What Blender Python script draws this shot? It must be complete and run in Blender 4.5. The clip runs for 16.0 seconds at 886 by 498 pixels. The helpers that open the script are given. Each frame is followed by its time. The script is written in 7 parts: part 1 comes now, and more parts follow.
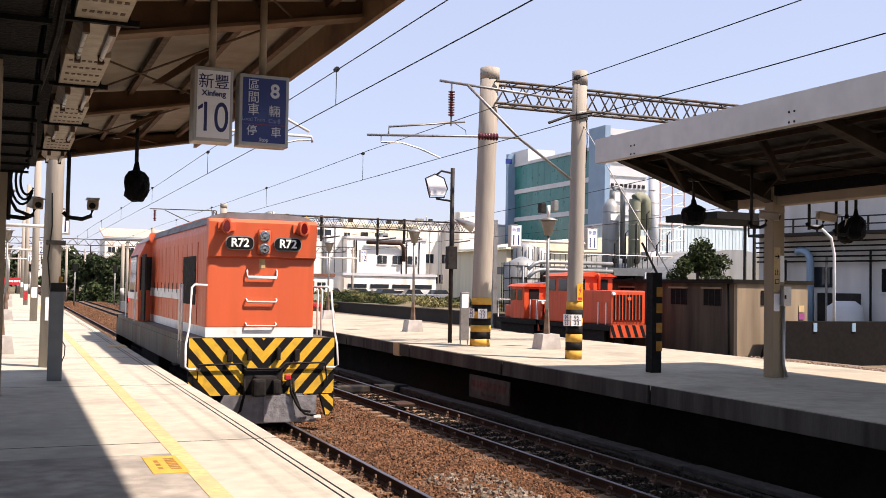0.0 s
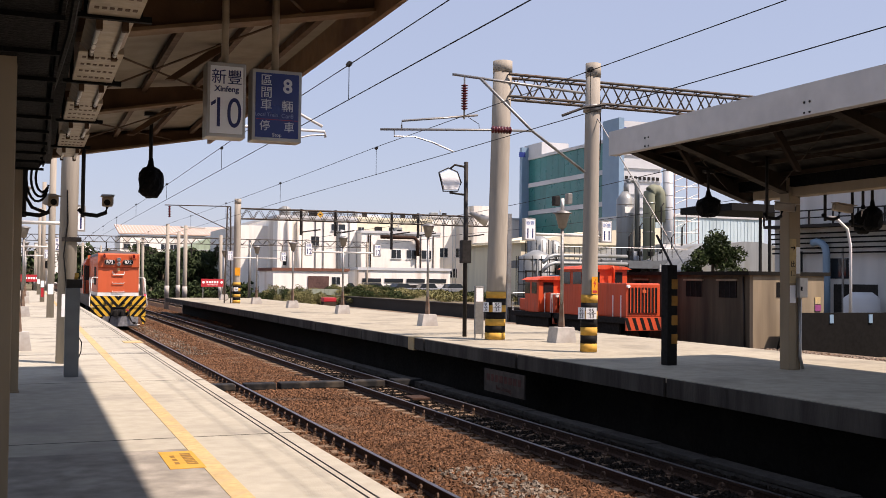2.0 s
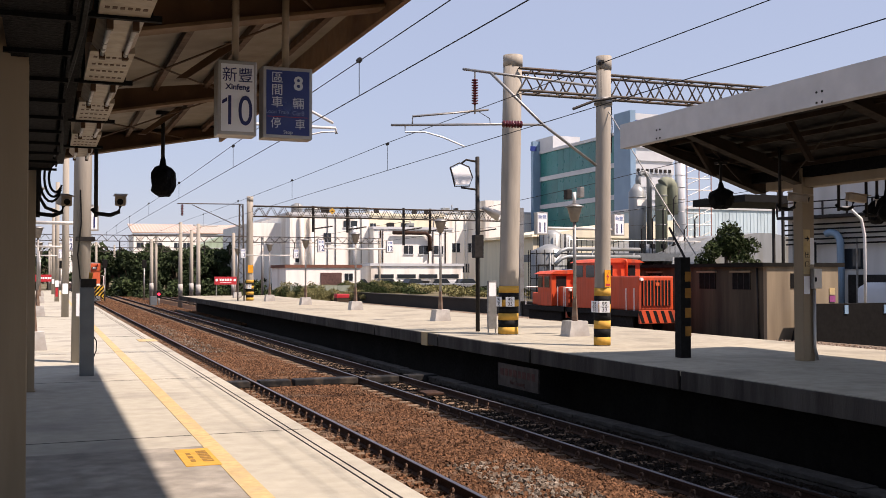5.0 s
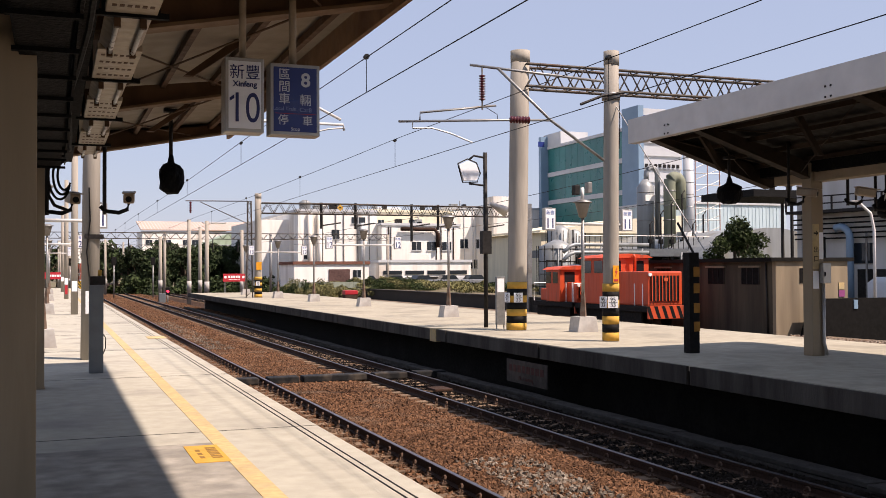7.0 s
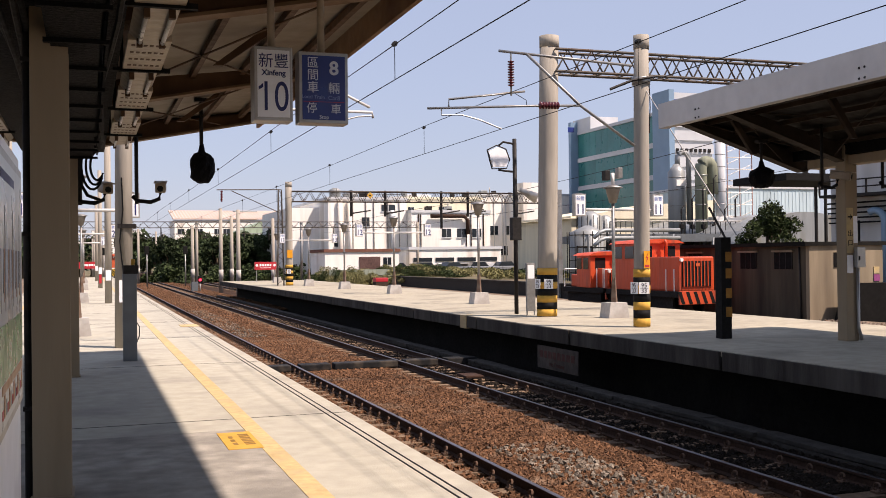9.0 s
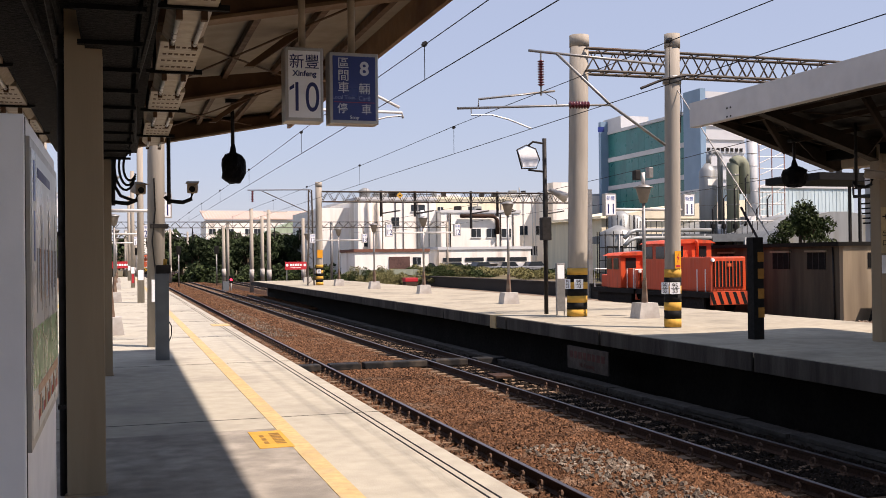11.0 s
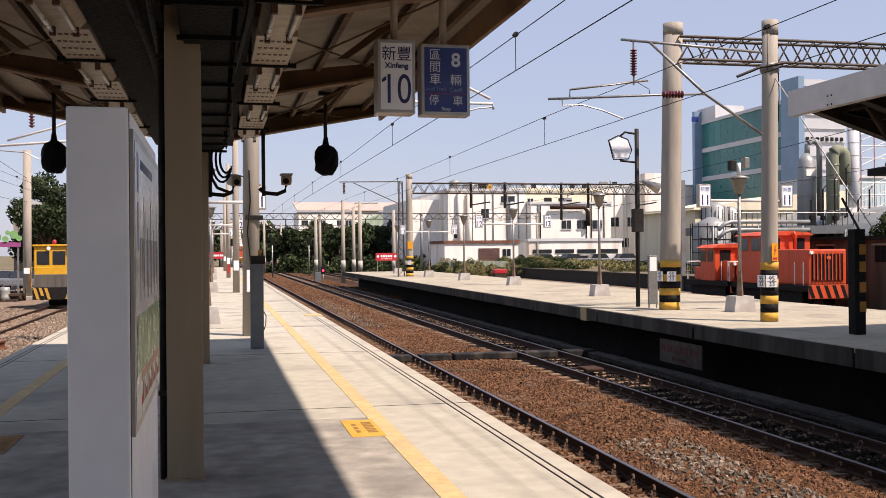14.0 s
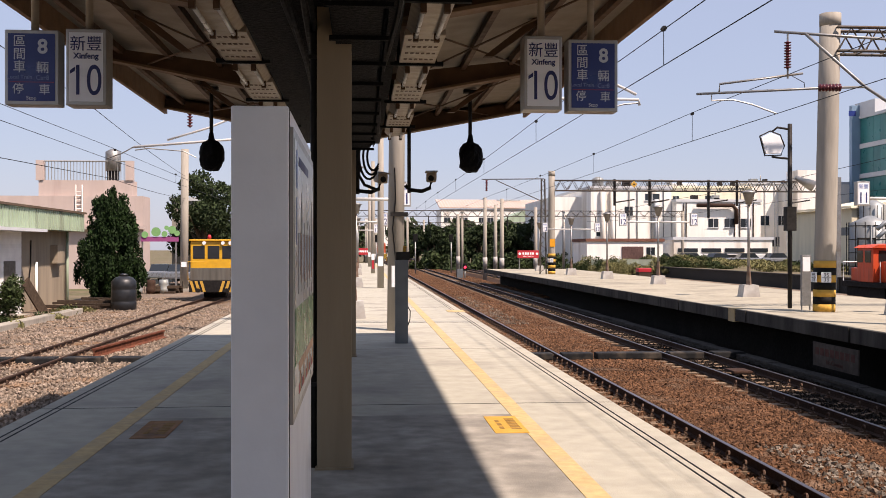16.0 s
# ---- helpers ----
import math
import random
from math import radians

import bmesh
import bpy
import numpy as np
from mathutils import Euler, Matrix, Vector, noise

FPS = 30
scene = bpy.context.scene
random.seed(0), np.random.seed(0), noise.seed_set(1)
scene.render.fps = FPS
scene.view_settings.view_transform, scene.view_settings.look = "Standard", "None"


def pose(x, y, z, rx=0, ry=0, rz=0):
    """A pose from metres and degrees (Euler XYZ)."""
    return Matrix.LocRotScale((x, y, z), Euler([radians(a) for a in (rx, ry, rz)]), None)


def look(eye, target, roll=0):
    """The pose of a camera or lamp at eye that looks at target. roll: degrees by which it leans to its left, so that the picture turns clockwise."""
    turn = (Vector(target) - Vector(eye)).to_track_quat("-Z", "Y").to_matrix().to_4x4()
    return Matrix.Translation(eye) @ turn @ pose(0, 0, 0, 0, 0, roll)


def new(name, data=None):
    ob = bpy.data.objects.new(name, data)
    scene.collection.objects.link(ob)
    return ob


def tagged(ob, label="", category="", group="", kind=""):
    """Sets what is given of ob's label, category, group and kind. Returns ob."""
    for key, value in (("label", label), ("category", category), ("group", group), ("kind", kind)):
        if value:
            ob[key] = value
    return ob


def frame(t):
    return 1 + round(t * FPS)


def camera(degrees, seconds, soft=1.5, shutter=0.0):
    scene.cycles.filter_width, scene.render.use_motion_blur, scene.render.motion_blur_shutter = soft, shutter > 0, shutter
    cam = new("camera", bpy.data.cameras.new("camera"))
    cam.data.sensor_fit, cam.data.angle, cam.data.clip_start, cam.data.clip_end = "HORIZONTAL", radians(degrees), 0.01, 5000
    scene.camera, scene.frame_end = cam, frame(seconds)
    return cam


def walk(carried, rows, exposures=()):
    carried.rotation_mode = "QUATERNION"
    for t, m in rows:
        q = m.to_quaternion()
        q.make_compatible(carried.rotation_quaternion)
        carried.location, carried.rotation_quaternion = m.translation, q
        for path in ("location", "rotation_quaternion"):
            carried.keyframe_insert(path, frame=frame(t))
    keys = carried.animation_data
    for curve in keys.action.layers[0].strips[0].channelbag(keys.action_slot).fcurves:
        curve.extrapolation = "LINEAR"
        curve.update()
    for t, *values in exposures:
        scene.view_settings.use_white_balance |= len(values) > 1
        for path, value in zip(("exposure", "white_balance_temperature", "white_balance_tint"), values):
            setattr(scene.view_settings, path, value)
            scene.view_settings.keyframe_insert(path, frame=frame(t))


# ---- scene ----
cam = camera(46.7, 16.0, soft=0.8)

PATH = [
    (0, (0.0, -0.011, 1.616), (0.773, 1.832, 1.688), 1.0),
    (0.5, (-0.002, -0.011, 1.616), (0.763, 1.835, 1.685), 0.8),
    (1, (0.001, -0.007, 1.616), (0.755, 1.844, 1.682), 0.7),
    (1.5, (0.003, -0.002, 1.615), (0.751, 1.852, 1.679), 0.7),
    (2, (0.006, 0.0, 1.615), (0.754, 1.854, 1.675), 0.6),
    (2.5, (0.006, 0.001, 1.615), (0.75, 1.856, 1.676), 0.6),
    (3, (0.006, 0.002, 1.616), (0.75, 1.858, 1.677), 0.5),
    (3.5, (0.004, 0.003, 1.616), (0.746, 1.859, 1.674), 0.6),
    (4, (0.004, 0.002, 1.615), (0.742, 1.86, 1.668), 0.4),
    (6.5, (0.006, 0.0, 1.614), (0.722, 1.866, 1.664), -0.4),
    (7, (0.007, 0.001, 1.614), (0.718, 1.869, 1.657), -0.3),
    (7.5, (0.008, 0.0, 1.613), (0.71, 1.872, 1.653), -0.4),
    (8, (0.008, -0.001, 1.613), (0.694, 1.877, 1.643), -0.5),
    (8.5, (0.009, -0.002, 1.613), (0.677, 1.883, 1.636), -0.5),
    (9, (0.012, -0.002, 1.613), (0.668, 1.887, 1.631), -0.7),
    (11.5, (0.006, -0.005, 1.613), (0.592, 1.907, 1.633), -0.6),
    (12, (0.007, -0.005, 1.613), (0.576, 1.913, 1.632), -0.6),
    (12.5, (0.002, -0.004, 1.612), (0.545, 1.921, 1.623), -0.6),
    (13, (0.001, -0.002, 1.61), (0.511, 1.932, 1.617), -0.4),
    (13.5, (-0.002, 0.002, 1.611), (0.476, 1.944, 1.616), -0.5),
    (14, (-0.003, 0.008, 1.611), (0.43, 1.961, 1.615), -0.5),
    (14.5, (-0.008, 0.011, 1.611), (0.377, 1.974, 1.612), -0.5),
    (15, (-0.015, 0.01, 1.609), (0.318, 1.982, 1.612), -0.3),
    (15.5, (-0.025, 0.007, 1.608), (0.216, 1.993, 1.61), -0.1),
    (16, (-0.034, 0.004, 1.607), (0.127, 1.998, 1.607), 0.0),
]
walk(cam, [(t, look(eye, target, roll)) for t, eye, target, roll in PATH], ((0, 0.98, 7000, 28), (0.5, 0.73, 7000, 28), (1.0, 0.63, 7000, 28), (1.6, 0.62, 7000, 28), (16, 0.62, 7000, 28)))

# ---- world, sun ----
SUN_DIR = Vector((0.50, -0.48, 1.0)).normalized()
world = bpy.data.worlds.new("world")
scene.world = world
world.use_nodes = True
wn = world.node_tree
sky = wn.nodes.new("ShaderNodeTexSky")
sky.sky_type = "NISHITA"
sky.sun_disc = False
sky.sun_elevation = math.asin(SUN_DIR.z)
sky.sun_rotation = math.atan2(SUN_DIR.x, SUN_DIR.y)
sky.air_density, sky.dust_density, sky.ozone_density = 1.28, 0.42, 5.5
haze = wn.nodes.new("ShaderNodeMix")
haze.data_type = "RGBA"
haze.inputs["Factor"].default_value = 0.72
haze.inputs["B"].default_value = (3.15, 4.08, 5.3, 1)
wn.links.new(sky.outputs[0], haze.inputs["A"])
wn.links.new(haze.outputs["Result"], wn.nodes["Background"].inputs[0])
wn.nodes["Background"].inputs[1].default_value = 0.094
sun_data = bpy.data.lights.new("sun", "SUN")
sun_data.energy, sun_data.angle, sun_data.color = 5.0, radians(1.1), (1.0, 0.95, 0.82)
sun = new("sun", sun_data)
sun.matrix_world = look(SUN_DIR * 50, (0, 0, 0))

# ---- helpers of this scene ----
RNG = random.Random(4)


class B:
    """A bmesh with a few shapes."""

    def __init__(self):
        self.bm = bmesh.new()

    def box(self, x0, x1, y0, y1, z0, z1, bev=0.0):
        v = [self.bm.verts.new(p) for p in ((x0, y0, z0), (x1, y0, z0), (x1, y1, z0), (x0, y1, z0), (x0, y0, z1), (x1, y0, z1), (x1, y1, z1), (x0, y1, z1))]
        f = [self.bm.faces.new([v[i] for i in q]) for q in ((3, 2, 1, 0), (4, 5, 6, 7), (0, 1, 5, 4), (1, 2, 6, 5), (2, 3, 7, 6), (3, 0, 4, 7))]
        if bev:
            edges = {e for face in f for e in face.edges}
            bmesh.ops.bevel(self.bm, geom=list(edges), offset=bev, segments=2, affect="EDGES", profile=0.6)
        return self

    def prism(self, pts, axis, a, b):
        """A polygon (two coordinates) drawn out along an axis from a to b."""
        def put(p, q):
            return {"x": (q, p[0], p[1]), "y": (p[0], q, p[1]), "z": (p[0], p[1], q)}[axis]
        lo = [self.bm.verts.new(put(p, a)) for p in pts]
        hi = [self.bm.verts.new(put(p, b)) for p in pts]
        n = len(pts)
        self.bm.faces.new(lo[::-1])
        self.bm.faces.new(hi)
        for i in range(n):
            self.bm.faces.new((lo[i], lo[(i + 1) % n], hi[(i + 1) % n], hi[i]))
        return self

    def tube(self, pts, r, n=8, r1=None, cap=True):
        """A round bar through points."""
        pts = [Vector(p) for p in pts]
        rings = []
        for i, p in enumerate(pts):
            d = (pts[min(i + 1, len(pts) - 1)] - pts[max(i - 1, 0)]).normalized()
            side = d.cross(Vector((0, 0, 1)) if abs(d.z) < 0.9 else Vector((1, 0, 0))).normalized()
            up = side.cross(d)
            rr = r if r1 is None else r + (r1 - r) * i / (len(pts) - 1)
            rings.append([self.bm.verts.new(p + rr * (math.cos(2 * math.pi * k / n) * side + math.sin(2 * math.pi * k / n) * up)) for k in range(n)])
        for a, b in zip(rings, rings[1:]):
            for k in range(n):
                self.bm.faces.new((a[k], a[(k + 1) % n], b[(k + 1) % n], b[k])).smooth = n > 6
        if cap:
            self.bm.faces.new(rings[0][::-1])
            self.bm.faces.new(rings[-1])
        return self

    def lathe(self, prof, n=20, at=(0, 0, 0)):
        """Rings of (radius, height) round the upright axis."""
        rings = [[self.bm.verts.new((at[0] + r * math.cos(2 * math.pi * k / n), at[1] + r * math.sin(2 * math.pi * k / n), at[2] + z)) for k in range(n)] for r, z in prof]
        for a, b in zip(rings, rings[1:]):
            for k in range(n):
                self.bm.faces.new((a[k], a[(k + 1) % n], b[(k + 1) % n], b[k])).smooth = True
        self.bm.faces.new(rings[0][::-1])
        self.bm.faces.new(rings[-1])
        return self

    def turn(self, m):
        self.bm.transform(m)
        return self


def finish(b, name, material):
    bmesh.ops.recalc_face_normals(b.bm, faces=b.bm.faces)
    me = bpy.data.meshes.new(name)
    b.bm.to_mesh(me)
    b.bm.free()
    me.materials.append(material)
    return me


def part(name, b, material, parent, label=""):
    ob = new(name, finish(b, name, material))
    ob.parent = parent
    return tagged(ob, label)


def piece(name, me, parent, at=(0, 0, 0), rz=0.0):
    ob = new(name, me)
    ob.parent = parent
    ob.location, ob.rotation_euler = at, (0, 0, radians(rz))
    return ob


def thing(name, at, label, category, group="", rz=0.0):
    ob = new(name)
    ob.empty_display_size = 0.2
    ob.matrix_basis = pose(*at, 0, 0, rz)
    return tagged(ob, label, category, group)


def single(name, b, material, label, category, group="", kind=""):
    return tagged(new(name, finish(b, name, material)), label, category, group, kind)


def structure(name, b, material, label="", category=""):
    return tagged(new(name, finish(b, name, material)), label, category or name.split("_")[0], "", "structure")


def words(text, size, material, parent, at, name="lettering", turn=(90, 0, 0), bold=0.0, squash=1.0):
    """Flat raised letters, middle at the given place, reading along +x, facing -y."""
    cu = bpy.data.curves.new(name, "FONT")
    cu.body, cu.size, cu.align_x, cu.align_y, cu.extrude, cu.offset = text, size, "CENTER", "CENTER", 0.002, bold
    tmp = bpy.data.objects.new(name, cu)
    me = bpy.data.meshes.new_from_object(tmp)
    me.materials.clear()
    me.materials.append(material)
    bpy.data.objects.remove(tmp)
    ob = new(name, me)
    ob.parent = parent
    ob.location, ob.rotation_euler, ob.scale = at, [radians(a) for a in turn], (squash, 1, 1)
    return ob


# ---- materials ----
def mat(name, col, rough=0.6, metal=0.0, scale=6.0, var=0.25, bump=0.15, big=0.5, dirt=None, dirt_amount=0.45, rand=0.0, fine=60.0, streak=False, island=False):
    """A surface with grain, larger blotches, optional stains of a second colour and fine relief."""
    m = bpy.data.materials.new(name)
    m.use_nodes = True
    nt = m.node_tree
    bs = nt.nodes["Principled BSDF"]
    tc = nt.nodes.new("ShaderNodeTexCoord")
    mp = nt.nodes.new("ShaderNodeMapping")
    nt.links.new(tc.outputs["Object"], mp.inputs[0])
    if streak:
        mp.inputs["Scale"].default_value = (1, 1, 0.12)

    def noise_tex(s, detail=4.0):
        n = nt.nodes.new("ShaderNodeTexNoise")
        n.inputs["Scale"].default_value, n.inputs["Detail"].default_value = s, detail
        nt.links.new(mp.outputs[0], n.inputs["Vector"])
        return n.outputs["Fac"]

    def mathn(op, a, b):
        n = nt.nodes.new("ShaderNodeMath")
        n.operation = op
        for i, v in enumerate((a, b)):
            if isinstance(v, (int, float)):
                n.inputs[i].default_value = v
            else:
                nt.links.new(v, n.inputs[i])
        return n.outputs[0]

    def span(v, lo, hi, to0=0.0, to1=1.0):
        n = nt.nodes.new("ShaderNodeMapRange")
        nt.links.new(v, n.inputs[0])
        for i, q in enumerate((lo, hi, to0, to1)):
            n.inputs[i + 1].default_value = q
        return n.outputs[0]

    grain = span(noise_tex(scale), 0.3, 0.7, 1 - var, 1 + var)
    blot = span(noise_tex(big, 5.0), 0.3, 0.7, 1 - var * 0.7, 1 + var * 0.7)
    value = mathn("MULTIPLY", grain, blot)
    if rand:
        info = nt.nodes.new("ShaderNodeObjectInfo")
        value = mathn("MULTIPLY", value, span(info.outputs["Random"], 0, 1, 1 - rand, 1 + rand))
    if island:
        geo = nt.nodes.new("ShaderNodeNewGeometry")
        value = mathn("MULTIPLY", value, span(geo.outputs["Random Per Island"], 0, 1, 0.45, 1.6))
    hsv = nt.nodes.new("ShaderNodeHueSaturation")
    hsv.inputs["Color"].default_value = (*col, 1)
    nt.links.new(value, hsv.inputs["Value"])
    out = hsv.outputs[0]
    if dirt:
        mix = nt.nodes.new("ShaderNodeMix")
        mix.data_type = "RGBA"
        nt.links.new(span(noise_tex(big * 2.3, 8.0), 0.62 - 0.25 * dirt_amount, 0.72, 0, 0.9), mix.inputs["Factor"])
        nt.links.new(out, mix.inputs["A"])
        mix.inputs["B"].default_value = (*dirt, 1)
        out = mix.outputs["Result"]
    nt.links.new(out, bs.inputs["Base Color"])
    bs.inputs["Metallic"].default_value = metal
    bs.inputs["Specular IOR Level"].default_value = 0.5 if rough < 0.55 else 0.14
    nt.links.new(span(noise_tex(scale * 1.7), 0.3, 0.7, max(0.02, rough - 0.1), min(1, rough + 0.1)), bs.inputs["Roughness"])
    if bump:
        bp = nt.nodes.new("ShaderNodeBump")
        bp.inputs["Strength"].default_value, bp.inputs["Distance"].default_value = bump, 0.02
        nt.links.new(noise_tex(fine, 6.0), bp.inputs["Height"])
        nt.links.new(bp.outputs[0], bs.inputs["Normal"])
    return m


def glass(name, col=(0.02, 0.025, 0.03)):
    m = bpy.data.materials.new(name)
    m.use_nodes = True
    bs = m.node_tree.nodes["Principled BSDF"]
    bs.inputs["Base Color"].default_value = (*col, 1)
    bs.inputs["Roughness"].default_value = 0.06
    bs.inputs["IOR"].default_value = 1.5
    return m


CONCRETE = mat("platform_concrete", (0.375, 0.355, 0.29), 0.85, scale=5, var=0.10, bump=0.25, big=0.35, dirt=(0.235, 0.22, 0.19), dirt_amount=0.40, fine=90)
CONCRETE_WARM = mat("warm_concrete", (0.335, 0.305, 0.235), 0.88, scale=4, var=0.12, bump=0.25, big=0.3, dirt=(0.21, 0.19, 0.15), dirt_amount=0.45, fine=80)
# Near black: the deep shade under the platforms is put into this colour.
CONC_DARK = mat("near_black_concrete", (0.0084, 0.0076, 0.0061), 0.9, scale=7, var=0.25, bump=0.4, big=0.5, dirt=(0.0152, 0.0137, 0.0114), fine=50)
SLAB_GREY = mat("grey_screed", (0.30, 0.278, 0.236), 0.85, scale=5, var=0.22, bump=0.25, big=0.9, dirt=(0.165, 0.154, 0.135), dirt_amount=0.75, fine=90)
# Stained, and darkened for the shade on the platform's edge face.
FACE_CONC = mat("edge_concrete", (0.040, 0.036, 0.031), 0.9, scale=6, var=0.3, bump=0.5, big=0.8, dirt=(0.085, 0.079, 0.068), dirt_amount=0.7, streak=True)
POLE_CONC = mat("pole_concrete", (0.315, 0.285, 0.238), 0.85, scale=9, var=0.12, bump=0.2, big=0.9, dirt=(0.2736, 0.2508, 0.2128), streak=True)
BALLAST = mat("ballast_bed", (0.038, 0.019, 0.0099), 0.95, scale=14, var=0.45, bump=1.0, big=0.5, dirt=(0.0684, 0.0441, 0.0289), dirt_amount=0.25, fine=25)
STONE = mat("ballast_stone", (0.105, 0.052, 0.027), 0.9, scale=9, var=0.25, bump=0.5, big=0.45, dirt=(0.16, 0.105, 0.07), dirt_amount=0.25, island=True)
STONE_PALE = mat("pale_stone", (0.1368, 0.114, 0.0897), 0.9, scale=9, var=0.25, bump=0.5, big=0.6, dirt=(0.1292, 0.076, 0.0456), dirt_amount=0.6, island=True)
STONE_YARD = mat("yard_stone", (0.215, 0.168, 0.128), 0.9, scale=9, var=0.25, bump=0.5, big=0.4, dirt=(0.235, 0.14, 0.08), dirt_amount=0.4, island=True)
YARD_BED = mat("yard_bed", (0.16, 0.122, 0.092), 0.95, scale=14, var=0.35, bump=0.9, big=0.3, dirt=(0.228, 0.1444, 0.0836), dirt_amount=0.4, fine=25)
EARTH = mat("earth", (0.1444, 0.1178, 0.076), 0.95, scale=1.2, var=0.35, bump=0.6, big=0.06, dirt=(0.0684, 0.0836, 0.0304), dirt_amount=0.6, fine=12)
RAIL_RUST = mat("rail_rust", (0.0532, 0.0304, 0.0213), 0.8, metal=0.3, scale=20, var=0.3, bump=0.3)
CLIP_RUST = mat("clip_rust", (0.10, 0.062, 0.042), 0.8, scale=20, var=0.3, bump=0.2)
RAIL_TOP = mat("rail_head", (0.17, 0.165, 0.18), 0.4, metal=0.9, scale=30, var=0.15, bump=0.05)
SLEEPER = mat("sleeper_concrete", (0.17, 0.115, 0.075), 0.9, scale=9, var=0.3, bump=0.5, rand=0.25, dirt=(0.085, 0.052, 0.033))
BLACK_RUBBER = mat("black_rubber", (0.0152, 0.0152, 0.0152), 0.7, scale=8, var=0.3, bump=0.2, big=1.2, dirt=(0.076, 0.0608, 0.0456))
YELLOW_LINE = mat("yellow_line", (0.47, 0.345, 0.17), 0.75, scale=12, var=0.12, bump=0.15, big=1.5, dirt=(0.38, 0.304, 0.1824), dirt_amount=0.6)
YELLOW = mat("signal_yellow", (0.50, 0.285, 0.055), 0.82, scale=9, var=0.10, bump=0.08, big=1.5, dirt=(0.342, 0.2128, 0.038), dirt_amount=0.2)
BLACK = mat("black_paint", (0.0076, 0.0072, 0.0068), 0.75, scale=9, var=0.3, bump=0.1)
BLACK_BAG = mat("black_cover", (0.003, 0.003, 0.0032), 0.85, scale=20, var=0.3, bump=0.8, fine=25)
ORANGE = mat("loco_orange", (0.5624, 0.1026, 0.0342), 0.42, scale=4, var=0.06, bump=0.05, big=0.8, dirt=(0.3952, 0.0836, 0.0304), dirt_amount=0.25, streak=True)
ORANGE_OLD = mat("shunter_orange", (0.5472, 0.0646, 0.0152), 0.5, scale=4, var=0.10, bump=0.08, big=0.9, dirt=(0.228, 0.0456, 0.0228), dirt_amount=0.3, streak=True)
WHITE = mat("white_paint", (0.72, 0.71, 0.68), 0.5, scale=5, var=0.06, bump=0.05, big=0.8, dirt=(0.38, 0.3496, 0.304), dirt_amount=0.2)
LOCO_ROOF = mat("roof_grey", (0.1672, 0.1672, 0.1748), 0.6, scale=5, var=0.15, bump=0.1, dirt=(0.0912, 0.076, 0.0684))
SILL_GREY = mat("sill_grey", (0.114, 0.1064, 0.0912), 0.7, scale=6, var=0.2, bump=0.2, dirt=(0.1064, 0.0684, 0.0456), streak=True)
PLOW = mat("plough_steel", (0.2128, 0.2128, 0.2204), 0.45, metal=0.6, scale=6, var=0.25, bump=0.3, dirt=(0.418, 0.418, 0.4104))
UNDER = mat("underframe_black", (0.0152, 0.0137, 0.0129), 0.8, scale=8, var=0.4, bump=0.3)
STEEL = mat("galvanised_steel", (0.2584, 0.2584, 0.2508), 0.5, metal=0.7, scale=12, var=0.15, bump=0.1, dirt=(0.1672, 0.1292, 0.0912))
STEEL_DARK = mat("dark_steel", (0.0266, 0.0243, 0.0228), 0.6, metal=0.3, scale=10, var=0.3, bump=0.15)
WIRE = mat("wire", (0.0228, 0.0228, 0.0228), 0.6, metal=0.5, scale=10, var=0.1, bump=0)
BOX_GREY = mat("cabinet_grey", (0.1216, 0.1368, 0.1444), 0.5, metal=0.2, scale=4, var=0.12, bump=0.05, dirt=(0.076, 0.076, 0.076))
BEIGE = mat("column_beige", (0.275, 0.212, 0.138), 0.55, scale=4, var=0.08, bump=0.06, big=0.8, dirt=(0.19, 0.14, 0.085), dirt_amount=0.25, streak=True)
BEAM_BROWN = mat("beam_brown", (0.095, 0.052, 0.029), 0.6, scale=5, var=0.15, bump=0.1, dirt=(0.0456, 0.0266, 0.0152), dirt_amount=0.4)
ROOF_SHEET = mat("roof_sheet", (0.255, 0.218, 0.172), 0.6, scale=3, var=0.10, bump=0.05, dirt=(0.19, 0.155, 0.12))
# Darker than roof_sheet: shade under the opposite canopy is put into it.
SHEET_DARK = mat("shade_dark_sheet", (0.0198, 0.016, 0.0129), 0.7, scale=3, var=0.15, bump=0.05, dirt=(0.038, 0.0319, 0.0266))
FASCIA_WHITE = mat("fascia_white", (0.532, 0.5092, 0.4712), 0.5, scale=3, var=0.08, bump=0.05, dirt=(0.4712, 0.456, 0.4256), dirt_amount=0.2)
BOARD_GREY = mat("board_grey", (0.77, 0.78, 0.785), 0.45, scale=5, var=0.05, bump=0.04, dirt=(0.58, 0.58, 0.58), dirt_amount=0.15)
TRAY = mat("tray_metal", (0.3496, 0.2812, 0.1976), 0.5, metal=0.2, scale=8, var=0.15, bump=0.05, dirt=(0.1976, 0.1368, 0.0836))
SIGN_WHITE = mat("sign_white", (0.79, 0.80, 0.81), 0.35, scale=3, var=0.03, bump=0.0)
SIGN_BLUE = mat("sign_blue", (0.0152, 0.0342, 0.1824), 0.35, scale=3, var=0.05, bump=0.0)
INK_BLUE = mat("ink_blue", (0.0152, 0.0228, 0.114), 0.5, scale=3, var=0.03, bump=0.0)
INK_PALE = mat("ink_pale", (0.58, 0.63, 0.70), 0.5, scale=3, var=0.03, bump=0.0)
INK_MID = mat("ink_mid", (0.19, 0.2508, 0.456), 0.5, scale=3, var=0.03, bump=0.0)
ALU = mat("aluminium", (0.3952, 0.38, 0.3496), 0.4, metal=0.6, scale=8, var=0.08, bump=0.03)
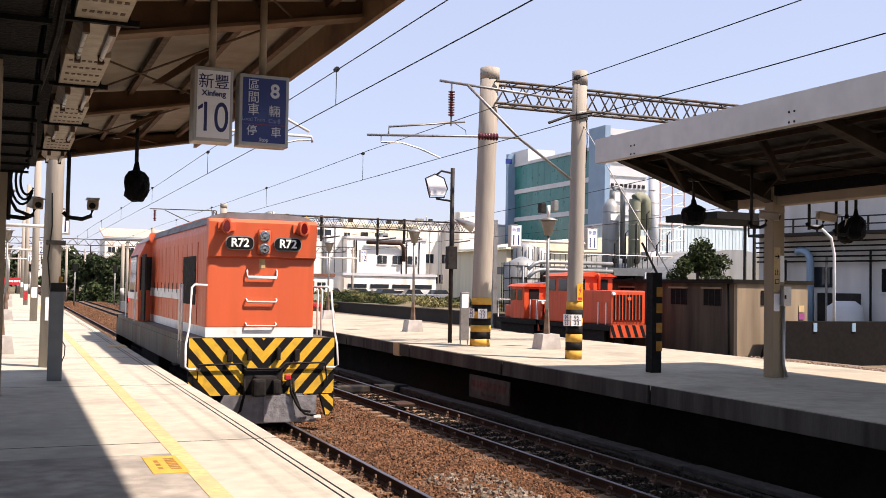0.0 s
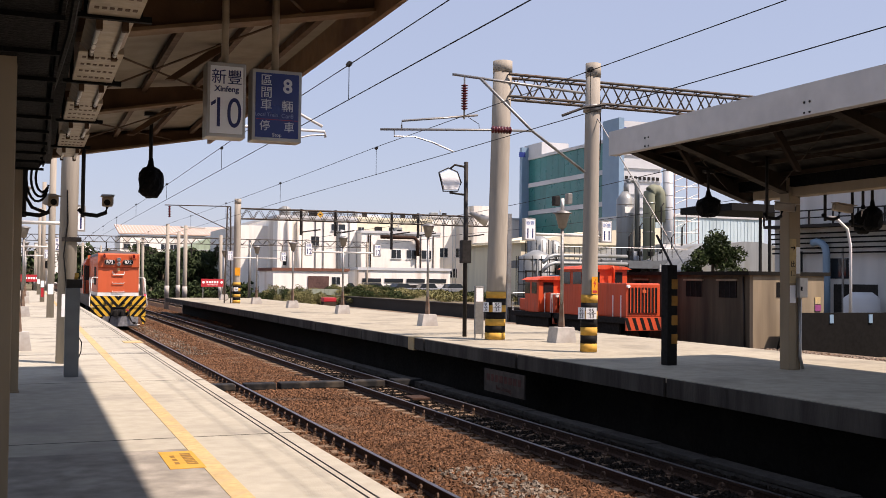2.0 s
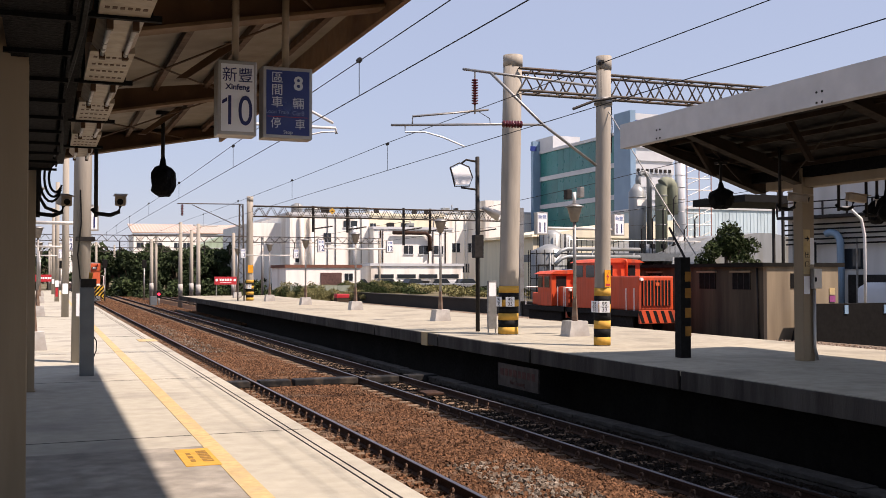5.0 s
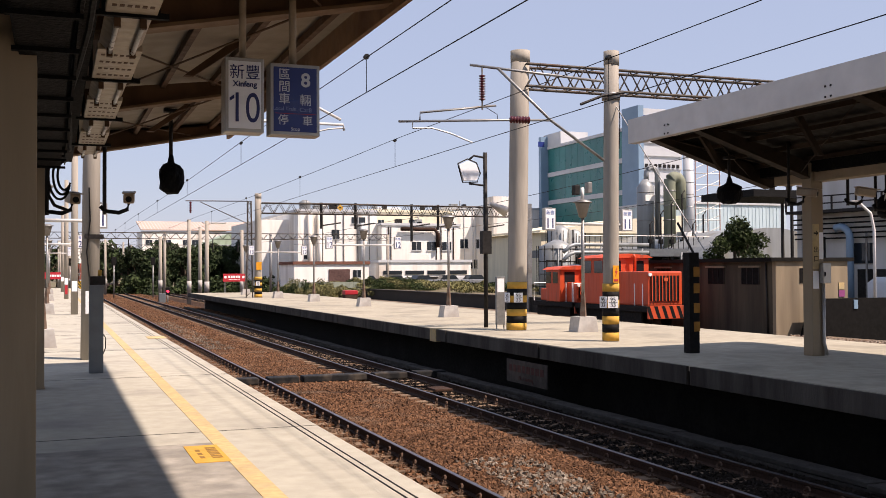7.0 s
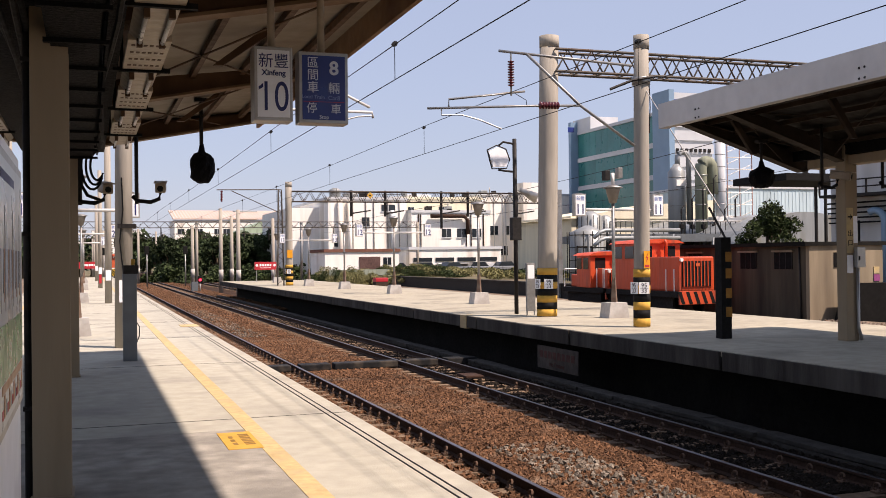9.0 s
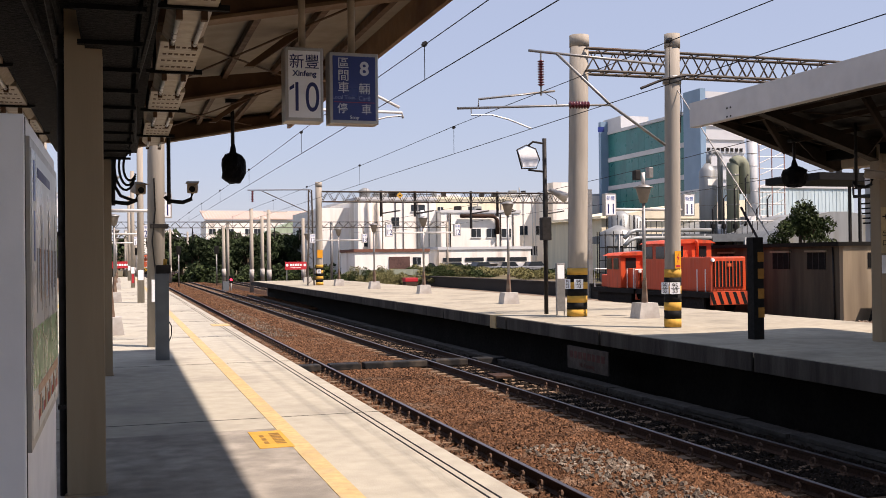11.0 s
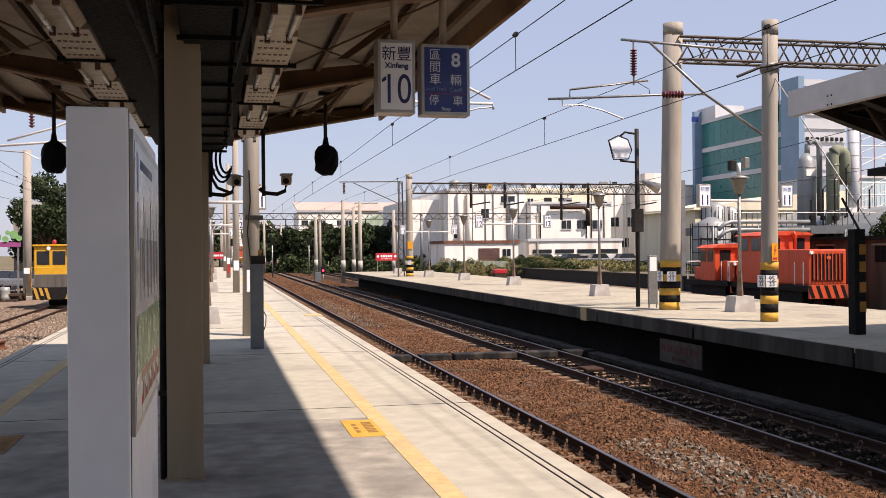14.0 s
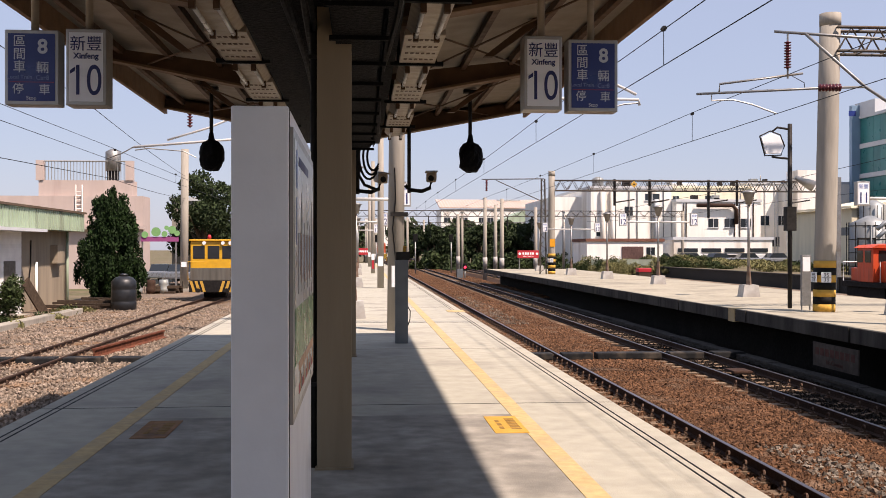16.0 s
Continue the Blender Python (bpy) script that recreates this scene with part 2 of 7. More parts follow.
RED = mat("sign_red", (0.3952, 0.0152, 0.0228), 0.5, scale=4, var=0.08, bump=0.03)
INSULATOR = mat("insulator_glaze", (0.0988, 0.0152, 0.019), 0.25, scale=6, var=0.1, bump=0.0)
PLASTER = mat("white_plaster", (0.82, 0.79, 0.73), 0.8, scale=1.5, var=0.06, bump=0.1, big=0.15, dirt=(0.46, 0.39, 0.31), dirt_amount=0.3, streak=True, fine=20)
HALL_GREY = mat("hall_render", (0.50, 0.49, 0.465), 0.8, scale=1.5, var=0.08, bump=0.1, big=0.2, dirt=(0.42, 0.40, 0.36), dirt_amount=0.4, streak=True, fine=20)
CREAM = mat("cream_plaster", (0.66, 0.60, 0.45), 0.8, scale=1.5, var=0.08, bump=0.1, big=0.15, dirt=(0.342, 0.2888, 0.2128), dirt_amount=0.3, streak=True, fine=20)
PINK = mat("pink_render", (0.46, 0.375, 0.335), 0.8, scale=1.5, var=0.06, bump=0.1, big=0.2, dirt=(0.30, 0.21, 0.17), dirt_amount=0.3, streak=True, fine=20)
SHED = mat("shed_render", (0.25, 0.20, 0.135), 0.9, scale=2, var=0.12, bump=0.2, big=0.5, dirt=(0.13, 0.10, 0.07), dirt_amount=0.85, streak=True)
HUT_BACK = mat("hut_render", (0.2736, 0.2242, 0.1634), 0.9, scale=2, var=0.12, bump=0.2, big=0.5, dirt=(0.152, 0.1216, 0.0912), streak=True)
HUT_TILE = mat("hut_cladding", (0.72, 0.71, 0.67), 0.6, scale=2, var=0.06, bump=0.05, rand=0.05)
MINT = mat("mint_sheet", (0.3192, 0.4028, 0.2888), 0.5, scale=3, var=0.08, bump=0.05, dirt=(0.19, 0.2128, 0.152), streak=True)
TEAL = mat("teal_curtain", (0.019, 0.152, 0.1444), 0.35, scale=0.6, var=0.12, bump=0.0, big=0.1, rand=0.12)
BLUEGREY = mat("bluegrey_cladding", (0.17, 0.27, 0.37), 0.5, scale=0.5, var=0.06, bump=0.0, big=0.1)
PALEGREY = mat("palegrey_cladding", (0.50, 0.515, 0.525), 0.6, scale=0.5, var=0.06, bump=0.0, big=0.1)
SILO = mat("silo_steel", (0.2508, 0.266, 0.266), 0.5, metal=0.3, scale=2, var=0.12, bump=0.05, dirt=(0.2128, 0.2052, 0.1672), streak=True)
LEAF = mat("leaf", (0.0319, 0.0471, 0.0152), 0.7, scale=2, var=0.3, bump=0.0, big=0.4, island=True)
LEAF_DARK = mat("dark_leaf", (0.0304, 0.0456, 0.0182), 0.75, scale=2, var=0.3, bump=0.0, big=0.3, island=True)
LEAF_CYPRESS = mat("cypress_leaf", (0.012, 0.027, 0.007), 0.75, scale=2, var=0.3, bump=0.0, big=0.5, island=True)
GRASS = mat("dry_grass", (0.17, 0.16, 0.07), 0.85, scale=2, var=0.3, bump=0.0, big=0.2, island=True)
BARK = mat("bark", (0.076, 0.057, 0.038), 0.9, scale=8, var=0.3, bump=0.5)
CYAN_SHEET = mat("cyan_sheet", (0.45, 0.56, 0.60), 0.6, scale=2, var=0.06, bump=0.0, big=0.2, dirt=(0.34, 0.42, 0.44), streak=True)
DARKWIN = glass("window_glass")
CABWIN = glass("cab_glass", (0.015, 0.015, 0.017))
LOCO_YELLOW = mat("wagon_yellow", (0.608, 0.3192, 0.0152), 0.45, scale=4, var=0.08, bump=0.05, dirt=(0.38, 0.2128, 0.0304), dirt_amount=0.2)
POLY_TANK = mat("black_tank", (0.011, 0.012, 0.014), 0.45, scale=4, var=0.15, bump=0.05)
LENS = glass("lamp_lens", (0.75, 0.75, 0.72))
WOOD = mat("weathered_wood", (0.057, 0.0395, 0.0274), 0.85, scale=8, var=0.3, bump=0.4, rand=0.2)
MAP_PALE = mat("map_paper", (0.5016, 0.5168, 0.5016), 0.3, scale=2, var=0.05, bump=0.0)
MAP_GREEN = mat("map_green", (0.038, 0.1976, 0.0456), 0.3, scale=6, var=0.3, bump=0.0)
GRAFFITI_G = mat("graffiti_green", (0.16, 0.33, 0.13), 0.6, scale=3, var=0.1, bump=0.0)
GRAFFITI_P = mat("graffiti_magenta", (0.27, 0.07, 0.18), 0.6, scale=3, var=0.1, bump=0.0)
TUBE_WHITE = mat("tube_white", (0.5472, 0.532, 0.5016), 0.3, scale=6, var=0.05, bump=0.0)
FENCE_GREEN = mat("pale_fence", (0.2584, 0.2888, 0.228), 0.7, scale=3, var=0.1, bump=0.0, rand=0.1)
VOID = mat("dark_void", (0.0061, 0.0057, 0.0053), 0.9, scale=4, var=0.2, bump=0.0)
GANTRY = mat("weathered_galvanising", (0.076, 0.0669, 0.057), 0.7, metal=0.2, scale=12, var=0.2, bump=0.1, dirt=(0.076, 0.0456, 0.0304))
MAP_ORANGE = mat("map_orange", (0.38, 0.1672, 0.0608), 0.4, scale=6, var=0.2, bump=0.0)
STRIPE_YELLOW = mat("stripe_yellow", (0.608, 0.3572, 0.0228), 0.5, scale=9, var=0.10, bump=0.06, big=1.5, dirt=(0.342, 0.2128, 0.038), dirt_amount=0.3)
CHROME = mat("lamp_reflector", (0.418, 0.4028, 0.38), 0.2, metal=1.0, scale=20, var=0.2, bump=0.1)
WORN_INK = mat("worn_ink", (0.228, 0.1292, 0.038), 0.8, scale=9, var=0.2, bump=0.0)
# Dark copy of ballast_stone: canopy shade over the middle track put in.
STONE_SHADE = mat("shade_dark_stone", (0.013, 0.009, 0.006), 0.9, scale=9, var=0.3, bump=0.5, big=0.45, dirt=(0.03, 0.021, 0.015), dirt_amount=0.2, island=True)

# ---- ground, platforms ----
RAIL_Z = -1.07
g = B()
g.box(-1500, 1500, -300, 2500, -2.2, -1.62)
structure("ground", g, EARTH, "dry earth and weeds beside the railway", "ground")


def slab(name, x0, x1, y0, y1, label, paving):
    """A platform: paved top, edge beam and a set-back wall under it."""
    root = tagged(new(name), label, "platform", "", "structure")
    part("paving", B().box(x0, x1, y0, y1, -0.10, 0.0, 0.012), paving, root)
    part("edge_beam", B().box(x0 + 0.03, x1 - 0.03, y0 + 0.03, y1 - 0.03, -0.34, -0.10), FACE_CONC, root, "stained concrete edge beam, darkened as shade")
    part("plinth", B().box(x0 + 1.1, x1 - 1.1, y0 + 0.3, y1 - 0.3, -1.62, -0.34), CONC_DARK, root, "concrete wall under the platform, coloured near black as shade")
    return root


# Both slabs reach back unseen under the lengthened canopies.
near_platform = slab("platform_near", -3.25, 2.62, -60, 118, "pale concrete island platform with yellow lines", CONCRETE)
far_platform = slab("platform_opposite", 10.08, 16.7, -60, 82, "pale concrete platform across the tracks", CONCRETE_WARM)
# worn lighter kerb blocks along the opposite platform
for k in range(16):
    y = -8 + 5.7 * k
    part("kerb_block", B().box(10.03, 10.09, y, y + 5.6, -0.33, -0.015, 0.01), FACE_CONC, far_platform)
part("kerb_patch", B().box(10.0, 10.35, 26.9, 27.35, -0.36, 0.006, 0.01), YELLOW_LINE, far_platform, "yellow painted kerb patch")
# yellow lines, groove lines, joints, screed of the near platform
for x in (1.42, -2.27):
    part("yellow_line", B().box(x, x + 0.165, -14, 118, 0.0, 0.004), YELLOW_LINE, near_platform, "worn yellow safety line")
for x in (2.36, 2.43, -3.03, -3.10):
    part("groove", B().box(x, x + 0.016, -14, 118, 0.0, 0.003), BLACK, near_platform, "dark groove line")
for y in (-1.2, 4.7, 10.6, 16.5, 22.4, 28.3, 34.2, 40.1, 46, 51.9, 57.8):
    part("joint", B().box(-3.25, 2.62, y, y + 0.012, 0.0, 0.0022), CONC_DARK, near_platform)
part("screed", B().box(-2.10, 1.415, -14, 9.9, 0.0, 0.0030), SLAB_GREY, near_platform, "darker grey screed patch")
part("yellow_mark", B().box(2.2, 2.64, 26.0, 26.8, 0.0, 0.012), YELLOW_LINE, near_platform, "yellow mark on the platform edge")
PLATE_WORN = mat("worn_plate", (0.228, 0.114, 0.0456), 0.75, scale=10, var=0.2, bump=0.1, big=2.0, dirt=(0.1216, 0.0684, 0.038), dirt_amount=0.5)
for x0, label, paint in ((1.14, "yellow warning plate with black writing", YELLOW), (-1.98, "faded brown warning plate with dark writing", PLATE_WORN)):
    p = part("warning_plate", B().box(x0, x0 + 0.30, 8.86, 9.74, 0.002, 0.008), paint, near_platform, label)
    for r in range(7):
        part("writing_bar", B().box(x0 + 0.17, x0 + 0.26, 9.04 + r * 0.085, 9.095 + r * 0.085, 0.008, 0.010), WORN_INK, p)
    for r in range(3):
        part("writing_bar", B().box(x0 + 0.07, x0 + 0.11, 9.06 + r * 0.17, 9.17 + r * 0.17, 0.008, 0.010), WORN_INK, p)


# ---- tracks ----
def stones(name, x0, x1, y0, y1, z, count, size, material, bias=2.0, hump=None):
    """Loose broken stones, as one heap of little eight-sided lumps."""
    r = np.random.default_rng(len(name) * 7 + count)
    c = np.stack([r.uniform(x0, x1, count), y0 + (y1 - y0) * r.random(count) ** bias, np.full(count, z)], 1)
    if hump:
        c[:, 2] += hump(c[:, 0])
    base = np.array([(1, 0, 0), (-1, 0, 0), (0, 1, 0), (0, -1, 0), (0, 0, 1), (0, 0, -1)], float)
    q = r.normal(size=(count, 4))
    q /= np.linalg.norm(q, axis=1, keepdims=True)
    w, x, yq, zq = q.T
    rot = np.stack([np.stack([1 - 2 * (yq * yq + zq * zq), 2 * (x * yq - w * zq), 2 * (x * zq + w * yq)], -1), np.stack([2 * (x * yq + w * zq), 1 - 2 * (x * x + zq * zq), 2 * (yq * zq - w * x)], -1), np.stack([2 * (x * zq - w * yq), 2 * (yq * zq + w * x), 1 - 2 * (x * x + yq * yq)], -1)], 1)
    s = size * r.uniform(0.55, 1.3, (count, 1, 1)) * r.uniform(0.6, 1.2, (count, 6, 1))
    v = np.einsum("nij,nkj->nki", rot, base[None] * s) + c[:, None]
    f0 = np.array([(0, 2, 4), (2, 1, 4), (1, 3, 4), (3, 0, 4), (2, 0, 5), (1, 2, 5), (3, 1, 5), (0, 3, 5)])
    f = (f0[None] + 6 * np.arange(count)[:, None, None]).reshape(-1, 3)
    me = bpy.data.meshes.new(name)
    me.from_pydata(v.reshape(-1, 3).tolist(), [], f.tolist())
    me.materials.append(material)
    return tagged(new(name, me), "broken ballast stones between the rails", "ballast", "", "stuff")


def bed(name, x0, x1, y0, y1, z, material, label, hump=None):
    nx, ny = 24, 60
    me = bpy.data.meshes.new(name)
    vs, fs = [], []
    for j in range(ny + 1):
        y = y0 + (y1 - y0) * (j / ny) ** 1.6
        for i in range(nx + 1):
            x = x0 + (x1 - x0) * i / nx
            vs.append((x, y, z + 0.03 * noise.noise((x * 1.3, y * 0.7, 0)) + (hump(x) if hump else 0)))
    for j in range(ny):
        for i in range(nx):
            a = j * (nx + 1) + i
            fs.append((a, a + 1, a + nx + 2, a + nx + 1))
    me.from_pydata(vs, [], fs)
    me.materials.append(material)
    return tagged(new(name, me), label, "ballast", "", "structure")


bed("ballast_main", 2.3, 10.6, -14, 420, -1.30, BALLAST, "rust-brown ballast bed")
bed("ballast_side", -16, -2.8, -14, 200, -1.22, YARD_BED, "pale gravel yard bed")
bed("ballast_far", 16.4, 31, -14, 160, -1.25, YARD_BED, "pale grey gravel beside the siding")
stones("ballast_stones", 5.12, 7.42, 8.5, 48, -1.235, 36000, 0.046, STONE)
stones("ballast_stones_far", 5.12, 7.42, 46, 150, -1.24, 12000, 0.075, STONE, 1.3)
stones("ballast_stones_beyond", 8.9, 11.2, 60, 170, -1.25, 6000, 0.08, STONE, 1.3)
stones("ballast_stones_edge", 2.6, 5.12, 6, 60, -1.243, 22000, 0.042, STONE)
stones("ballast_stones_inner", 7.82, 10.4, 10, 90, -1.235, 24000, 0.042, STONE_SHADE)
stones("ballast_stones_low", 7.42, 7.82, 10, 60, -1.262, 4000, 0.04, STONE)
stones("pale_stones", 5.6, 6.7, 10.2, 14.2, -1.205, 480, 0.045, STONE_PALE, 1.0)
stones("pale_stones_strip", 5.3, 6.3, 38, 60, -1.2, 500, 0.05, STONE_PALE, 1.0)
stones("yard_gravel", -14.0, -9.5, 30, 60, -1.2, 5200, 0.05, STONE_YARD, 1.4)
stones("yard_stones", -9.5, -3.3, 13, 52, -1.19, 26000, 0.045, STONE_YARD)
stones("siding_stones", 23.5, 30, 24, 60, -1.2, 9000, 0.05, STONE_YARD, 1.3)


def rail_profile():
    return [(-0.065, 0), (0.065, 0), (0.065, 0.012), (0.012, 0.035), (0.010, 0.11), (0.034, 0.122), (0.034, 0.150), (-0.034, 0.150), (-0.034, 0.122), (-0.010, 0.11), (-0.012, 0.035), (-0.065, 0.012)]


def clip_mesh():
    """A spring clip: an upright open ring beside the rail foot on its base plate."""
    b = B()
    b.tube([(0.105 + 0.012 * math.cos(2 * a), 0.055 * math.cos(a), 0.065 + 0.05 * math.sin(a)) for a in np.linspace(radians(-60), radians(240), 9)], 0.015, 5)
    b.box(0.05, 0.16, -0.06, 0.06, 0.0, 0.025)
    return finish(b, "clip", CLIP_RUST)


def sleeper_mesh():
    b = B()
    b.prism([(-1.06, -0.2), (1.06, -0.2), (1.04, 0.0), (-1.04, 0.0)], "y", -0.12, 0.12)
    return finish(b, "sleeper", SLEEPER)


CLIP, SLEEPER_MESH = clip_mesh(), sleeper_mesh()


def track(name, x, y0, y1, label, near0, near1, shiny=True):
    root = tagged(new(name), label, "track", "", "structure")
    root.location = (x, 0, RAIL_Z)
    for side in (-1, 1):
        rail = part("rail", B().prism([(px + side * 0.5665, pz - 0.155) for px, pz in rail_profile()], "y", y0, y1), RAIL_RUST, root)
        part("rail_head", B().box(side * 0.5665 - 0.03, side * 0.5665 + 0.03, y0, y1, -0.006, 0.0), RAIL_TOP if shiny else RAIL_RUST, rail, "polished running surface")
    n = min(290, int((y1 - max(y0, 2)) / 0.6))
    for k in range(n):
        y = max(y0, 2) + 0.6 * k
        piece("sleeper", SLEEPER_MESH, root, (0, y, -0.155))
        if near0 < y < near1:
            for side in (-1, 1):
                for sgn in (-1, 1):
                    piece("clip", CLIP, root, (side * 0.5665, y, -0.15), 0 if sgn > 0 else 180)
    return root


track("track_near", 4.42, -14, 420, "railway track with polished rails on concrete sleepers", 5, 40)
track("track_middle", 8.35, -14, 420, "railway track beside the opposite platform", 9, 21)
track("track_yard", -7.95, -14, 90, "rusty yard track in pale gravel", 16, 32, False)
track("track_siding", 26.5, -14, 150, "siding track beside the shed", 0, 0, False)
track("track_outer", 20.0, -14, 150, "track behind the opposite platform", 0, 0)

# concrete cable trough along the foot of the opposite platform
TROUGH = mat("trough_concrete", (0.05, 0.046, 0.04), 0.9, scale=8, var=0.3, bump=0.4, big=0.7, dirt=(0.022, 0.019, 0.016), dirt_amount=0.6, rand=0.2)
trough = tagged(new("cable_trough"), "grimy concrete cable trough along the platform foot", "cable trough", "", "structure")
TROUGH_LID = finish(B().box(-0.17, 0.17, -0.74, 0.74, 0.0, 0.07, 0.012), "lid", TROUGH)
part("channel", B().box(9.63, 9.93, -10, 81, -1.32, -1.17), TROUGH, trough)
for k in range(58):
    piece("lid", TROUGH_LID, trough, (9.78 + 0.012 * (k * 7 % 3), -4 + 1.5 * k, -1.17 + 0.006 * (k * 5 % 3)), 1.2 * (k * 3 % 4) - 1.8)
# cable crossing over the tracks
cross = thing("cable_crossing", (0, 26.0, -1.1), "black rubber cable cover lying across the tracks", "cable cover")
for x0, x1 in ((2.7, 3.75), (3.98, 4.86), (5.1, 5.9), (6.0, 7.68), (7.9, 8.8), (9.05, 9.9)):
    part("cover", B().box(x0, x1, -0.22, 0.22, -0.12, 0.05, 0.03), BLACK_RUBBER, cross)
cross2 = thing("cable_crossing", (0, 26.0, -1.1), "black rubber cable cover across the yard track", "cable cover")
for x0, x1 in ((-13, -8.6), (-8.42, -7.5), (-7.3, -6.4), (-6.2, -4.6)):
    part("cover", B().box(x0, x1, -0.25, 0.25, -0.12, 0.04, 0.03), BLACK_RUBBER, cross2)
# a loose rusty rail lying in the yard
loose = single("loose_rail", B().prism([(px * 1.6, pz * 1.6) for px, pz in rail_profile()], "y", 0, 6.0), mat("loose_rust", (0.1216, 0.0418, 0.0228), 0.85, scale=8, var=0.3, bump=0.3), "rusty length of rail lying in the gravel", "rail")
loose.matrix_basis = pose(-6.85, 27.0, -1.19, 0, 0, -6)
beacon = thing("balise_box", (8.35, 22.2, -1.13), "small rusty box between the rails", "box")
part("lid", B().box(-0.22, 0.22, -0.3, 0.3, 0, 0.06, 0.02), RAIL_RUST, beacon)


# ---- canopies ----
# Steel of the opposite canopy, its underside shade put into the colour.
DARKENED_STEEL = mat("darkened_steel", (0.0304, 0.0205, 0.0137), 0.75, scale=5, var=0.2, bump=0.1, dirt=(0.0684, 0.0494, 0.0342), dirt_amount=0.25)
# Lighter than beam_brown: bounced light on the near fascia is put in.
FASCIA_LIT = mat("lit_fascia_brown", (0.23, 0.14, 0.08), 0.6, scale=5, var=0.15, bump=0.1, dirt=(0.14, 0.08, 0.05), dirt_amount=0.4)
# Lower flanges lighter than the beams, the light they catch put in.
FLANGE = mat("lit_flange_brown", (0.17, 0.105, 0.06), 0.6, scale=5, var=0.15, bump=0.1, dirt=(0.0912, 0.0532, 0.0304), dirt_amount=0.4)
def canopy(name, cx, half, y0, y1, z_mid, z_edge, label, fascia, rafters, flat_edge, sheet, steel, flange):
    """A butterfly roof on middle columns: sheet, purlins, rafters, fascia boards."""
    root = tagged(new(name), label, "canopy", "", "structure")
    root.location = (cx, 0, 0)
    slope = (z_edge - z_mid) / half
    for s in (-1, 1):
        part("roof_sheet", B().prism([(0, z_mid + 0.28), (s * half, z_edge + 0.22), (s * half, z_edge + 0.26), (0, z_mid + 0.32)], "y", y0, y1), sheet, root)
        part("fascia", B().box(min(s * half, s * (half + 0.05)), max(s * half, s * (half + 0.05)), y0, y1, z_edge - flat_edge + 0.22, z_edge + 0.26), fascia, root, "long fascia board")
        for k in range(5):
            x = s * half * (k + 0.5) / 5
            z = z_mid + 0.24 + (z_edge - z_mid - 0.06) * (k + 0.5) / 5
            part("purlin", B().box(x - 0.03, x + 0.03, y0, y1, z - 0.08, z), steel, root)
        for y in rafters:
            part("rafter", B().prism([(0, z_mid - 0.12), (s * half, z_edge + 0.04), (s * half, z_edge + 0.16), (0, z_mid + 0.20)], "y", y - 0.05, y + 0.05), steel, root, "tapering brown steel rafter")
            part("rafter_flange", B().prism([(0, z_mid - 0.15), (s * half, z_edge + 0.01), (s * half, z_edge + 0.04), (0, z_mid - 0.12)], "y", y - 0.11, y + 0.11), flange, root, "lighter lower flange")
    for s in (-1, 1):
        part("end_plate", B().prism([(0, z_mid + 0.1), (s * half, z_edge + 0.02), (s * half, z_edge + 0.23), (0, z_mid + 0.29)], "y", y1 - 0.03, y1 + 0.004), steel, root, "plate closing the roof end")
    part("valley_gutter", B().box(-0.22, 0.22, y0, y1, z_mid + 0.05, z_mid + 0.27), BLACK_BAG, root)
    for s in (-1, 1):
        for a, b in zip(rafters, rafters[1:]):
            x0, x1 = s * half * 0.12, s * half * 0.8
            za, zb = z_mid + 0.02, z_edge - 0.05
            part("brace_rod", B().tube([(x0, a, za), (x1, b, zb)], 0.011, 5), steel, root)
            part("brace_rod", B().tube([(x1, a, zb), (x0, b, za)], 0.011, 5), steel, root)
            xm = s * half * 0.5
            part("knee", B().prism([(xm, z_mid + 0.1), (xm + s * 0.1, z_mid + 0.1), (xm + s * 0.75, z_edge + 0.16), (xm + s * 0.6, z_edge + 0.16)], "y", (a + b) / 2 - 0.04, (a + b) / 2 + 0.04), steel, root)
    return root


NEAR_CX = -0.25
# Both roofs run back unseen behind the camera to cut the sky light.
near_canopy = canopy("canopy_near", NEAR_CX, 3.03, -30, 17.66, 3.54, 3.95, "butterfly platform canopy with brown steel rafters", FASCIA_LIT, (-29, -24, -18, -12.5, -8.3, -4.1, 0.1, 4.3, 8.6, 13.0, 17.5), 0.28, ROOF_SHEET, BEAM_BROWN, FLANGE)
# Added black sheet that stands in for the shade in the valley.
part("valley_soffit", B().box(-0.68, 0.54, -30, 17.2, 3.368, 3.384), BLACK_BAG, near_canopy, "added black sheet for the shade under the valley")
far_canopy = canopy("canopy_opposite", 13.42, 3.1, -60, 17.0, 3.38, 4.22, "platform canopy with a white fascia", FASCIA_WHITE, (-58, -50, -42, -34, -26, -19, -12, -8, -4, 0, 3.8, 7.6, 11.6, 15.5, 16.9), 0.42, SHEET_DARK, DARKENED_STEEL, DARKENED_STEEL)


for k in range(9):
    for dy in (0, 0.11):
        for dz in (0, 0.15):
            part("bolt", B().tube([(-3.16, 15.75 - 4.1 * k - dy, 4.06 + dz), (-3.148, 15.75 - 4.1 * k - dy, 4.06 + dz)], 0.018, 6), STEEL_DARK, far_canopy)
part("valley_girder", B().box(-0.16, 0.16, -60, 16.5, 3.25, 3.42, 0.01), BEIGE, far_canopy, "beige girder under the valley")
part("fascia_lip", B().box(-3.10, -2.98, -60, 17.0, 4.02, 4.035), FASCIA_WHITE, far_canopy)


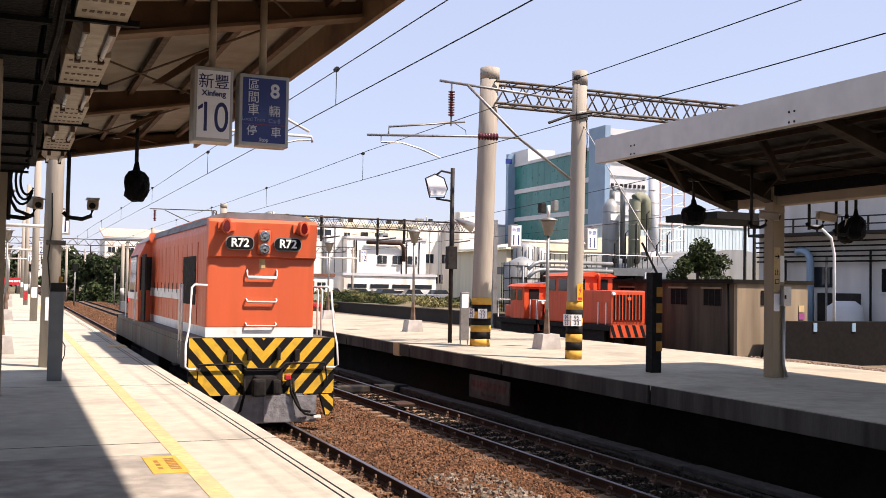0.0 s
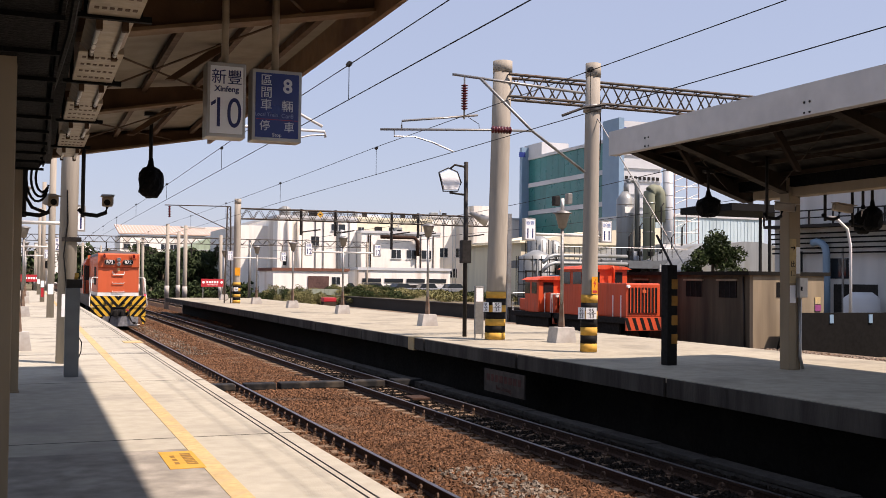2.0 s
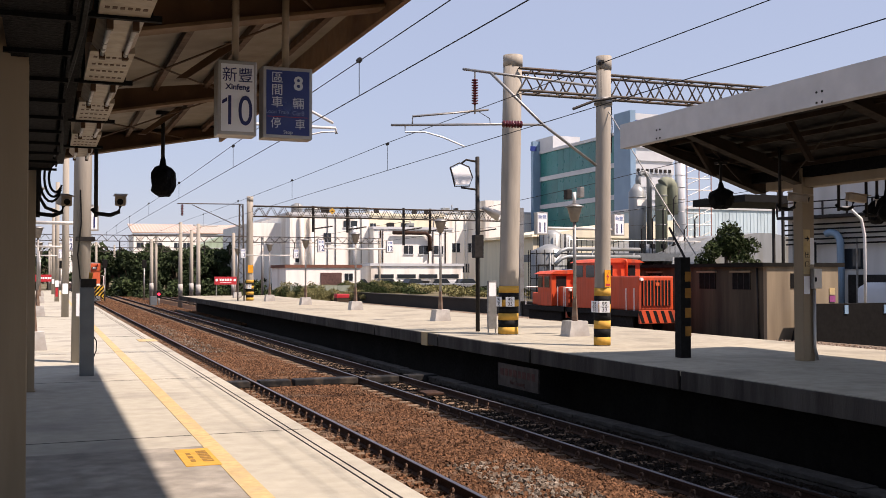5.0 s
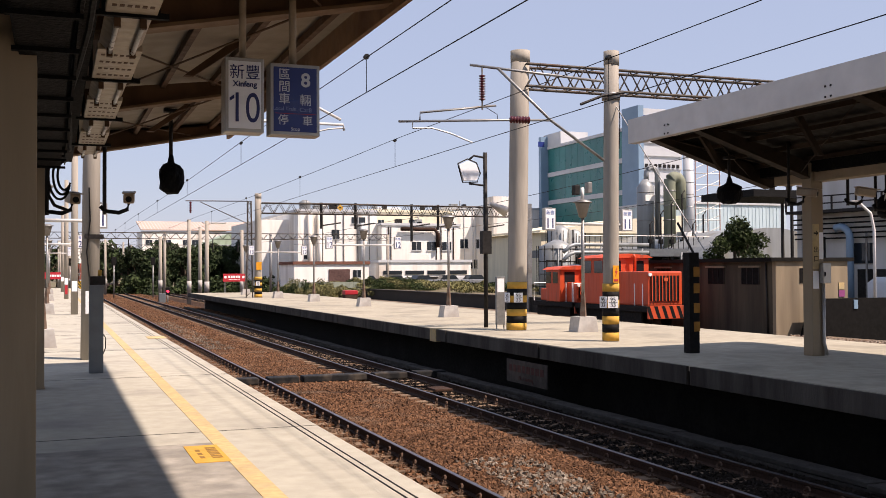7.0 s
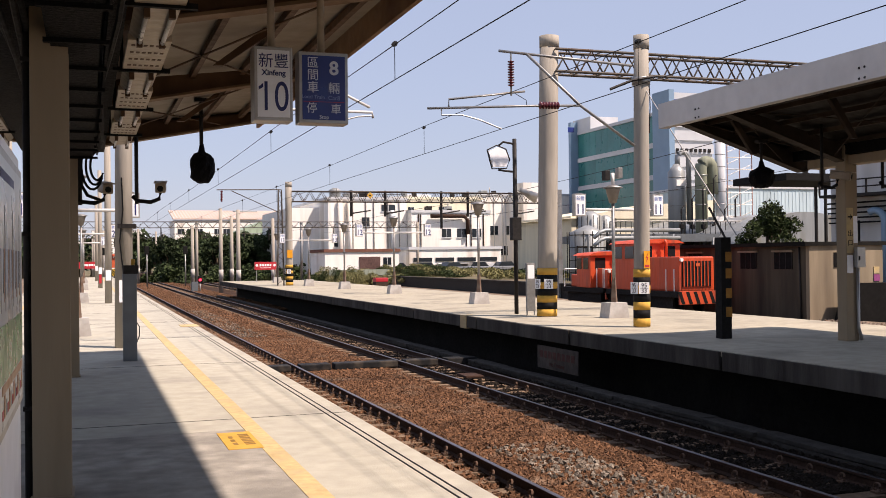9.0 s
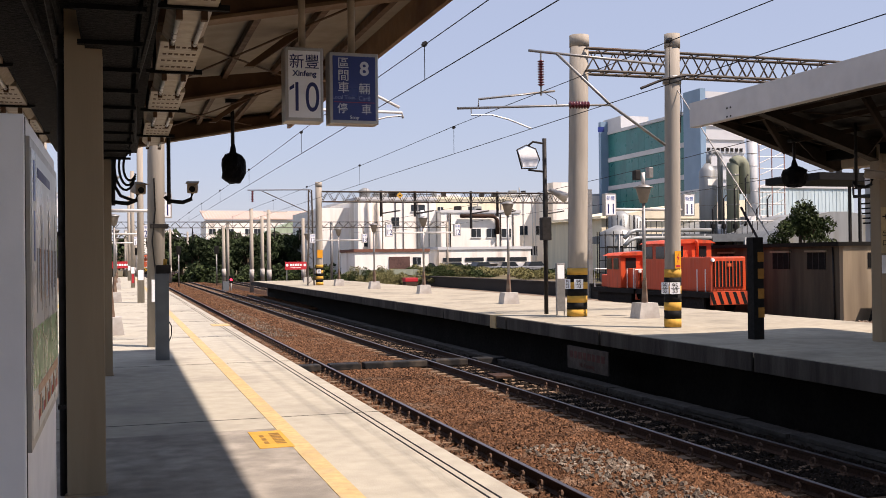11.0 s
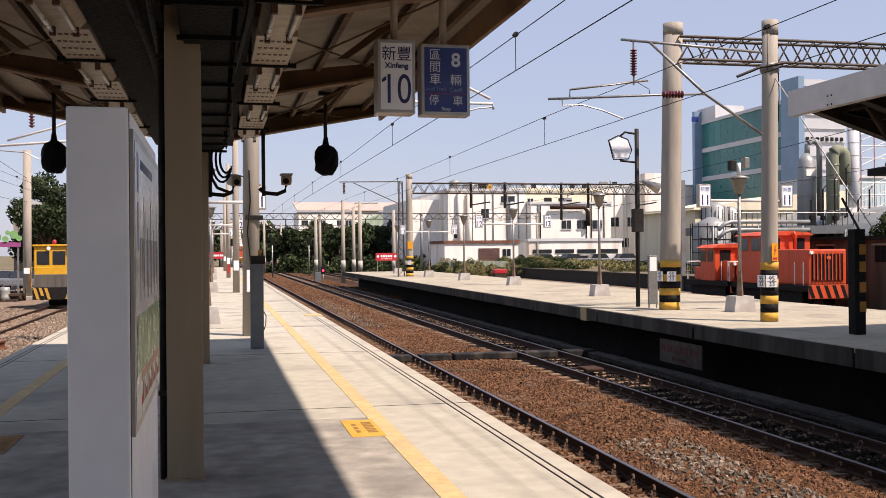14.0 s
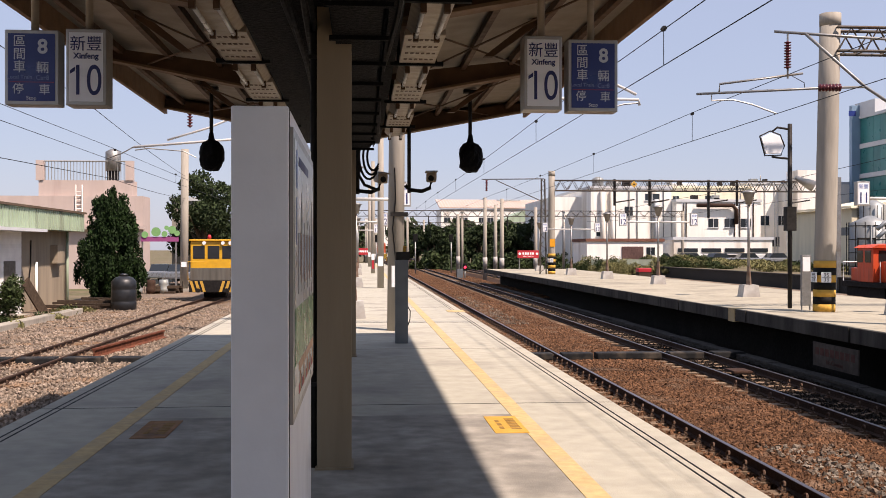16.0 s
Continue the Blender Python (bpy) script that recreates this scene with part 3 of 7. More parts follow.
def column(x, y, h, label, wide=0.30):
    c = thing("canopy_column", (x, y, 0), label, "column", "canopy columns")
    w = wide / 2
    part("web", B().box(-w + 0.02, w - 0.02, -0.02, 0.02, 0, h), BEIGE, c)
    for s in (-1, 1):
        part("flange", B().box(s * w - 0.022, s * w + 0.022, -0.15, 0.15, 0, h, 0.006), BEIGE, c)
    part("cap", B().box(-0.28, 0.28, -0.16, 0.16, h - 0.1, h), BEIGE, c)
    part("base_plate", B().box(-w - 0.025, w + 0.025, -0.17, 0.17, 0, 0.02), BEIGE, c)
    return c


def near_column(y):
    """A beige H-section whose broad faces look along the platform, with a dark downpipe beside it."""
    c = thing("canopy_column", (-0.222, y, 0), "beige steel column of the platform canopy with a dark downpipe", "column", "canopy columns")
    part("web", B().box(-0.012, 0.012, -0.12, 0.12, 0, 3.72), BEIGE, c)
    for q in (-0.13, 0.13):
        part("flange", B().box(-0.125, 0.125, q - 0.012, q + 0.012, 0, 3.72, 0.005), BEIGE, c)
    part("cap", B().box(-0.30, 0.22, -0.17, 0.17, 3.50, 3.72, 0.01), DARKENED_STEEL, c, "dark bracket at the head")
    part("base_plate", B().box(-0.14, 0.14, -0.17, 0.17, 0, 0.018), BEIGE, c)
    part("downpipe", B().tube([(-0.15, -0.05, 0.0), (-0.15, -0.05, 3.5)], 0.028, 10), STEEL_DARK, c, "dark downpipe")
    for z in (0.6, 1.8, 3.0):
        part("pipe_clip", B().box(-0.185, -0.10, -0.085, -0.01, z, z + 0.03), STEEL_DARK, c)
    return c


# Columns at negative y stand unseen under the roofs' added run.
for y in (-23.8, -16, -8.2, -0.4, 7.65, 15.5):
    near_column(y)
for y in (-55, -47.2, -39.4, -31.6, -23.8, -16, -8.2, -0.4, 7.65):
    column(13.42, y, 3.6, "beige steel column of the opposite canopy", 0.36)


def sign_column():
    c = thing("canopy_column", (13.42, 15.5, 0), "beige canopy column with an exit sign and a meter box", "column", "canopy columns")
    part("shaft", B().box(-0.07, 0.05, -0.11, 0.11, 0, 3.6, 0.01), BEIGE, c)
    part("flange", B().box(-0.23, -0.07, -0.13, 0.13, 0, 3.6, 0.01), BEIGE, c)
    part("pipe", B().tube([(0.01, -0.145, 1.35), (0.01, -0.145, 0.25), (0.07, -0.16, 0.02)], 0.03, 8), ALU, c)
    s = part("exit_sign", B().box(-0.222, -0.078, -0.145, -0.131, 1.62, 2.45), YELLOW_LINE, c, "yellow exit sign with a black arrow")
    part("arrow", B().box(-0.20, -0.12, -0.15, -0.145, 2.27, 2.295).prism([(-0.15, 2.23), (-0.095, 2.282), (-0.15, 2.335), (-0.13, 2.282)], "y", -0.15, -0.145), BLACK, s)
    words("出", 0.125, BLACK, s, (-0.15, -0.148, 1.97))
    words("口", 0.125, BLACK, s, (-0.15, -0.148, 1.80))
    part("no_smoking_sign", B().box(-0.215, -0.085, -0.138, -0.131, 1.25, 1.58), SIGN_WHITE, c)
    part("notice", B().box(-0.06, 0.04, -0.118, -0.111, 1.8, 2.3), BOARD_GREY, c, "faded paper notice")
    b = part("meter_box", B().box(-0.07, 0.11, -0.24, -0.11, 1.35, 1.72, 0.01), ALU, c, "grey metal meter box")
    part("latch", B().box(-0.05, -0.02, -0.25, -0.24, 1.48, 1.56), BLACK, b)
    return c


sign_column()


# fluorescent lamp rows under the near canopy: perforated tray and bare-tube fittings in turn
SLOT = finish(B().box(-0.015, 0.015, -0.03, 0.03, -0.003, 0.001), "slot", BEAM_BROWN)


def lamp_row(x, z):
    for k in range(9):
        y = -6.6 + 2.5 * k
        f = thing("strip_light", (x, y, z), "two-tube fluorescent strip light on a perforated metal tray", "ceiling light", "strip lights")
        t = part("tray", B().box(-0.17, 0.17, 0.0, 1.28, 0.0, 0.05, 0.006), TRAY, f, "perforated beige metal tray")
        for r in range(4):
            for q in range(6):
                piece("slot", SLOT, t, (-0.12 + 0.048 * q, 0.2 + 0.29 * r, 0))
        part("fitting", B().prism([(-0.16, 0.05), (0.16, 0.05), (0.10, -0.01), (-0.10, -0.01)], "y", 1.32, 2.46), TRAY, f)
        for s in (-0.085, 0.085):
            part("tube", B().tube([(s, 1.42, -0.045), (s, 2.36, -0.045)], 0.018, 8), TUBE_WHITE, f, "white fluorescent tube, unlit")
            for yy in (1.36, 2.38):
                part("lamp_holder", B().box(s - 0.022, s + 0.022, yy, yy + 0.05, -0.075, 0.01), BEAM_BROWN, f)
        part("hanger", B().box(-0.25, 0.25, 1.28, 1.33, -0.02, 0.02).box(-0.19, -0.16, 1.28, 1.33, 0.02, 0.32).box(0.16, 0.19, 1.28, 1.33, 0.02, 0.32), BLACK, f, "black cross bar on two straps")


lamp_row(0.50, 3.36)
lamp_row(-1.12, 3.36)
rng_c = random.Random(8)
for k in range(7):
    x = -0.25 + rng_c.uniform(-0.35, 0.45)
    c = B().tube([(x + 0.04 * math.sin(i * 0.9 + k), -8 + i * 1.5, 3.24 + 0.05 * math.sin(i * 1.7 + k)) for i in range(16)], 0.022, 6)
    single("cable", c, BLACK, "black cable run under the canopy valley", "cable", "cables under the canopy")
tr = thing("cable_tray", (-0.25, 0, 3.1), "dark steel cable tray along the canopy valley", "cable tray")
part("floor", B().box(0.04, 0.36, -10, 15.2, 0.0, 0.02), BLACK_BAG, tr)
for k in range(26):
    part("rung", B().box(0.0, 0.42, -9.8 + k, -9.75 + k, -0.03, 0.0), BLACK_BAG, tr)
for s in (0.02, 0.40):
    part("side", B().box(s, s + 0.02, -10, 15.2, 0.02, 0.16), BLACK_BAG, tr)


# hanging signs
def sign_ten(x, y, z, facing=0):
    s = thing("platform_sign", (x, y, z), "white hanging station sign with blue writing, platform ten", "sign", "hanging signs")
    part("case", B().box(-0.155, 0.155, -0.07, 0.14, 0, 0.60, 0.008), ALU, s)
    part("face", B().box(-0.13, 0.13, -0.076, -0.071, 0.03, 0.57), SIGN_WHITE, s)
    words("新豐", 0.125, INK_BLUE, s, (0, -0.078, 0.475))
    words("Xinfeng", 0.062, INK_BLUE, s, (0, -0.078, 0.385), bold=0.0015)
    words("10", 0.34, INK_BLUE, s, (0.0, -0.078, 0.185), squash=0.74, bold=0.0)
    part("flag_of_the_one", B().prism([(-0.122, 0.245), (-0.085, 0.268), (-0.085, 0.30), (-0.122, 0.272)], "y", -0.080, -0.0765), INK_BLUE, s)
    part("hanger", B().tube([(0, 0.03, 0.6), (0, 0.03, 1.38)], 0.03, 10), TRAY, s)
    return s


def sign_cars(x, y, z):
    s = thing("car_stop_sign", (x, y, z), "blue hanging sign for eight-car local trains", "sign", "hanging signs")
    part("case", B().box(-0.205, 0.205, -0.07, 0.10, 0, 0.585, 0.008), ALU, s)
    part("face", B().box(-0.178, 0.178, -0.076, -0.071, 0.03, 0.555), SIGN_BLUE, s)
    for ch, px, pz, sz in (("區", -0.09, 0.49, 0.10), ("間", -0.09, 0.39, 0.10), ("車", -0.09, 0.29, 0.10), ("停", -0.10, 0.12, 0.09), ("輛", 0.085, 0.285, 0.10), ("車", 0.10, 0.115, 0.09)):
        words(ch, sz, INK_PALE, s, (px, -0.078, pz))
    words("8", 0.155, INK_PALE, s, (0.085, -0.078, 0.45), bold=0.004)
    words("Local Train", 0.042, INK_MID, s, (-0.088, -0.078, 0.215))
    words("Car8", 0.05, INK_MID, s, (0.085, -0.078, 0.21))
    words("Stop", 0.042, INK_PALE, s, (0.0, -0.078, 0.052))
    part("line", B().box(-0.17, 0.17, -0.0775, -0.076, 0.175, 0.179), RED, s)
    part("hanger", B().tube([(0, 0.02, 0.585), (0, 0.02, 1.40)], 0.03, 10), TRAY, s)
    return s


sign_ten(1.445, 8.3, 2.735)
sign_cars(1.855, 8.3, 2.725)
sign_cars(-2.585, 8.3, 2.73)
sign_ten(-2.17, 8.3, 2.73)


def covered_speaker(x, y, z, top, wide=1.0, tall=1.0, label="loudspeaker wrapped in a black plastic cover"):
    s = thing("loudspeaker", (x, y, z), label, "loudspeaker", "loudspeakers")
    b = B().lathe([(0.03, 0.0), (0.10, 0.01), (0.155, 0.07), (0.175, 0.16), (0.185, 0.27), (0.17, 0.36), (0.12, 0.42), (0.05, 0.46), (0.035, 0.55), (0.02, 0.60)], 14)
    r = random.Random(int(x * 100))
    b.turn(Matrix.Diagonal((wide, wide, tall, 1)))
    for v in b.bm.verts:
        k = 1 + r.uniform(-0.13, 0.10)
        v.co.x *= k
        v.co.y *= k
        v.co.z += r.uniform(-0.012, 0.012)
    for f in b.bm.faces:
        f.smooth = False
    part("cover", b, BLACK_BAG, s)
    part("stem", B().tube([(0, 0, 0.5), (0, 0, top - z)], 0.028, 8), STEEL_DARK, s)
    part("bracket", B().box(-0.1, 0.1, -0.06, 0.06, top - z - 0.05, top - z), STEEL_DARK, s)
    return s


covered_speaker(1.63, 15.5, 2.77, 4.02)
covered_speaker(-2.24, 15.5, 2.77, 4.02)
covered_speaker(11.98, 16.2, 2.86, 3.75, 1.3, 0.85)
covered_speaker(14.45, 14.6, 2.6, 3.9)
covered_speaker(15.2, 15.6, 2.6, 4.0)


# route-map board beside the first column
brd = thing("information_board", (-0.33, 3.1, 0), "tall grey information board with a glazed route map", "board")
part("case", B().box(-0.088, 0.082, 0.0, 1.42, 0.06, 2.035, 0.006), BOARD_GREY, brd)
part("foot", B().box(-0.075, 0.07, 0.03, 1.39, 0, 0.06), STEEL_DARK, brd)
part("seam", B().box(0.082, 0.0835, 0.03, 0.045, 0.06, 2.03), STEEL_DARK, brd)
fr = part("map_frame", B().box(0.082, 0.093, 0.06, 1.38, 1.07, 1.98), ALU, brd)
pg = part("map_sheet", B().box(0.093, 0.095, 0.09, 1.35, 1.10, 1.95), MAP_PALE, fr, "printed route map behind glass")
part("green_panel", B().box(0.095, 0.0962, 0.12, 1.32, 1.24, 1.42), MAP_GREEN, fr, "green printed landscape")
for i in range(9):
    part("map_mark", B().box(0.095, 0.0964, 0.45 + i * 0.09, 0.465 + i * 0.09, 1.5 + 0.02 * (i % 3), 1.80 - 0.05 * (i % 4)), INK_PALE if i % 2 else STEEL, fr)
part("map_mark", B().box(0.095, 0.0964, 0.16, 0.22, 1.80, 1.92), INK_MID, fr)
part("map_mark", B().box(0.095, 0.0964, 0.17, 0.21, 1.62, 1.77), INK_MID, fr)
for i in range(14):
    y = 0.3 + 0.072 * i
    part("map_mark", B().box(0.095, 0.0965, y, y + 0.05, 1.13, 1.16 + 0.02 * (i * 5 % 3)), (RED, MAP_ORANGE, STEEL)[i % 3], fr)
for i in range(22):
    y = 0.28 + 0.047 * i
    part("text_bar", B().box(0.095, 0.0963, y, y + 0.012, 1.46 + 0.03 * (i * 7 % 4), 1.66 + 0.05 * (i * 5 % 5)), (STEEL, MAP_ORANGE, BOX_GREY, INK_PALE)[i * 3 % 4], fr)
part("title_bar", B().box(0.095, 0.0963, 0.30, 0.9, 1.88, 1.91), INK_BLUE, fr)
part("green_strip", B().box(0.095, 0.0963, 0.30, 1.30, 1.205, 1.235), MAP_ORANGE, fr)

# grey control cabinet and concrete mast on the near platform
cab = thing("control_cabinet", (0.67, 17.55, 0), "slim dark grey steel cabinet on the platform", "cabinet")
part("body", B().box(-0.11, 0.11, -0.09, 0.12, 0, 1.42, 0.006), BOX_GREY, cab)
part("top_box", B().box(-0.10, 0.14, -0.08, 0.12, 1.42, 1.56), STEEL_DARK, cab)
part("switch", B().tube([(0.05, 0, 1.56), (0.06, 0, 1.66)], 0.03, 8), YELLOW, cab, "orange switch on top")
part("cable", B().tube([(0.11, 0, 0.62), (0.15, -0.01, 0.55), (0.145, -0.01, 0.40), (0.11, 0, 0.3)], 0.009, 6), BLACK, cab)

# junction box, conduits and short pipes at the last column's head
jb = thing("junction_box", (0, 15.28, 3.28), "dark junction box with conduits under the canopy valley", "junction box")
part("case", B().box(-0.24, 0.19, -0.12, 0.12, 0, 0.44, 0.02), BLACK, jb)
for k in range(5):
    part("conduit", B().tube([(-0.2 + 0.085 * k, 0, 0.40), (-0.2 + 0.085 * k, -0.4, 0.46 - 0.02 * k), (-0.22 + 0.09 * k, -5.5, 0.47 - 0.02 * k)], 0.024, 6), BLACK, jb)
cd = thing("conduit", (-0.30, 15.3, 0), "thin grey conduit up the column's edge", "conduit")
part("tube", B().tube([(0, 0, 0), (0, 0, 2.3), (0.02, 0, 3.5)], 0.013, 6), STEEL, cd)


# ---- the diesel locomotive that leaves ----
def clip_poly(poly, inside, cut):
    out = []
    for a, b in zip(poly, poly[1:] + poly[:1]):
        if inside(a):
            out.append(a)
        if inside(a) != inside(b):
            out.append(cut(a, b))
    return out


def band(x0, x1, z0, z1, slope, lo, hi):
    """The part of a rectangle between two parallel slanting lines."""
    poly = [(x0, z0), (x1, z0), (x1, z1), (x0, z1)]
    for sign, lim in ((1, lo), (-1, -hi)):
        val = lambda p: sign * (p[1] + slope * p[0]) - lim
        poly = clip_poly(poly, lambda p: val(p) >= 0, lambda a, b: tuple(a[i] + (b[i] - a[i]) * val(a) / (val(a) - val(b)) for i in (0, 1)))
        if len(poly) < 3:
            return None
    return poly


def chevrons(parent, x0, x1, z0, z1, y, pitch, share=0.5, slope=1.0, material=STRIPE_YELLOW, shift=0.0):
    for s in (-1, 1):
        k = -12
        while k < 30:
            lo = shift + k * pitch
            a, b = (x0, 0.0) if s < 0 else (0.0, x1)
            poly = band(a, b, z0, z1, -s * slope, lo, lo + pitch * share)
            k += 1
            if poly and max(p[0] for p in poly) - min(p[0] for p in poly) > 0.02:
                part("stripe", B().prism(poly, "y", y - 0.004, y), material, parent)


def pill(cx, cz, w, h, r):
    """An upright rectangle with round corners."""
    out = []
    for sx, sz, a0 in ((1, 1, 0), (-1, 1, 90), (-1, -1, 180), (1, -1, 270)):
        out += [(cx + sx * (w - r) + r * math.cos(radians(a)), cz + sz * (h - r) + r * math.sin(radians(a))) for a in np.linspace(a0, a0 + 90, 5)]
    return out


LENS_RED = glass("red_lens", (0.10, 0.006, 0.006))


def bogie(parent, y, wheels):
    b = part("bogie", B().box(-1.05, -0.9, y - 2.0, y + 2.0, 0.42, 0.75, 0.03).box(0.9, 1.05, y - 2.0, y + 2.0, 0.42, 0.75, 0.03).box(-0.9, 0.9, y - 0.9, y - 0.6, 0.45, 0.7).box(-0.9, 0.9, y + 0.6, y + 0.9, 0.45, 0.7), UNDER, parent, "dark bogie frame")
    for dy in (-1.6, 0.0, 1.6):
        part("axle_box", B().box(-1.12, -0.95, y + dy - 0.18, y + dy + 0.18, 0.3, 0.62, 0.03), UNDER, b)
        w = B()
        w.tube([(-0.62, 0, 0), (-0.5, 0, 0)], 0.46, 24).tube([(0.5, 0, 0), (0.62, 0, 0)], 0.46, 24).tube([(-0.6, 0, 0), (0.6, 0, 0)], 0.08, 10)
        for sx in (-0.63, 0.63):
            w.box(sx - 0.02, sx + 0.02, -0.05, 0.05, -0.38, 0.38)
        ws = part("wheelset", w, UNDER, parent)
        ws.location = (0, y + dy, 0.46)
        wheels.append(ws)
    return b


def locomotive():
    L = thing("diesel_locomotive", (4.42, 19.2, RAIL_Z), "orange diesel locomotive with yellow and black chevrons on its buffer beam", "locomotive")
    wheels = []
    beam = part("buffer_beam", B().box(-1.35, 1.35, 0.0, 0.14, 0.68, 1.73, 0.01), BLACK, L, "buffer beam with yellow and black chevrons")
    chevrons(beam, -1.345, 1.345, 0.69, 1.725, 0.0, 0.415, 0.52, 1.15, shift=0.02)
    part("deck", B().box(-1.33, 1.33, 0.14, 13.9, 1.60, 1.72), SILL_GREY, L)
    part("side_sill", B().box(-1.36, -1.28, 0.14, 13.9, 1.15, 1.62, 0.01), SILL_GREY, L, "grimy grey side sill")
    part("side_sill", B().box(1.28, 1.36, 0.14, 13.9, 1.15, 1.62, 0.01), SILL_GREY, L, "grimy grey side sill")
    part("underframe", B().box(-0.9, 0.9, 0.2, 13.8, 0.8, 1.6), UNDER, L)
    part("fuel_tank", B().box(-1.2, 1.2, 5.3, 8.7, 0.35, 1.15, 0.1), UNDER, L)
    part("snow_plough", B().prism([(-0.72, 0.70), (0.72, 0.70), (0.98, 0.12), (-0.98, 0.12)], "y", -0.12, -0.06).turn(pose(0, 0, 0)), PLOW, L, "scuffed steel plough")
    part("plough_edge", B().prism([(0.0, 0.67), (0.98, 0.67), (0.98, 0.14), (0.0, 0.14)], "y", -0.15, -0.12), mat("scuffed_steel", (0.3192, 0.3192, 0.3268), 0.35, metal=0.5, scale=7, var=0.3, bump=0.5, dirt=(0.1216, 0.114, 0.114), dirt_amount=0.5, fine=14), L, "dented bright steel plough half")
    # long hood: rounded roof section
    hw, top = 0.965, 3.60
    sec = [(-hw, 1.72), (-hw, top - 0.12)] + [(-hw + 0.20 - 0.20 * math.cos(a), top - 0.12 + 0.20 * math.sin(a)) for a in np.linspace(0.3, 1.5, 5)]
    sec += [(-x, z) for x, z in sec[::-1]]
    part("hood", B().prism(sec, "y", 0.82, 8.6), ORANGE, L, "orange long hood with engine doors")
    roof = [(-hw - 0.005, top - 0.02), (-hw + 0.06, top + 0.12), (-hw + 0.25, top + 0.22), (0, top + 0.27), (hw - 0.25, top + 0.22), (hw - 0.06, top + 0.12), (hw + 0.005, top - 0.02)]
    part("hood_roof", B().prism(roof, "y", 0.80, 8.6), LOCO_ROOF, L, "grey hood roof")
    part("front_panel", B().box(-hw, hw, 0.74, 0.83, 1.93, top, 0.03), ORANGE, L)
    hp = part("headlight_panel", B().prism([(0.83, 2.98), (0.66, 3.08), (0.62, 3.60), (0.70, 3.655), (0.9, 3.66)], "x", -0.972, 0.972), ORANGE, L, "overhanging orange headlight panel")
    part("white_band", B().box(-hw - 0.004, hw + 0.004, 0.735, 8.6, 1.725, 1.88), WHITE, L, "white band along the foot of the hood")
    # hood doors, louvres
    for k in range(11):
        y = 1.35 + k * 0.64
        for s in (-1, 1):
            d = part("engine_door", B().box(s * hw - 0.012, s * hw + 0.012, y, y + 0.60, 1.95, 3.35, 0.004), ORANGE, L)
            part("door_latch", B().box(s * (hw + 0.01) - 0.012, s * (hw + 0.01) + 0.012, y + 0.05, y + 0.08, 2.55, 2.75), STEEL_DARK, d)
    for s in (-1, 1):
        g = part("radiator_grille", B().box(s * hw - 0.02, s * hw + 0.02, 1.5, 3.1, 2.35, 3.1), UNDER, L, "dark radiator grille")
        for k in range(7):
            part("louvre", B().box(s * hw - 0.035, s * hw + 0.035, 1.52, 3.08, 2.4 + k * 0.1, 2.412 + k * 0.1), UNDER, g)
        part("side_stripe", B().box(s * hw - 0.016, s * hw + 0.016, 3.2, 8.6, 2.42, 2.62), WHITE, L, "white stripe along the side")
        part("roof_rail", B().tube([(s * 0.9, 1.1, 3.72), (s * 0.9, 5.5, 3.72)], 0.02, 6), ORANGE, L)
    for y in (3.0, 5.2, 6.6):
        part("roof_fan", B().lathe([(0.42, 0), (0.45, 0.06), (0.40, 0.12)], 18, (0, y, top + 0.18)), LOCO_ROOF, L)
    part("exhaust", B().box(-0.2, 0.2, 4.0, 4.4, top + 0.2, top + 0.42, 0.03), LOCO_ROOF, L)
    # cab and short hood
    cabsec = [(-1.32, 1.72), (-1.32, 3.2), (-1.15, 3.55), (-0.75, 3.78), (0.75, 3.78), (1.15, 3.55), (1.32, 3.2), (1.32, 1.72)]
    c = part("cab", B().prism(cabsec, "y", 8.6, 11.0), ORANGE, L, "orange driver's cab")
    part("cab_door", B().box(-1.27, -1.23, 7.75, 8.46, 1.75, 3.25, 0.01), UNDER, L, "dark open cab door")
    part("cab_roof", B().prism([(-1.18, 3.54), (-0.76, 3.83), (0.76, 3.83), (1.18, 3.54), (0.75, 3.79), (-0.75, 3.79)], "y", 8.5, 11.1), LOCO_ROOF, L)
    for s in (-1, 1):
        w = part("cab_window", B().box(s * 1.32 - 0.015, s * 1.32 + 0.015, 9.1, 10.5, 2.55, 3.2), CABWIN, c, "dark cab side window")
        part("frame", B().box(s * 1.32 - 0.02, s * 1.32 + 0.02, 9.05, 10.55, 2.49, 2.55).box(s * 1.32 - 0.02, s * 1.32 + 0.02, 9.05, 10.55, 3.2, 3.25), STEEL_DARK, w)
        part("cab_front_window", B().box(s * 1.15 - 0.14, s * 1.15 + 0.14, 8.585, 8.6, 2.55, 3.2), CABWIN, c)
        part("cab_stripe", B().box(s * 1.32 - 0.018, s * 1.32 + 0.018, 8.62, 10.98, 2.32, 2.5), WHITE, c)
        part("cab_horn", B().tube([(s * 1.02, 8.3, 3.62), (s * 1.02, 8.62, 3.62)], 0.11, 12, 0.06), ORANGE, c)
    part("short_hood", B().box(-0.95, 0.95, 11.0, 13.4, 1.72, 3.5, 0.12), ORANGE, L)
    rear = part("rear_beam", B().box(-1.35, 1.35, 13.86, 14.0, 0.68, 1.73, 0.01), BLACK, L)
    # number boards, headlights, markers, grab irons
    for s, px in ((-1, -0.43), (1, 0.43)):
        n = part("number_board", B().prism(pill(px, 3.31, 0.235, 0.105, 0.085), "y", 0.575, 0.60), BLACK, hp, "black number board with white figures")
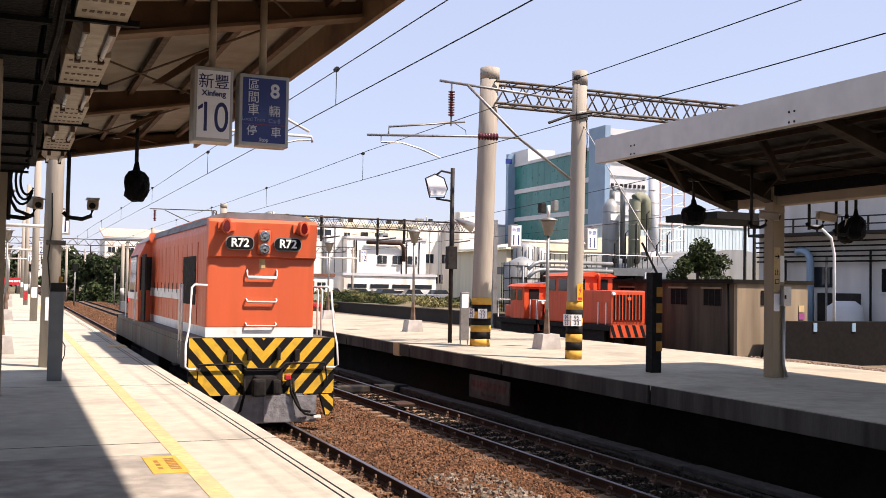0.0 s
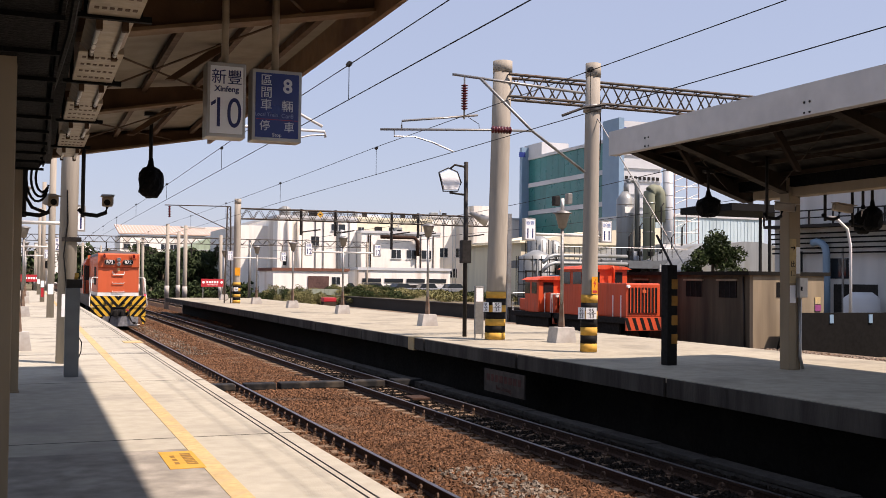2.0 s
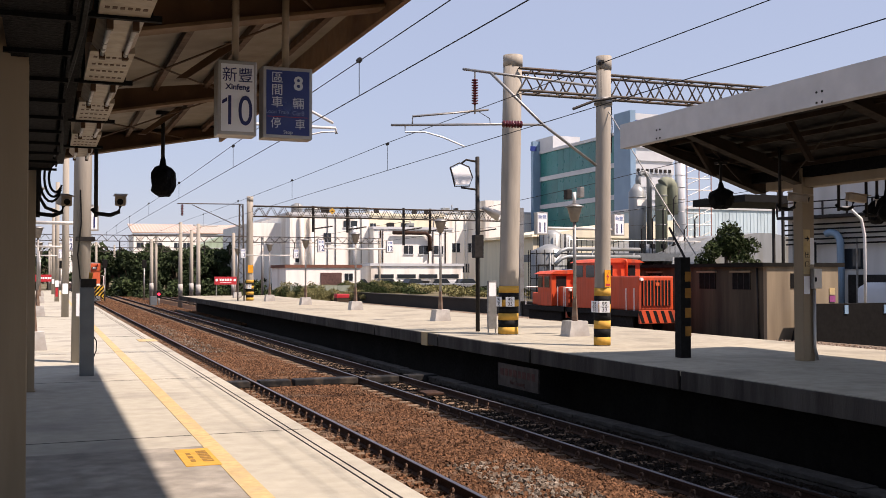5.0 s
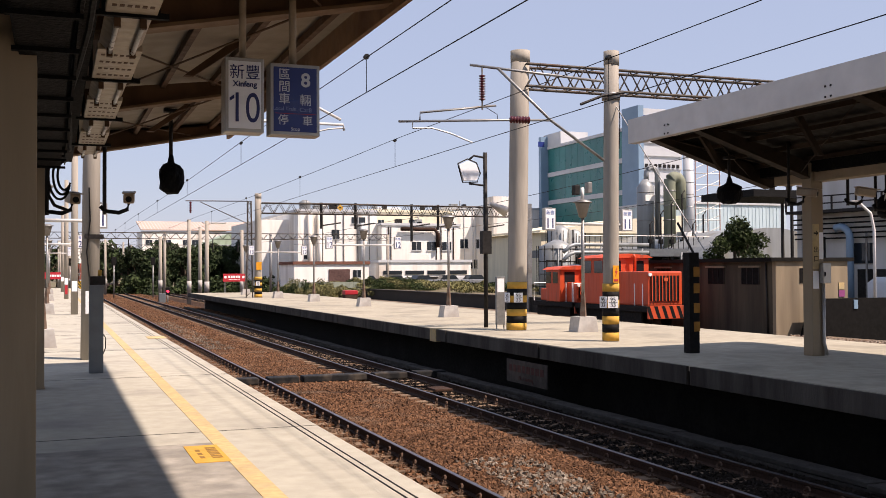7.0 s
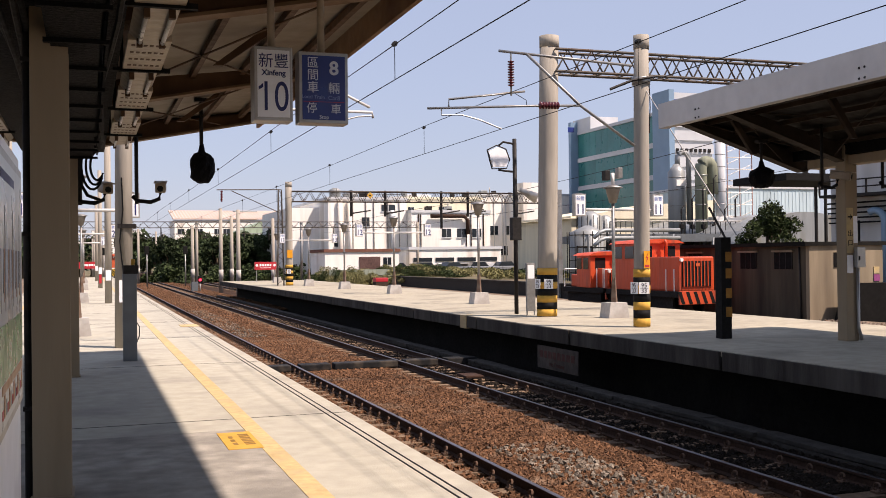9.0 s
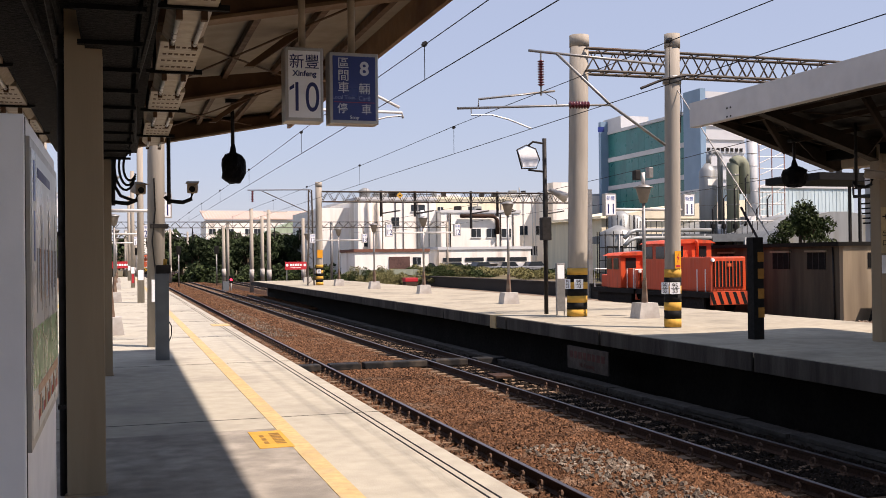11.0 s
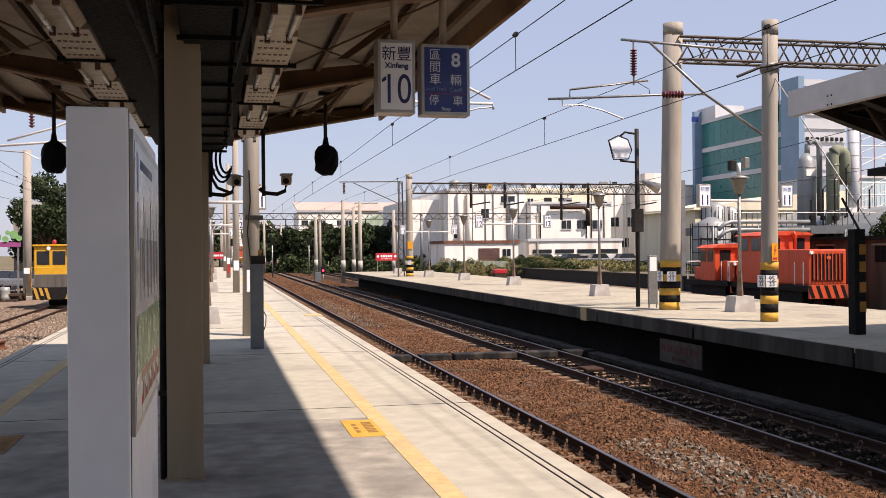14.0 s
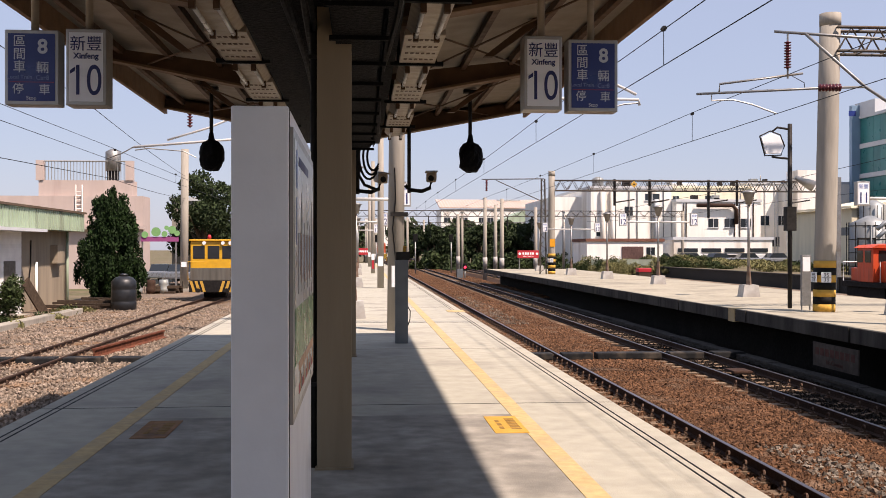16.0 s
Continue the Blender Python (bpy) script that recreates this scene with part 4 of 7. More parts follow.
        part("rim", B().prism(pill(px, 3.31, 0.252, 0.122, 0.10), "y", 0.592, 0.606), STEEL, n)
        words("R72", 0.205, WHITE, n, (px, 0.572, 3.312), bold=0.006, squash=0.98)
        m = part("marker_light", B().tube([(s * 0.70 + 0.0, 0.62, 3.55), (s * 0.72, 0.44, 3.55)], 0.085, 14), ORANGE, hp)
        part("marker_lens", B().tube([(s * 0.72, 0.435, 3.55), (s * 0.72, 0.425, 3.55)], 0.06, 12), LENS_RED, m, "dark red marker lens")
        part("bracket", B().box(s * 0.70 - 0.16, s * 0.70 + 0.16, 0.58, 0.62, 3.50, 3.60, 0.01), ORANGE, m)
    hl = part("headlight", B().box(-0.125, 0.125, 0.55, 0.62, 3.11, 3.55, 0.05), ORANGE, hp, "twin headlight in an orange case")
    for z in (3.43, 3.22):
        part("lamp_rim", B().tube([(0, 0.56, z), (0, 0.525, z)], 0.098, 20), STEEL, hl)
        part("reflector", B().lathe([(0.09, 0), (0.085, 0.014), (0.06, 0.004), (0.02, 0.012), (0.005, 0.016)], 20).turn(pose(0, 0.527, z, 90)), CHROME, hl)
    for z in (2.86, 2.44, 2.0):
        part("grab_iron", B().tube([(-0.28, 0.74, z + 0.05), (-0.28, 0.69, z + 0.04), (-0.27, 0.68, z), (0.27, 0.68, z), (0.28, 0.69, z + 0.04), (0.28, 0.74, z + 0.05)], 0.017, 8), WHITE, L, "white grab iron")
    part("builder_plate", B().box(-0.06, 0.06, 0.735, 0.74, 2.93, 3.1), YELLOW_LINE, L)
    for s in (-1, 1):
        part("handrail", B().tube([(s * 0.96, 0.78, 2.72), (s * 1.24, 0.6, 2.73), (s * 1.30, 0.45, 2.68), (s * 1.34, 0.2, 2.0), (s * 1.40, 0.02, 1.6), (s * 1.41, -0.05, 1.22), (s * 1.34, -0.05, 1.17), (s * 1.14, -0.03, 1.17)], 0.02, 8), WHITE, L, "white bent handrail")
        for y in (0.95, 1.25):
            part("step_rail", B().tube([(s * 1.34, y, 1.2), (s * 1.35, y, 2.64), (s * 1.34, y + 0.05, 2.72), (s * 1.33, y + 0.15, 2.72)], 0.02, 8), WHITE, L, "white step handrail")
        for y in (9.0, 11.3):
            part("cab_rail", B().tube([(s * 1.36, y, 1.7), (s * 1.36, y, 2.75)], 0.018, 6), WHITE, L)
        for k in range(3):
            part("step", B().box(s * 1.33 - 0.12, s * 1.33 + 0.02, 0.9, 1.4, 0.5 + 0.33 * k, 0.53 + 0.33 * k), UNDER, L)
        part("jumper_box", B().box(s * 0.62 - 0.05, s * 0.62 + 0.05, -0.08, 0.0, 1.30, 1.52, 0.02), UNDER, beam)
        part("beam_hook", B().box(s * 0.27 - 0.035, s * 0.27 + 0.035, -0.1, 0.0, 1.32, 1.55, 0.02), UNDER, beam)
    for s in (-1, 1):
        fp = part("beam_flap", B().prism([(s * 1.08, 0.68), (s * 1.35, 0.68), (s * 1.35, 0.36), (s * 1.27, 0.22), (s * 1.20, 0.22)], "y", 0.0, 0.10), BLACK, beam, "striped flap below the buffer beam")
        part("stripe", B().prism([(s * 1.10, 0.67), (s * 1.24, 0.67), (s * 1.345, 0.56), (s * 1.345, 0.40)], "y", -0.004, 0.0), STRIPE_YELLOW, fp)
        part("stripe", B().prism([(s * 1.17, 0.40), (s * 1.20, 0.24), (s * 1.26, 0.24), (s * 1.30, 0.30)], "y", -0.004, 0.0), STRIPE_YELLOW, fp)
    part("air_pipe", B().tube([(-1.2, -0.06, 0.95), (-1.18, -0.08, 1.25), (-0.4, -0.08, 1.26), (-0.3, -0.1, 1.17), (0.3, -0.1, 1.17), (0.4, -0.08, 1.26), (1.15, -0.08, 1.27), (1.2, -0.06, 0.95)], 0.02, 6), UNDER, L)
    cp = part("coupler", B().box(-0.2, 0.2, -0.35, 0.0, 0.72, 1.05, 0.05).box(-0.28, -0.05, -0.55, -0.3, 0.70, 1.02, 0.05).box(0.08, 0.24, -0.5, -0.3, 0.72, 1.0, 0.05), UNDER, L, "black knuckle coupler")
    part("coupler_pocket", B().box(-0.36, 0.36, -0.06, 0.0, 0.66, 1.18, 0.02), UNDER, cp)
    for x0, x1, dz in ((0.55, 0.95, 0.42), (0.5, 0.85, 0.5), (-0.35, -0.75, 0.42)):
        part("air_hose", B().tube([(x0, -0.08, 0.98), (x0 - 0.02, -0.2, 0.75), (x0 + 0.1 * (1 if x1 > x0 else -1), -0.24, dz - 0.02), ((x0 + x1) / 2, -0.25, dz - 0.12), (x1, -0.22, dz - 0.16)], 0.026, 8), BLACK, L, "black rubber air hose")
    part("hose_valve", B().box(0.38, 0.5, -0.14, -0.06, 0.96, 1.06, 0.02), RED, L)
    part("hose_end", B().box(0.9, 1.05, -0.26, -0.18, 0.20, 0.27, 0.02), WHITE, L)
    bogie(L, 2.9, wheels)
    bogie(L, 11.0, wheels)
    return L, wheels


LOCO, WHEELS = locomotive()
FRONT_PARTS = ("hood", "hood_roof", "front_panel", "headlight_panel", "white_band", "grab_iron", "builder_plate", "number_board", "rim", "lettering", "marker_light", "marker_lens", "bracket", "headlight", "lamp_rim", "reflector")
HOOD_WIDE = ("hood", "hood_roof", "front_panel", "headlight_panel", "white_band", "engine_door", "door_latch", "radiator_grille", "louvre", "side_stripe", "roof_rail", "number_board", "rim", "lettering")
Z_FROM = (-1.0, 0.12, 0.68, 1.73, 1.88, 2.0, 2.44, 2.86, 2.98, 3.08, 3.31, 3.43, 3.55, 3.62, 3.87, 5.0)
Z_TO = (-1.0, 0.06, 0.57, 1.65, 1.83, 1.86, 2.32, 2.77, 3.10, 3.18, 3.43, 3.56, 3.71, 3.87, 4.03, 5.16)


def reshape(ob):
    """Bring the locomotive's parts to the true widths and heights of its class."""
    kind = ob.name.split(".")[0]
    if kind in ("wheelset", "bogie", "axle_box"):
        return
    inv = ob.matrix_basis.inverted()
    for v in ob.data.vertices:
        p = ob.matrix_basis @ v.co
        p.x *= 1.075 if kind in HOOD_WIDE else 1.03
        p.z = float(np.interp(p.z, Z_FROM, Z_TO))
        if kind in FRONT_PARTS and p.y < 2.0:
            p.y -= 0.44
        elif kind == "handrail":
            p.y -= 0.44 * min(1.0, max(0.0, p.y / 0.6))
        v.co = inv @ p


for piece_of_it in LOCO.children_recursive:
    reshape(piece_of_it)


# ---- masts, gantries, wires ----
def banded_mast(x, y, h, r0, r1, label, bands=True, plate=True, lean=0.0):
    m = thing("concrete_mast", (x, y, 0), label, "mast", "overhead line masts")
    top = lambda z: lean * z
    part("shaft", B().tube([(top(z), 0, z) for z in np.linspace(0, h, 5)], r0, 24, r1), POLE_CONC, m, "round concrete shaft")
    part("cap", B().tube([(top(h), 0, h - 0.32), (top(h), 0, h)], r1 + 0.012, 24), POLE_CONC, m)
    if bands:
        for i in range(7):
            z = 0.02 + 0.185 * i
            part("band", B().tube([(top(z), 0, z), (top(z), 0, z + 0.183)], r0 + 0.006, 24, cap=True), YELLOW if i % 2 == 0 else BLACK, m, "yellow band" if i % 2 == 0 else "black band")
    if plate:
        for turn in (-14, -80):
            p = part("location_plate", B().box(-0.12, 0.12, -r0 - 0.03, -r0 - 0.018, 0.76, 1.02), SIGN_WHITE, m, "small white plate with black figures")
            words("95", 0.135, BLACK, p, (0, -r0 - 0.032, 0.945))
            words("33", 0.135, BLACK, p, (0, -r0 - 0.032, 0.825))
            part("rule", B().box(-0.1, 0.1, -r0 - 0.033, -r0 - 0.03, 0.882, 0.890), BLACK, p)
            p.rotation_euler = (0, 0, radians(turn))
    return m


def insulator(b, p0, p1, r=0.075, n=7):
    """A ribbed rod between two points."""
    p0, p1 = Vector(p0), Vector(p1)
    length = (p1 - p0).length
    prof = [(r * 0.35, 0.0)]
    for i in range(n):
        z = length * (i + 0.15) / n
        prof += [(r * 0.45, z), (r, z + 0.15 * length / n), (r * 0.95, z + 0.4 * length / n), (r * 0.45, z + 0.62 * length / n)]
    prof.append((r * 0.35, length))
    m = Matrix.Translation(p0) @ (p1 - p0).to_track_quat("Z", "Y").to_matrix().to_4x4()
    return b.lathe(prof, 12).turn(m)


mast1 = banded_mast(11.79, 25.38, 7.62, 0.27, 0.255, "thick concrete mast banded yellow and black at its foot", lean=0.022)
WARN_ORANGE = mat("warning_orange", (0.62, 0.27, 0.02), 0.6, scale=9, var=0.1, bump=0.05)
mast2 = banded_mast(11.88, 20.5, 6.62, 0.185, 0.165, "concrete mast banded yellow and black with a warning plate", lean=0.012)
wp = part("warning_plate", B().box(-0.085, 0.085, -0.205, -0.19, 1.33, 1.72), WARN_ORANGE, mast2, "orange lightning warning plate")
part("bolt_mark", B().prism([(0.03, 1.68), (-0.04, 1.56), (0.0, 1.56), (-0.03, 1.45), (0.045, 1.59), (0.005, 1.59)], "y", -0.208, -0.205), RED, wp)
part("writing_bar", B().box(-0.06, 0.06, -0.208, -0.205, 1.36, 1.41), RED, wp)
wp.rotation_euler = (0, 0, radians(10))


def local_to(mx, my, pts):
    return [(x - mx, y - my, z) for x, y, z in pts]


M2 = (11.88, 20.5)
part("top_tube", B().tube(local_to(*M2, [(8.42, 20.4, 6.06), (11.65, 20.4, 5.9)]), 0.03, 8), STEEL, mast2, "upper cantilever tube")
part("strut", B().tube(local_to(*M2, [(9.07, 20.4, 6.03), (10.34, 20.4, 4.96), (11.69, 20.4, 4.1)]), 0.034, 8), STEEL, mast2, "slanting cantilever strut")
part("insulator", insulator(B(), (8.70 - M2[0], -0.1, 5.86), (8.70 - M2[0], -0.1, 5.30), 0.075, 10), INSULATOR, mast2, "dark red ribbed insulator")
part("insulator_link", B().tube(local_to(*M2, [(8.70, 20.4, 6.04), (8.70, 20.4, 5.1)]), 0.02, 6), STEEL, mast2)
part("insulator", insulator(B(), (9.83 - M2[0], -0.1, 4.93), (9.34 - M2[0], -0.1, 4.92), 0.085, 7), INSULATOR, mast2, "dark red ribbed insulator")
part("register_tube", B().tube(local_to(*M2, [(6.79, 20.4, 4.76), (9.34, 20.4, 4.91), (10.34, 20.4, 4.95)]), 0.026, 8), STEEL, mast2)
part("register_arm", B().tube(local_to(*M2, [(9.02, 20.4, 5.21), (7.27, 20.4, 4.97), (7.26, 20.4, 4.78)]), 0.024, 8), STEEL, mast2)
part("steady_arm", B().tube(local_to(*M2, [(7.10, 20.4, 4.77), (7.10, 20.4, 4.63), (7.55, 20.4, 4.65), (7.95, 20.4, 4.56), (8.46, 20.4, 4.38)]), 0.016, 6), STEEL, mast2)
part("chain", B().tube(local_to(*M2, [(8.80, 20.4, 5.15), (9.05, 20.4, 5.02), (9.06, 20.4, 4.92)]), 0.008, 5), STEEL_DARK, mast2)
part("wire_bracket", B().tube(local_to(*M2, [(11.05, 20.3, 5.33), (11.6, 20.3, 5.55), (12.17, 20.3, 5.66)]), 0.035, 6), STEEL_DARK, mast2)
part("collar", B().tube([(0.06, 0, 5.5), (0.06, 0, 5.66)], 0.21, 16), STEEL, mast2)
part("guy_wire", B().tube([(0.1, 0, 5.5), (0.16, -3.4, 2.0)], 0.012, 6), STEEL, mast2, "guy wire down to the stub post")
part("earth_cable", B().tube([(0.26, 0, 5.9), (0.29, 0, 5.0), (0.26, 0, 4.4)], 0.012, 6), BLACK, mast2)


def truss(parent, x0, x1, y, z0, z1, depth=0.5, n=22):
    """A lattice girder with four chords."""
    for dy in (-depth / 2, depth / 2):
        for z in (z0, z1):
            part("chord", B().tube([(x0, y + dy, z), (x1, y + dy, z)], 0.042, 6), GANTRY, parent)
        b = B()
        for i in range(n):
            xa, xb = x0 + (x1 - x0) * i / n, x0 + (x1 - x0) * (i + 1) / n
            b.tube([(xa, y + dy, z0), ((xa + xb) / 2, y + dy, z1), (xb, y + dy, z0)], 0.027, 5)
        part("lattice", b, GANTRY, parent, "zigzag lattice bars")
    for i in range(n):
        xa = x0 + (x1 - x0) * i / n
        for z in (z0, z1):
            part("cross_bar", B().tube([(xa, y - depth / 2, z), (xa, y + depth / 2, z)], 0.018, 5), GANTRY, parent)


gan = thing("gantry", (0, 25.3, 0), "steel lattice girder carrying the overhead line", "gantry", "gantries")
truss(gan, 12.0, 30.5, 0, 6.62, 7.22, n=26)
stub = thing("stub_post", (11.62, 16.95, 0), "square black stub post with orange bands", "post")
part("post", B().box(-0.11, 0.11, -0.11, 0.11, 0, 1.95, 0.01), BLACK, stub)
for z in (0.42, 0.78, 1.16, 1.48):
    part("band", B().box(-0.02, 0.115, -0.116, 0.116, z, z + 0.19), mat("faded_orange", (0.3192, 0.152, 0.0304), 0.7), stub, "faded orange band")
part("turnbuckle", B().tube([(0.05, 0.0, 1.95), (0.04, 0.5, 2.55)], 0.024, 6), STEEL_DARK, stub)


PALE_BAND = mat("pale_band", (0.42, 0.40, 0.37), 0.8, scale=6, var=0.15, bump=0.1, dirt=(0.28, 0.25, 0.22))
LAMP_SHADE = mat("lamp_shade", (0.228, 0.2052, 0.1748), 0.5, metal=0.2, scale=8, var=0.15, bump=0.05, dirt=(0.1368, 0.1064, 0.076))

RUSTY_GREY = mat("rusty_grey", (0.17, 0.13, 0.10), 0.7, metal=0.2, scale=9, var=0.3, bump=0.2, big=2.0, dirt=(0.12, 0.055, 0.03), dirt_amount=0.7)


def lamp_post(x, y, h, label, extra=False):
    l = thing("platform_lamp", (x, y, 0), label, "street lamp", "platform lamps")
    part("foot", B().prism([(-0.30, 0), (0.30, 0), (0.24, 0.40), (-0.24, 0.40)], "y", -0.26, 0.26), PALE_BAND, l, "sloping concrete foot")
    part("sleeve", B().tube([(0, 0, 0.4), (0, 0, 1.05)], 0.10, 4, 0.055), RUSTY_GREY, l, "rust-stained sleeve")
    part("post", B().tube([(0, 0, 1.0), (0, 0, h)], 0.045, 10), STEEL, l)
    part("shade", B().lathe([(0.05, 0), (0.10, 0.02), (0.19, 0.36), (0.21, 0.40)], 16, (0, 0, h)), LAMP_SHADE, l, "tapered lamp shade")
    part("lid", B().lathe([(0.26, 0.0), (0.26, 0.02), (0.08, 0.09)], 16, (0, 0, h + 0.40)), STEEL, l)
    if extra:
        part("floodlight", B().box(-0.27, -0.12, -0.1, 0.1, h + 0.6, h + 0.86, 0.02), STEEL_DARK, l)
        part("floodlight", B().box(0.12, 0.25, -0.1, 0.1, h + 0.66, h + 0.94, 0.02), STEEL, l)
        part("floodlight_stem", B().tube([(0, 0, h + 0.5), (0, 0, h + 0.8)], 0.05, 8), WHITE, l)
    return l


lamp_post(13.09, 24.0, 3.0, "grey platform lamp with floodlights on a concrete foot", True)
for x, y in ((13.04, 33.7), (13.5, 45.8), (13.3, 54.7), (13.05, 63.0), (13.0, 74.0)):
    lamp_post(x, y, 3.1, "grey platform lamp on a concrete foot")
for x, y in ((-0.2, 24), (-0.2, 44), (-0.2, 64), (-0.2, 84)):
    lamp_post(x, y, 3.1, "grey platform lamp along the near platform")


def number_sign(x, y, z, text, w=0.36, h=0.62, post=None):
    s = thing("platform_number_sign", (x, y, z), "white hanging sign with a blue platform number", "sign", "platform number signs")
    part("case", B().box(-w / 2, w / 2, -0.08, 0.08, 0, h, 0.01), ALU, s)
    part("face", B().box(-w / 2 + 0.03, w / 2 - 0.03, -0.086, -0.081, 0.03, h - 0.03), SIGN_WHITE, s)
    words("新豐", 0.12, INK_MID, s, (0, -0.088, h * 0.78))
    words(text, 0.36, INK_BLUE, s, (0, -0.088, h * 0.30), squash=0.78, bold=0.004)
    part("arm", B().tube([(0, 0, h * 0.3), (post - x, 0, h * 0.3)], 0.04, 8), TUBE_WHITE, s, "white painted arm to the lamp post")
    part("strap", B().box(-0.05, 0.05, -0.085, 0.085, h - 0.005, h + 0.02), STEEL, s)
    return s


for y, text, post in ((24.0, "11", 13.02), (45.8, "12", 13.5), (63.0, "13", 13.05)):
    number_sign(post - 0.92 if y < 30 else post - 1.65, y, 2.66, text, 0.33, 0.58, post)
    number_sign(post + 1.38 if y < 30 else post + 1.65, y, 2.66, text, 0.33, 0.58, post)
for y, text in ((24.0, "11"), (44.0, "12"), (64.0, "13")):
    number_sign(0.98, y, 2.60, text, 0.33, 0.56, -0.2)
    number_sign(-1.38, y, 2.60, text, 0.33, 0.56, -0.2)

# thin dark pole with a lamp shield and notice
tp = thing("signal_pole", (11.58, 26.98, 0), "thin dark pole with a white glass lamp head and a notice", "pole")
part("post", B().tube([(0, 0, 0), (0, 0, 5.0)], 0.06, 10), STEEL_DARK, tp)
part("arm", B().tube([(0, 0, 4.85), (-0.35, 0, 4.9), (-0.5, 0, 4.78)], 0.03, 8), STEEL_DARK, tp)
part("arm", B().tube([(0, 0, 4.05), (-0.5, 0, 4.1)], 0.03, 8), STEEL_DARK, tp)
part("lamp_glass", B().prism([(-0.82, 4.62), (-0.55, 4.75), (-0.3, 4.66), (-0.2, 4.4), (-0.28, 4.2), (-0.68, 4.18)], "y", -0.06, 0.06), SIGN_WHITE, tp, "white translucent lamp glass")
part("lamp_frame", B().tube([(-0.84, 0, 4.66), (-0.55, 0, 4.8), (-0.27, 0, 4.7), (-0.15, 0, 4.4), (-0.25, 0, 4.15), (-0.70, 0, 4.13), (-0.84, 0, 4.66)], 0.02, 6), STEEL_DARK, tp)
part("box", B().box(-0.14, 0.14, -0.12, 0.1, 2.1, 2.75, 0.01), STEEL_DARK, tp)
part("horn", B().tube([(0.15, 0, 3.55), (0.62, -0.1, 3.3)], 0.06, 10, 0.16), ALU, tp, "grey horn loudspeaker")
nb = thing("notice_stand", (11.62, 26.1, 0), "narrow grey notice stand with a white paper", "notice board")
part("panel", B().box(-0.12, 0.14, -0.04, 0.04, 0.12, 1.45, 0.01), STEEL, nb)
part("paper", B().box(-0.09, 0.11, -0.045, -0.04, 1.02, 1.40), SIGN_WHITE, nb)
for s in (-0.1, 0.12):
    part("leg", B().tube([(s, 0, 0), (s, 0, 0.15)], 0.02, 6), STEEL, nb)

# mast of the near platform, with the side lamps and cameras at the canopy end
nm = thing("concrete_mast", (0.66, 20.3, 0), "pale concrete mast with a cable on the near platform", "mast", "overhead line masts")
part("shaft", B().tube([(0, 0, 0), (0.03, 0, 4.0), (0.05, 0, 8.0)], 0.165, 20, 0.15), POLE_CONC, nm)
part("cable", B().tube([(-0.02, -0.17, 3.2), (0.0, -0.18, 2.6), (-0.06, -0.18, 2.0), (0.0, -0.18, 1.4), (0.02, -0.18, 0.8)], 0.014, 6), BLACK, nm)
part("clamp", B().box(-0.1, 0.24, -0.19, 0.19, 2.25, 2.33), STEEL_DARK, nm)
part("top_tube", B().tube([(0.1, 0, 5.4), (4.3, 0, 4.98), (4.85, 0, 4.72)], 0.03, 8), TUBE_WHITE, nm, "white cantilever tube")
part("register_tube", B().tube([(0.1, 0, 4.62), (4.9, 0, 4.62), (4.92, 0, 4.5)], 0.03, 8), TUBE_WHITE, nm, "white cantilever tube")
part("steady_arm", B().tube([(4.9, 0, 4.55), (4.6, 0, 4.52), (4.0, 0, 4.36)], 0.018, 6), TUBE_WHITE, nm)
part("plate", B().box(-0.08, 0.14, -0.182, -0.17, 0.86, 1.28), SIGN_WHITE, nm, "white plate with dark marks")
part("red_notice", B().box(0.06, 0.19, -0.19, -0.17, 0.2, 0.84), RED, nm, "red vertical notice")
for k, y in enumerate((42.5, 68, 94)):
    m = thing("concrete_mast", (0.81, y, 0), "pale concrete mast along the near platform", "mast", "overhead line masts")
    part("shaft", B().tube([(0, 0, 0), (0, 0, 7.4)], 0.14, 14, 0.12), POLE_CONC, m)
    part("plate", B().box(-0.1, 0.1, -0.17, -0.155, 0.9, 1.3), SIGN_WHITE, m)
    if k in (1, 3):
        part("red_notice", B().box(-0.08, 0.08, -0.17, -0.155, 0.3, 0.85), RED, m)


def camera_lamp(x, y, z, top, label, side=-1, rz=20):
    c = thing("cctv_camera", (x, y, z), label, "camera", "platform cameras")
    hs = part("housing", B().box(-0.075, 0.075, -0.2, 0.16, -0.065, 0.075, 0.025).turn(pose(0, 0, 0, 8, 0, rz)), TRAY, c, "beige camera housing")
    part("sun_hood", B().box(-0.09, 0.09, -0.26, 0.17, 0.078, 0.092).turn(pose(0, 0, 0, 8, 0, rz)), TRAY, c)
    part("lens", B().tube([(0, -0.203, 0), (0, -0.212, 0)], 0.045, 12).turn(pose(0, 0, 0, 8, 0, rz)), BLACK, hs)
    part("arm", B().tube([(0, 0.05, -0.06), (side * 0.02, 0.05, -0.16), (side * 0.14, 0.05, -0.21), (side * 0.33, 0.05, -0.19), (side * 0.40, 0.05, -0.12)], 0.03, 8), BLACK, c, "black bent arm")
    part("stem", B().tube([(side * 0.34, 0.05, -0.24), (side * 0.34, 0.05, top - z)], 0.028, 8), STEEL_DARK, c)
    return c


camera_lamp(1.05, 15.6, 2.70, 3.85, "covered camera on a bent arm under the canopy end", -1, -6)
camera_lamp(0.27, 15.6, 2.68, 3.8, "camera with cables beside the column", -1, 12)
camera_lamp(12.75, 15.0, 3.0, 3.95, "camera under the opposite canopy", -1, 40)
camera_lamp(14.0, 14.9, 3.02, 3.95, "long camera under the opposite canopy", -1, 75)
